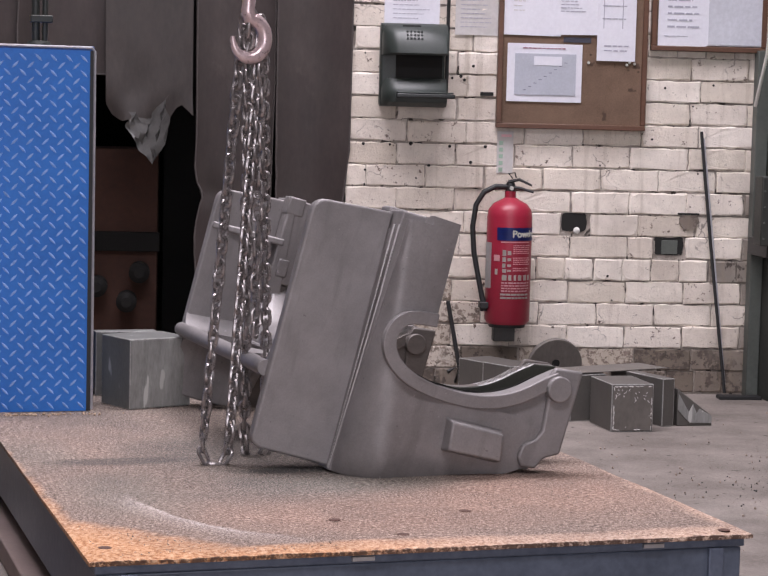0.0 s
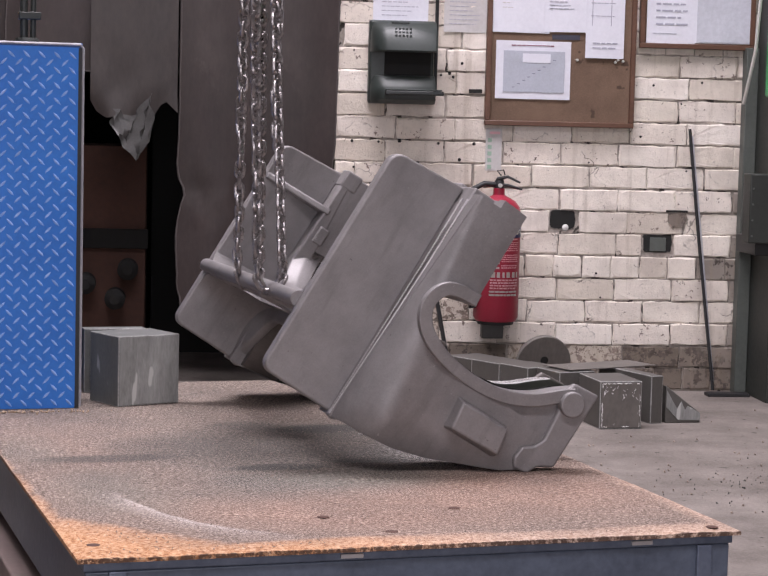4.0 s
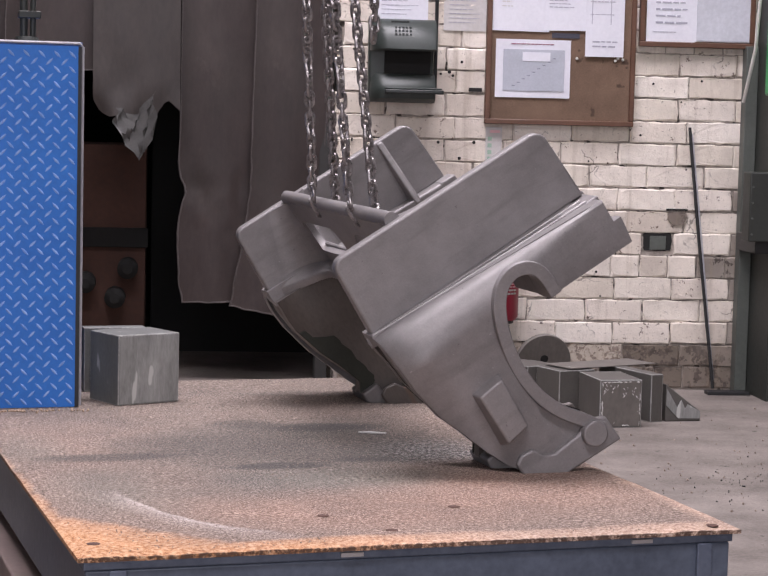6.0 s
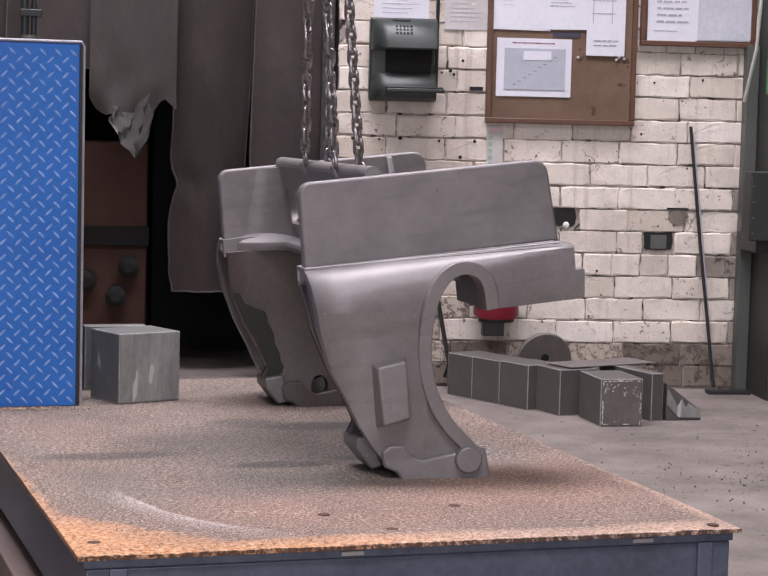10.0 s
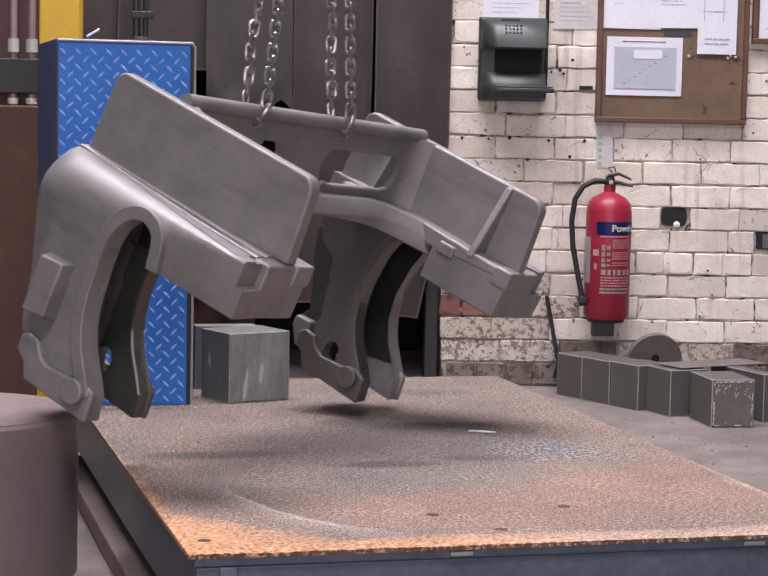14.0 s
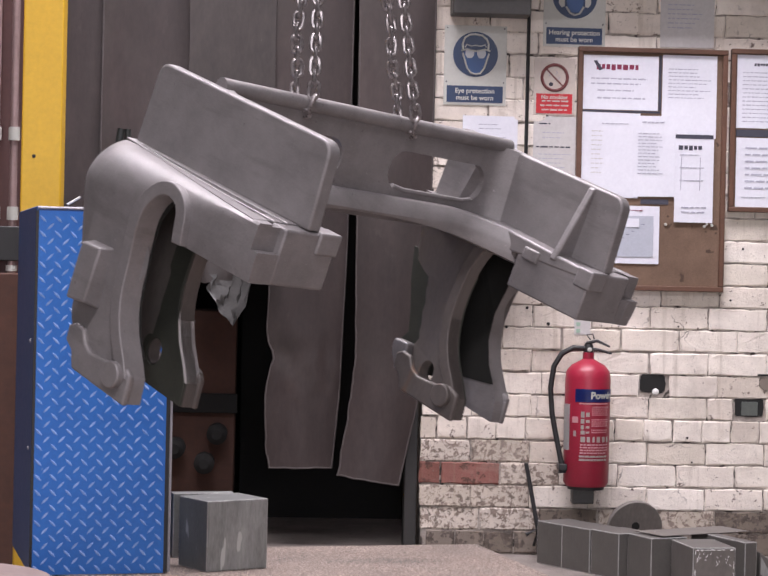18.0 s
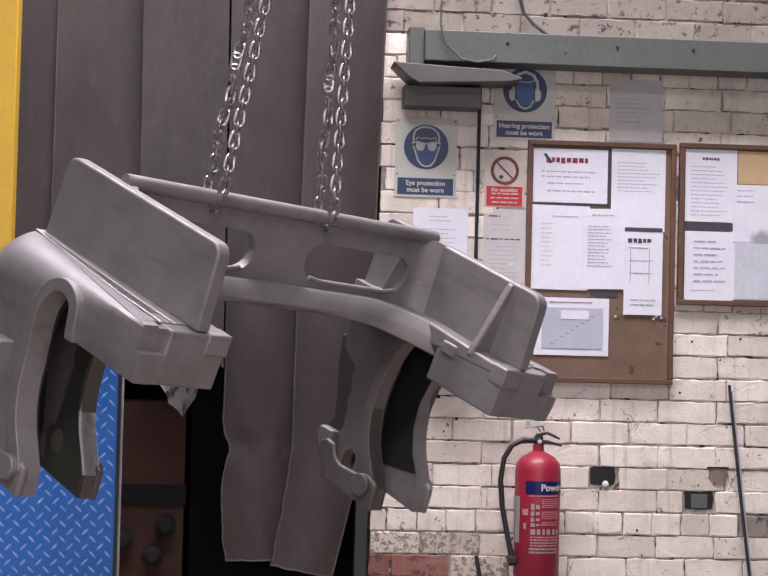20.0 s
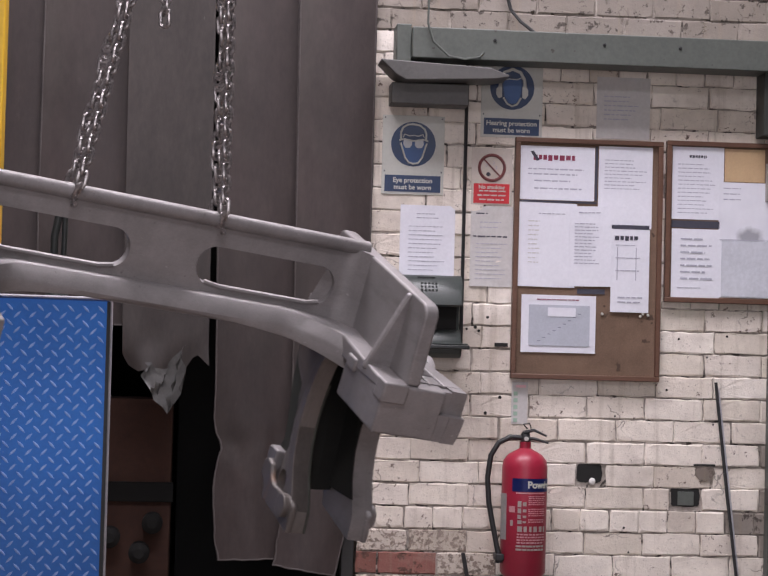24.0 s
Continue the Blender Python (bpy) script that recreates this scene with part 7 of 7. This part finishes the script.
def drill_holes():
    """Old plugged and empty screw holes in the limewash."""
    for x, z, r in ((0.716, 0.969, 0.006), (0.820, 0.968, 0.005), (0.902, 0.974, 0.008), (1.055, 0.966, 0.006), (1.196, 0.968, 0.007), (0.975, 0.890, 0.006), (0.725, 0.868, 0.005), (0.724, 0.812, 0.004), (0.926, 0.840, 0.004), (1.140, 0.905, 0.007), (1.140, 1.280, 0.006), (1.092, 1.240, 0.007), (1.106, 1.226, 0.006), (1.058, 1.232, 0.005), (0.716, 1.320, 0.004), (1.700, 0.468, 0.005), (1.720, 0.372, 0.004), (2.050, 0.880, 0.004), (1.985, 0.700, 0.004), (1.905, 1.215, 0.005), (2.02, 1.145, 0.004), (1.655, 0.905, 0.004), (2.10, 1.230, 0.005), (1.86, 1.012, 0.005)):
        # black discs and bars stand in for the shade inside holes and gaps
        ob = part("drill_hole", lathe([(0.0, 0.0), (r, 0.0), (r * 0.9, 0.0012), (0.0, 0.0013)], 9), BLACK, wall_north, at=pose(x, WALL_Y - 0.0028, z, 90, 0, 0))
    part("broken_edge", box(1.975, 2.062, WALL_Y - 0.0040, WALL_Y + 0.004, 0.716, 0.724), BLACK, wall_north)
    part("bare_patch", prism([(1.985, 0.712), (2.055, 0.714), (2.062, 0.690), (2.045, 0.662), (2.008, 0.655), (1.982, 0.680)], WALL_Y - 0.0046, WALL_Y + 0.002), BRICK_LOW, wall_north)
    part("black_slot", box(1.170, 1.222, WALL_Y - 0.0046, WALL_Y + 0.004, 1.166, 1.181), BLACK, wall_north)


drill_holes()


# ---- what moves ----
CASTING_ROWS = [
    (0.0, 0.171, 4.514, 0.324, -4.6, -75.6, 15.2),
    (2.0, 0.171, 4.514, 0.324, -4.6, -75.6, 15.2),
    (2.6, 0.171, 4.514, 0.324, -4.6, -75.6, 15.2),
    (4.5, 0.243, 4.515, 0.561, 0.3, -52.2, 10.4),
    (5.0, 0.268, 4.515, 0.601, 0.6, -48.0, 9.8),
    (5.5, 0.329, 4.513, 0.678, 0.3, -38.8, 9.9),
    (6.0, 0.376, 4.513, 0.732, 0.3, -32.6, 10.1),
    (6.5, 0.400, 4.514, 0.763, 0.3, -29.0, 10.2),
    (7.0, 0.425, 4.513, 0.794, 0.2, -25.7, 9.6),
    (7.5, 0.491, 4.510, 0.869, -0.1, -13.9, 9.0),
    (8.0, 0.645, 4.503, 0.946, -0.3, 0.5, 8.4),
    (8.5, 0.524, 4.491, 0.892, -0.4, -10.2, 8.8),
    (9.0, 0.448, 4.476, 0.933, -0.5, -2.7, 7.9),
    (9.5, 0.328, 4.474, 0.895, -0.5, -8.6, 8.5),
    (11.5, 0.251, 4.457, 1.010, -0.4, 12.6, 6.6),
    (12.0, 0.075, 4.464, 1.027, -2.2, 17.8, -2.9),
    (12.5, -0.161, 4.474, 1.043, -3.2, 22.4, -16.9),
    (13.0, -0.347, 4.485, 1.074, -4.2, 27.3, -30.9),
    (13.5, -0.414, 4.495, 1.112, -5.8, 26.0, -35.7),
    (14.0, -0.350, 4.500, 1.149, -4.6, 23.0, -36.6),
    (14.5, -0.207, 4.489, 1.199, -5.0, 20.0, -38.4),
    (15.0, -0.100, 4.476, 1.255, -4.1, 17.5, -39.9),
    (15.5, -0.119, 4.486, 1.301, -3.3, 17.8, -40.6),
    (16.0, -0.254, 4.503, 1.381, -4.8, 21.1, -41.9),
    (16.5, -0.388, 4.516, 1.462, -5.9, 24.7, -43.1),
    (17.0, -0.444, 4.525, 1.525, -5.6, 25.8, -44.3),
    (17.5, -0.374, 4.531, 1.565, -5.4, 23.3, -45.7),
    (18.0, -0.223, 4.534, 1.547, -4.2, 20.2, -47.2),
    (18.5, -0.150, 4.540, 1.539, -3.5, 16.6, -48.7),
    (19.0, -0.199, 4.555, 1.531, -2.3, 19.8, -49.1),
    (19.5, -0.357, 4.569, 1.548, -3.9, 23.6, -49.3),
    (21.5, -0.060, 4.630, 1.505, -1.8, 14.7, -58.5),
    (22.0, -0.036, 4.639, 1.499, 0.3, 15.6, -59.5),
    (22.5, -0.236, 4.657, 1.498, -0.4, 19.3, -60.5),
    (23.0, -0.497, 4.672, 1.564, -6.2, 24.2, -63.6),
    (23.5, -0.683, 4.679, 1.581, -8.4, 25.1, -69.8),
    (24.0, -0.608, 4.681, 1.555, -7.8, 21.2, -72.3),
]
CHAIN_ROWS_1 = [
    (0.0, 0.095, 4.620, 0.272, -3.6, 4.0, -0.2),
    (0.5, 0.138, 4.620, 0.270, -3.3, 2.4, 0.9),
    (1.0, 0.155, 4.620, 0.286, -3.3, 1.2, 1.2),
    (1.5, 0.153, 4.620, 0.338, -3.4, 0.9, 0.5),
    (2.0, 0.146, 4.620, 0.406, -3.7, 0.8, -0.6),
    (2.6, 0.125, 4.620, 0.487, -4.2, 2.4, -2.5),
    (4.5, 0.300, 4.819, 0.701, -6.5, -3.0, 1.3),
    (5.0, 0.337, 4.821, 0.733, -6.7, -3.1, 2.7),
    (5.5, 0.417, 4.823, 0.788, -7.1, -4.7, 4.5),
    (6.0, 0.474, 4.826, 0.827, -7.4, -4.9, 6.2),
    (6.5, 0.503, 4.828, 0.848, -7.2, -5.7, 6.4),
    (7.0, 0.536, 4.827, 0.869, -7.2, -6.7, 6.6),
    (7.5, 0.618, 4.824, 0.907, -7.3, -6.6, 7.6),
    (8.0, 0.779, 4.816, 0.940, -8.5, -12.1, 10.3),
    (8.5, 0.655, 4.804, 0.918, -7.6, -8.1, 8.0),
    (9.0, 0.585, 4.788, 0.936, -7.5, -7.9, 8.8),
    (9.5, 0.461, 4.788, 0.916, -6.7, -5.1, 8.3),
    (11.5, 0.389, 4.765, 0.966, -7.2, -1.5, 8.6),
    (12.0, 0.258, 4.745, 0.968, -7.1, -1.8, 2.0),
    (12.5, 0.074, 4.705, 0.958, -6.8, -0.4, -13.5),
    (13.0, -0.072, 4.658, 0.971, -8.3, 0.3, -26.7),
    (13.5, -0.128, 4.643, 1.004, -8.6, 0.3, -32.0),
    (14.0, -0.054, 4.640, 1.055, -9.9, 0.5, -33.1),
    (14.5, 0.096, 4.617, 1.111, -6.8, -2.1, -35.2),
    (15.0, 0.211, 4.592, 1.177, -4.8, -2.9, -37.3),
    (15.5, 0.194, 4.599, 1.227, -4.8, -3.5, -37.7),
    (16.0, 0.055, 4.613, 1.290, -8.8, 1.7, -38.1),
    (16.5, -0.083, 4.626, 1.357, -7.8, 2.3, -39.2),
    (17.0, -0.138, 4.630, 1.419, -4.0, -1.1, -40.4),
    (17.5, -0.062, 4.624, 1.466, -5.2, 1.2, -42.5),
    (18.0, 0.097, 4.614, 1.462, -3.0, -0.3, -44.6),
    (18.5, 0.176, 4.607, 1.468, -1.7, -4.6, -45.6),
    (19.0, 0.126, 4.621, 1.456, -4.8, -2.9, -46.6),
    (19.5, -0.037, 4.641, 1.455, -12.3, 5.3, -48.8),
    (21.5, 0.276, 4.637, 1.448, -4.3, -2.2, -57.4),
    (22.0, 0.301, 4.638, 1.448, -4.3, -2.4, -58.7),
    (22.5, 0.099, 4.654, 1.433, -5.2, -1.4, -59.2),
    (23.0, -0.174, 4.667, 1.459, -9.8, 2.3, -59.8),
    (23.5, -0.365, 4.645, 1.464, -18.0, 6.5, -62.4),
    (24.0, -0.288, 4.625, 1.451, -13.2, 3.4, -64.9),
]
CHAIN_ROWS_2 = [
    (0.0, 0.196, 4.760, 0.258, 3.6, -3.3, 27.7),
    (0.5, 0.185, 4.760, 0.264, 4.0, -1.9, 29.8),
    (1.0, 0.202, 4.760, 0.340, 3.7, -2.9, 28.2),
    (1.5, 0.198, 4.760, 0.375, 3.7, -3.3, 28.2),
    (2.0, 0.191, 4.760, 0.434, 3.8, -3.6, 28.8),
    (2.6, 0.195, 4.760, 0.465, 3.9, -3.8, 29.1),
    (4.5, 0.232, 5.178, 0.703, 4.2, -1.4, 15.4),
    (5.0, 0.273, 5.180, 0.736, 3.8, -2.4, 13.6),
    (5.5, 0.353, 5.182, 0.790, 3.2, -4.3, 12.8),
    (6.0, 0.409, 5.184, 0.828, 3.0, -4.7, 12.0),
    (6.5, 0.437, 5.186, 0.849, 3.4, -4.3, 11.3),
    (7.0, 0.474, 5.186, 0.871, 3.5, -4.3, 10.6),
    (7.5, 0.562, 5.185, 0.907, 3.6, -4.2, 9.2),
    (8.0, 0.726, 5.177, 0.938, 3.3, -7.5, 8.0),
    (8.5, 0.600, 5.164, 0.916, 3.0, -8.1, 8.3),
    (9.0, 0.534, 5.150, 0.933, 3.9, -5.9, 7.9),
    (9.5, 0.408, 5.148, 0.912, 4.6, -1.8, 9.2),
    (11.5, 0.347, 5.128, 0.964, 4.0, -1.8, 5.6),
    (12.0, 0.275, 5.110, 0.965, 3.9, -2.8, -2.0),
    (12.5, 0.173, 5.056, 0.938, 5.3, -3.0, -19.0),
    (13.0, 0.104, 4.976, 0.947, 2.8, 0.2, -32.3),
    (13.5, 0.071, 4.948, 0.970, 1.9, 1.2, -37.0),
    (14.0, 0.154, 4.938, 1.029, 1.7, -0.1, -37.9),
    (14.5, 0.313, 4.909, 1.081, 5.0, -2.4, -39.9),
    (15.0, 0.439, 4.877, 1.153, 7.2, -3.1, -41.9),
    (15.5, 0.426, 4.881, 1.207, 7.4, -3.9, -42.2),
    (16.0, 0.290, 4.892, 1.262, 3.1, 0.8, -42.6),
    (16.5, 0.153, 4.902, 1.322, 2.6, 3.3, -43.6),
    (17.0, 0.105, 4.901, 1.387, 5.1, 1.8, -44.6),
    (17.5, 0.189, 4.887, 1.435, 5.5, 2.4, -47.0),
    (18.0, 0.357, 4.868, 1.437, 9.0, -0.5, -49.4),
    (18.5, 0.445, 4.853, 1.447, 10.3, -4.7, -50.2),
    (19.0, 0.399, 4.864, 1.442, 6.6, -2.9, -51.0),
    (19.5, 0.233, 4.886, 1.432, -1.6, 5.6, -53.0),
    (21.5, 0.586, 4.830, 1.436, 7.5, -2.2, -61.1),
    (22.0, 0.616, 4.823, 1.450, 8.8, -2.9, -63.1),
    (22.5, 0.417, 4.835, 1.430, 8.3, -2.1, -64.4),
    (23.0, 0.144, 4.843, 1.423, 2.2, 1.7, -64.8),
    (23.5, -0.034, 4.791, 1.416, -6.0, 3.8, -67.4),
    (24.0, 0.050, 4.752, 1.405, 0.0, 0.7, -70.1),
]
HOOK_ROWS = [(0.0, 0.158, 4.66, 1.245, 0, 0, 20), (0.5, 0.165, 4.66, 1.32, 0, 0, 22), (1.0, 0.155, 4.66, 1.66, 0, 0, 24), (1.5, 0.15, 4.66, 1.70, 0, 0, 24), (2.0, 0.16, 4.68, 1.64, 0, 0, 24), (2.5, 0.165, 4.70, 1.50, 0, 0, 24), (4.5, 0.28, 4.86, 1.76, 0, 0, 20), (8.0, 0.62, 4.86, 2.0, 0, 0, 10), (9.5, 0.40, 4.85, 2.0, 0, 0, 10), (13.0, 0.02, 4.72, 2.05, 0, 0, -30), (17.0, 0.0, 4.55, 2.62, 0, 0, -40), (19.5, 0.25, 4.52, 2.62, 0, 0, -50), (21.5, 0.40, 4.5, 2.52, 0, 0, -60), (22.0, 0.33, 4.5, 2.52, 0, 0, -60), (22.5, 0.16, 4.5, 2.52, 0, 0, -60), (23.0, -0.04, 4.5, 2.52, 0, 0, -62), (24.0, -0.10, 4.5, 2.51, 0, 0, -66)]


# how far the wind carries the strips' lower ends: seconds, sideways, degrees inwards
SWAY_MID = [(0.0, 0.008, 0.8), (2.5, -0.010, 0.8), (4.5, -0.024, 0.3), (5.0, 0.008, 0.8), (5.5, 0.005, 0.5), (6.0, -0.015, 1.5), (6.5, -0.045, 2.6), (7.0, -0.034, 2.9), (7.5, -0.032, 2.7), (8.0, -0.018, 3.1), (8.5, -0.033, 4.0), (9.0, -0.076, 6.3), (9.5, -0.071, 6.8), (11.5, -0.012, 1.0), (12.0, -0.006, 0.6), (14.5, -0.006, 0.4), (15.0, -0.031, 2.0), (15.5, -0.045, 3.6), (16.0, -0.062, 6.0), (16.5, -0.070, 6.8), (17.0, -0.066, 5.4), (17.5, -0.047, 3.4), (18.0, -0.023, 1.5), (18.5, -0.008, 0.9), (19.0, 0.028, 0.9), (19.5, 0.002, 1.6), (21.5, 0.051, 0.5), (22.0, 0.039, 0.1), (22.5, 0.003, 0.4), (23.0, 0.0, 0.3), (23.5, 0.009, 0.5), (24.0, 0.030, 0.1)]
SWAY_RIGHT = [(0.0, -0.015, 0.4), (4.5, -0.030, 0.6), (5.5, -0.042, 0.9), (6.0, -0.077, 1.5), (6.5, -0.081, 1.7), (7.0, -0.079, 1.7), (7.5, -0.094, 2.0), (8.0, -0.101, 2.3), (8.5, -0.104, 2.7), (9.0, -0.104, 3.0), (9.5, -0.098, 3.0), (11.5, -0.030, 0.7), (12.0, -0.012, 0.4), (14.5, -0.019, 0.2), (15.0, -0.047, 0.5), (15.5, -0.091, 1.5), (16.5, -0.099, 3.0), (17.0, -0.112, 2.2), (17.5, -0.075, 1.2), (18.0, -0.005, 0.4), (18.5, -0.017, 0.3), (19.0, -0.052, 0.5), (19.5, -0.075, 1.0), (21.5, 0.006, 0.2), (22.0, 0.013, 0.1), (22.5, 0.012, 0.1), (23.0, 0.0, 0.2), (23.5, -0.019, 0.2), (24.0, -0.007, 0.1)]
SWAY_TORN = [(0.0, 0.013, 0), (0.5, 0.024, 0), (1.0, 0.021, 0), (1.5, 0.009, 0), (2.0, -0.005, 0), (2.5, -0.016, 0), (4.5, 0.0, 0), (5.0, -0.003, 0), (6.0, 0.009, 0), (7.0, 0.002, 0), (8.0, -0.017, 0.3), (9.0, -0.026, 0.5), (9.5, -0.023, 0.5), (11.5, 0.031, 0), (12.5, 0.020, 0), (16.5, 0.011, 0), (17.0, -0.007, 0), (18.0, 0.021, 0), (19.5, 0.022, 0), (24.0, 0.015, 0)]


def motions():
    for ob, rows, fall in ((strip_mid, SWAY_MID, 2.77), (strip_right, SWAY_RIGHT, 2.78), (torn_strip, SWAY_TORN, 2.05)):
        x, y, z = ob.matrix_basis.translation
        walk(ob, [(t, pose(x, y, z, a, -math.degrees(dx / fall), 0)) for t, dx, a in rows])
    for ob, rows in ((steel_casting, CASTING_ROWS), (chain_near, CHAIN_ROWS_1), (chain_far, CHAIN_ROWS_2), (hook, HOOK_ROWS)):
        walk(ob, [(t, pose(*v)) for t, *v in rows])


motions()
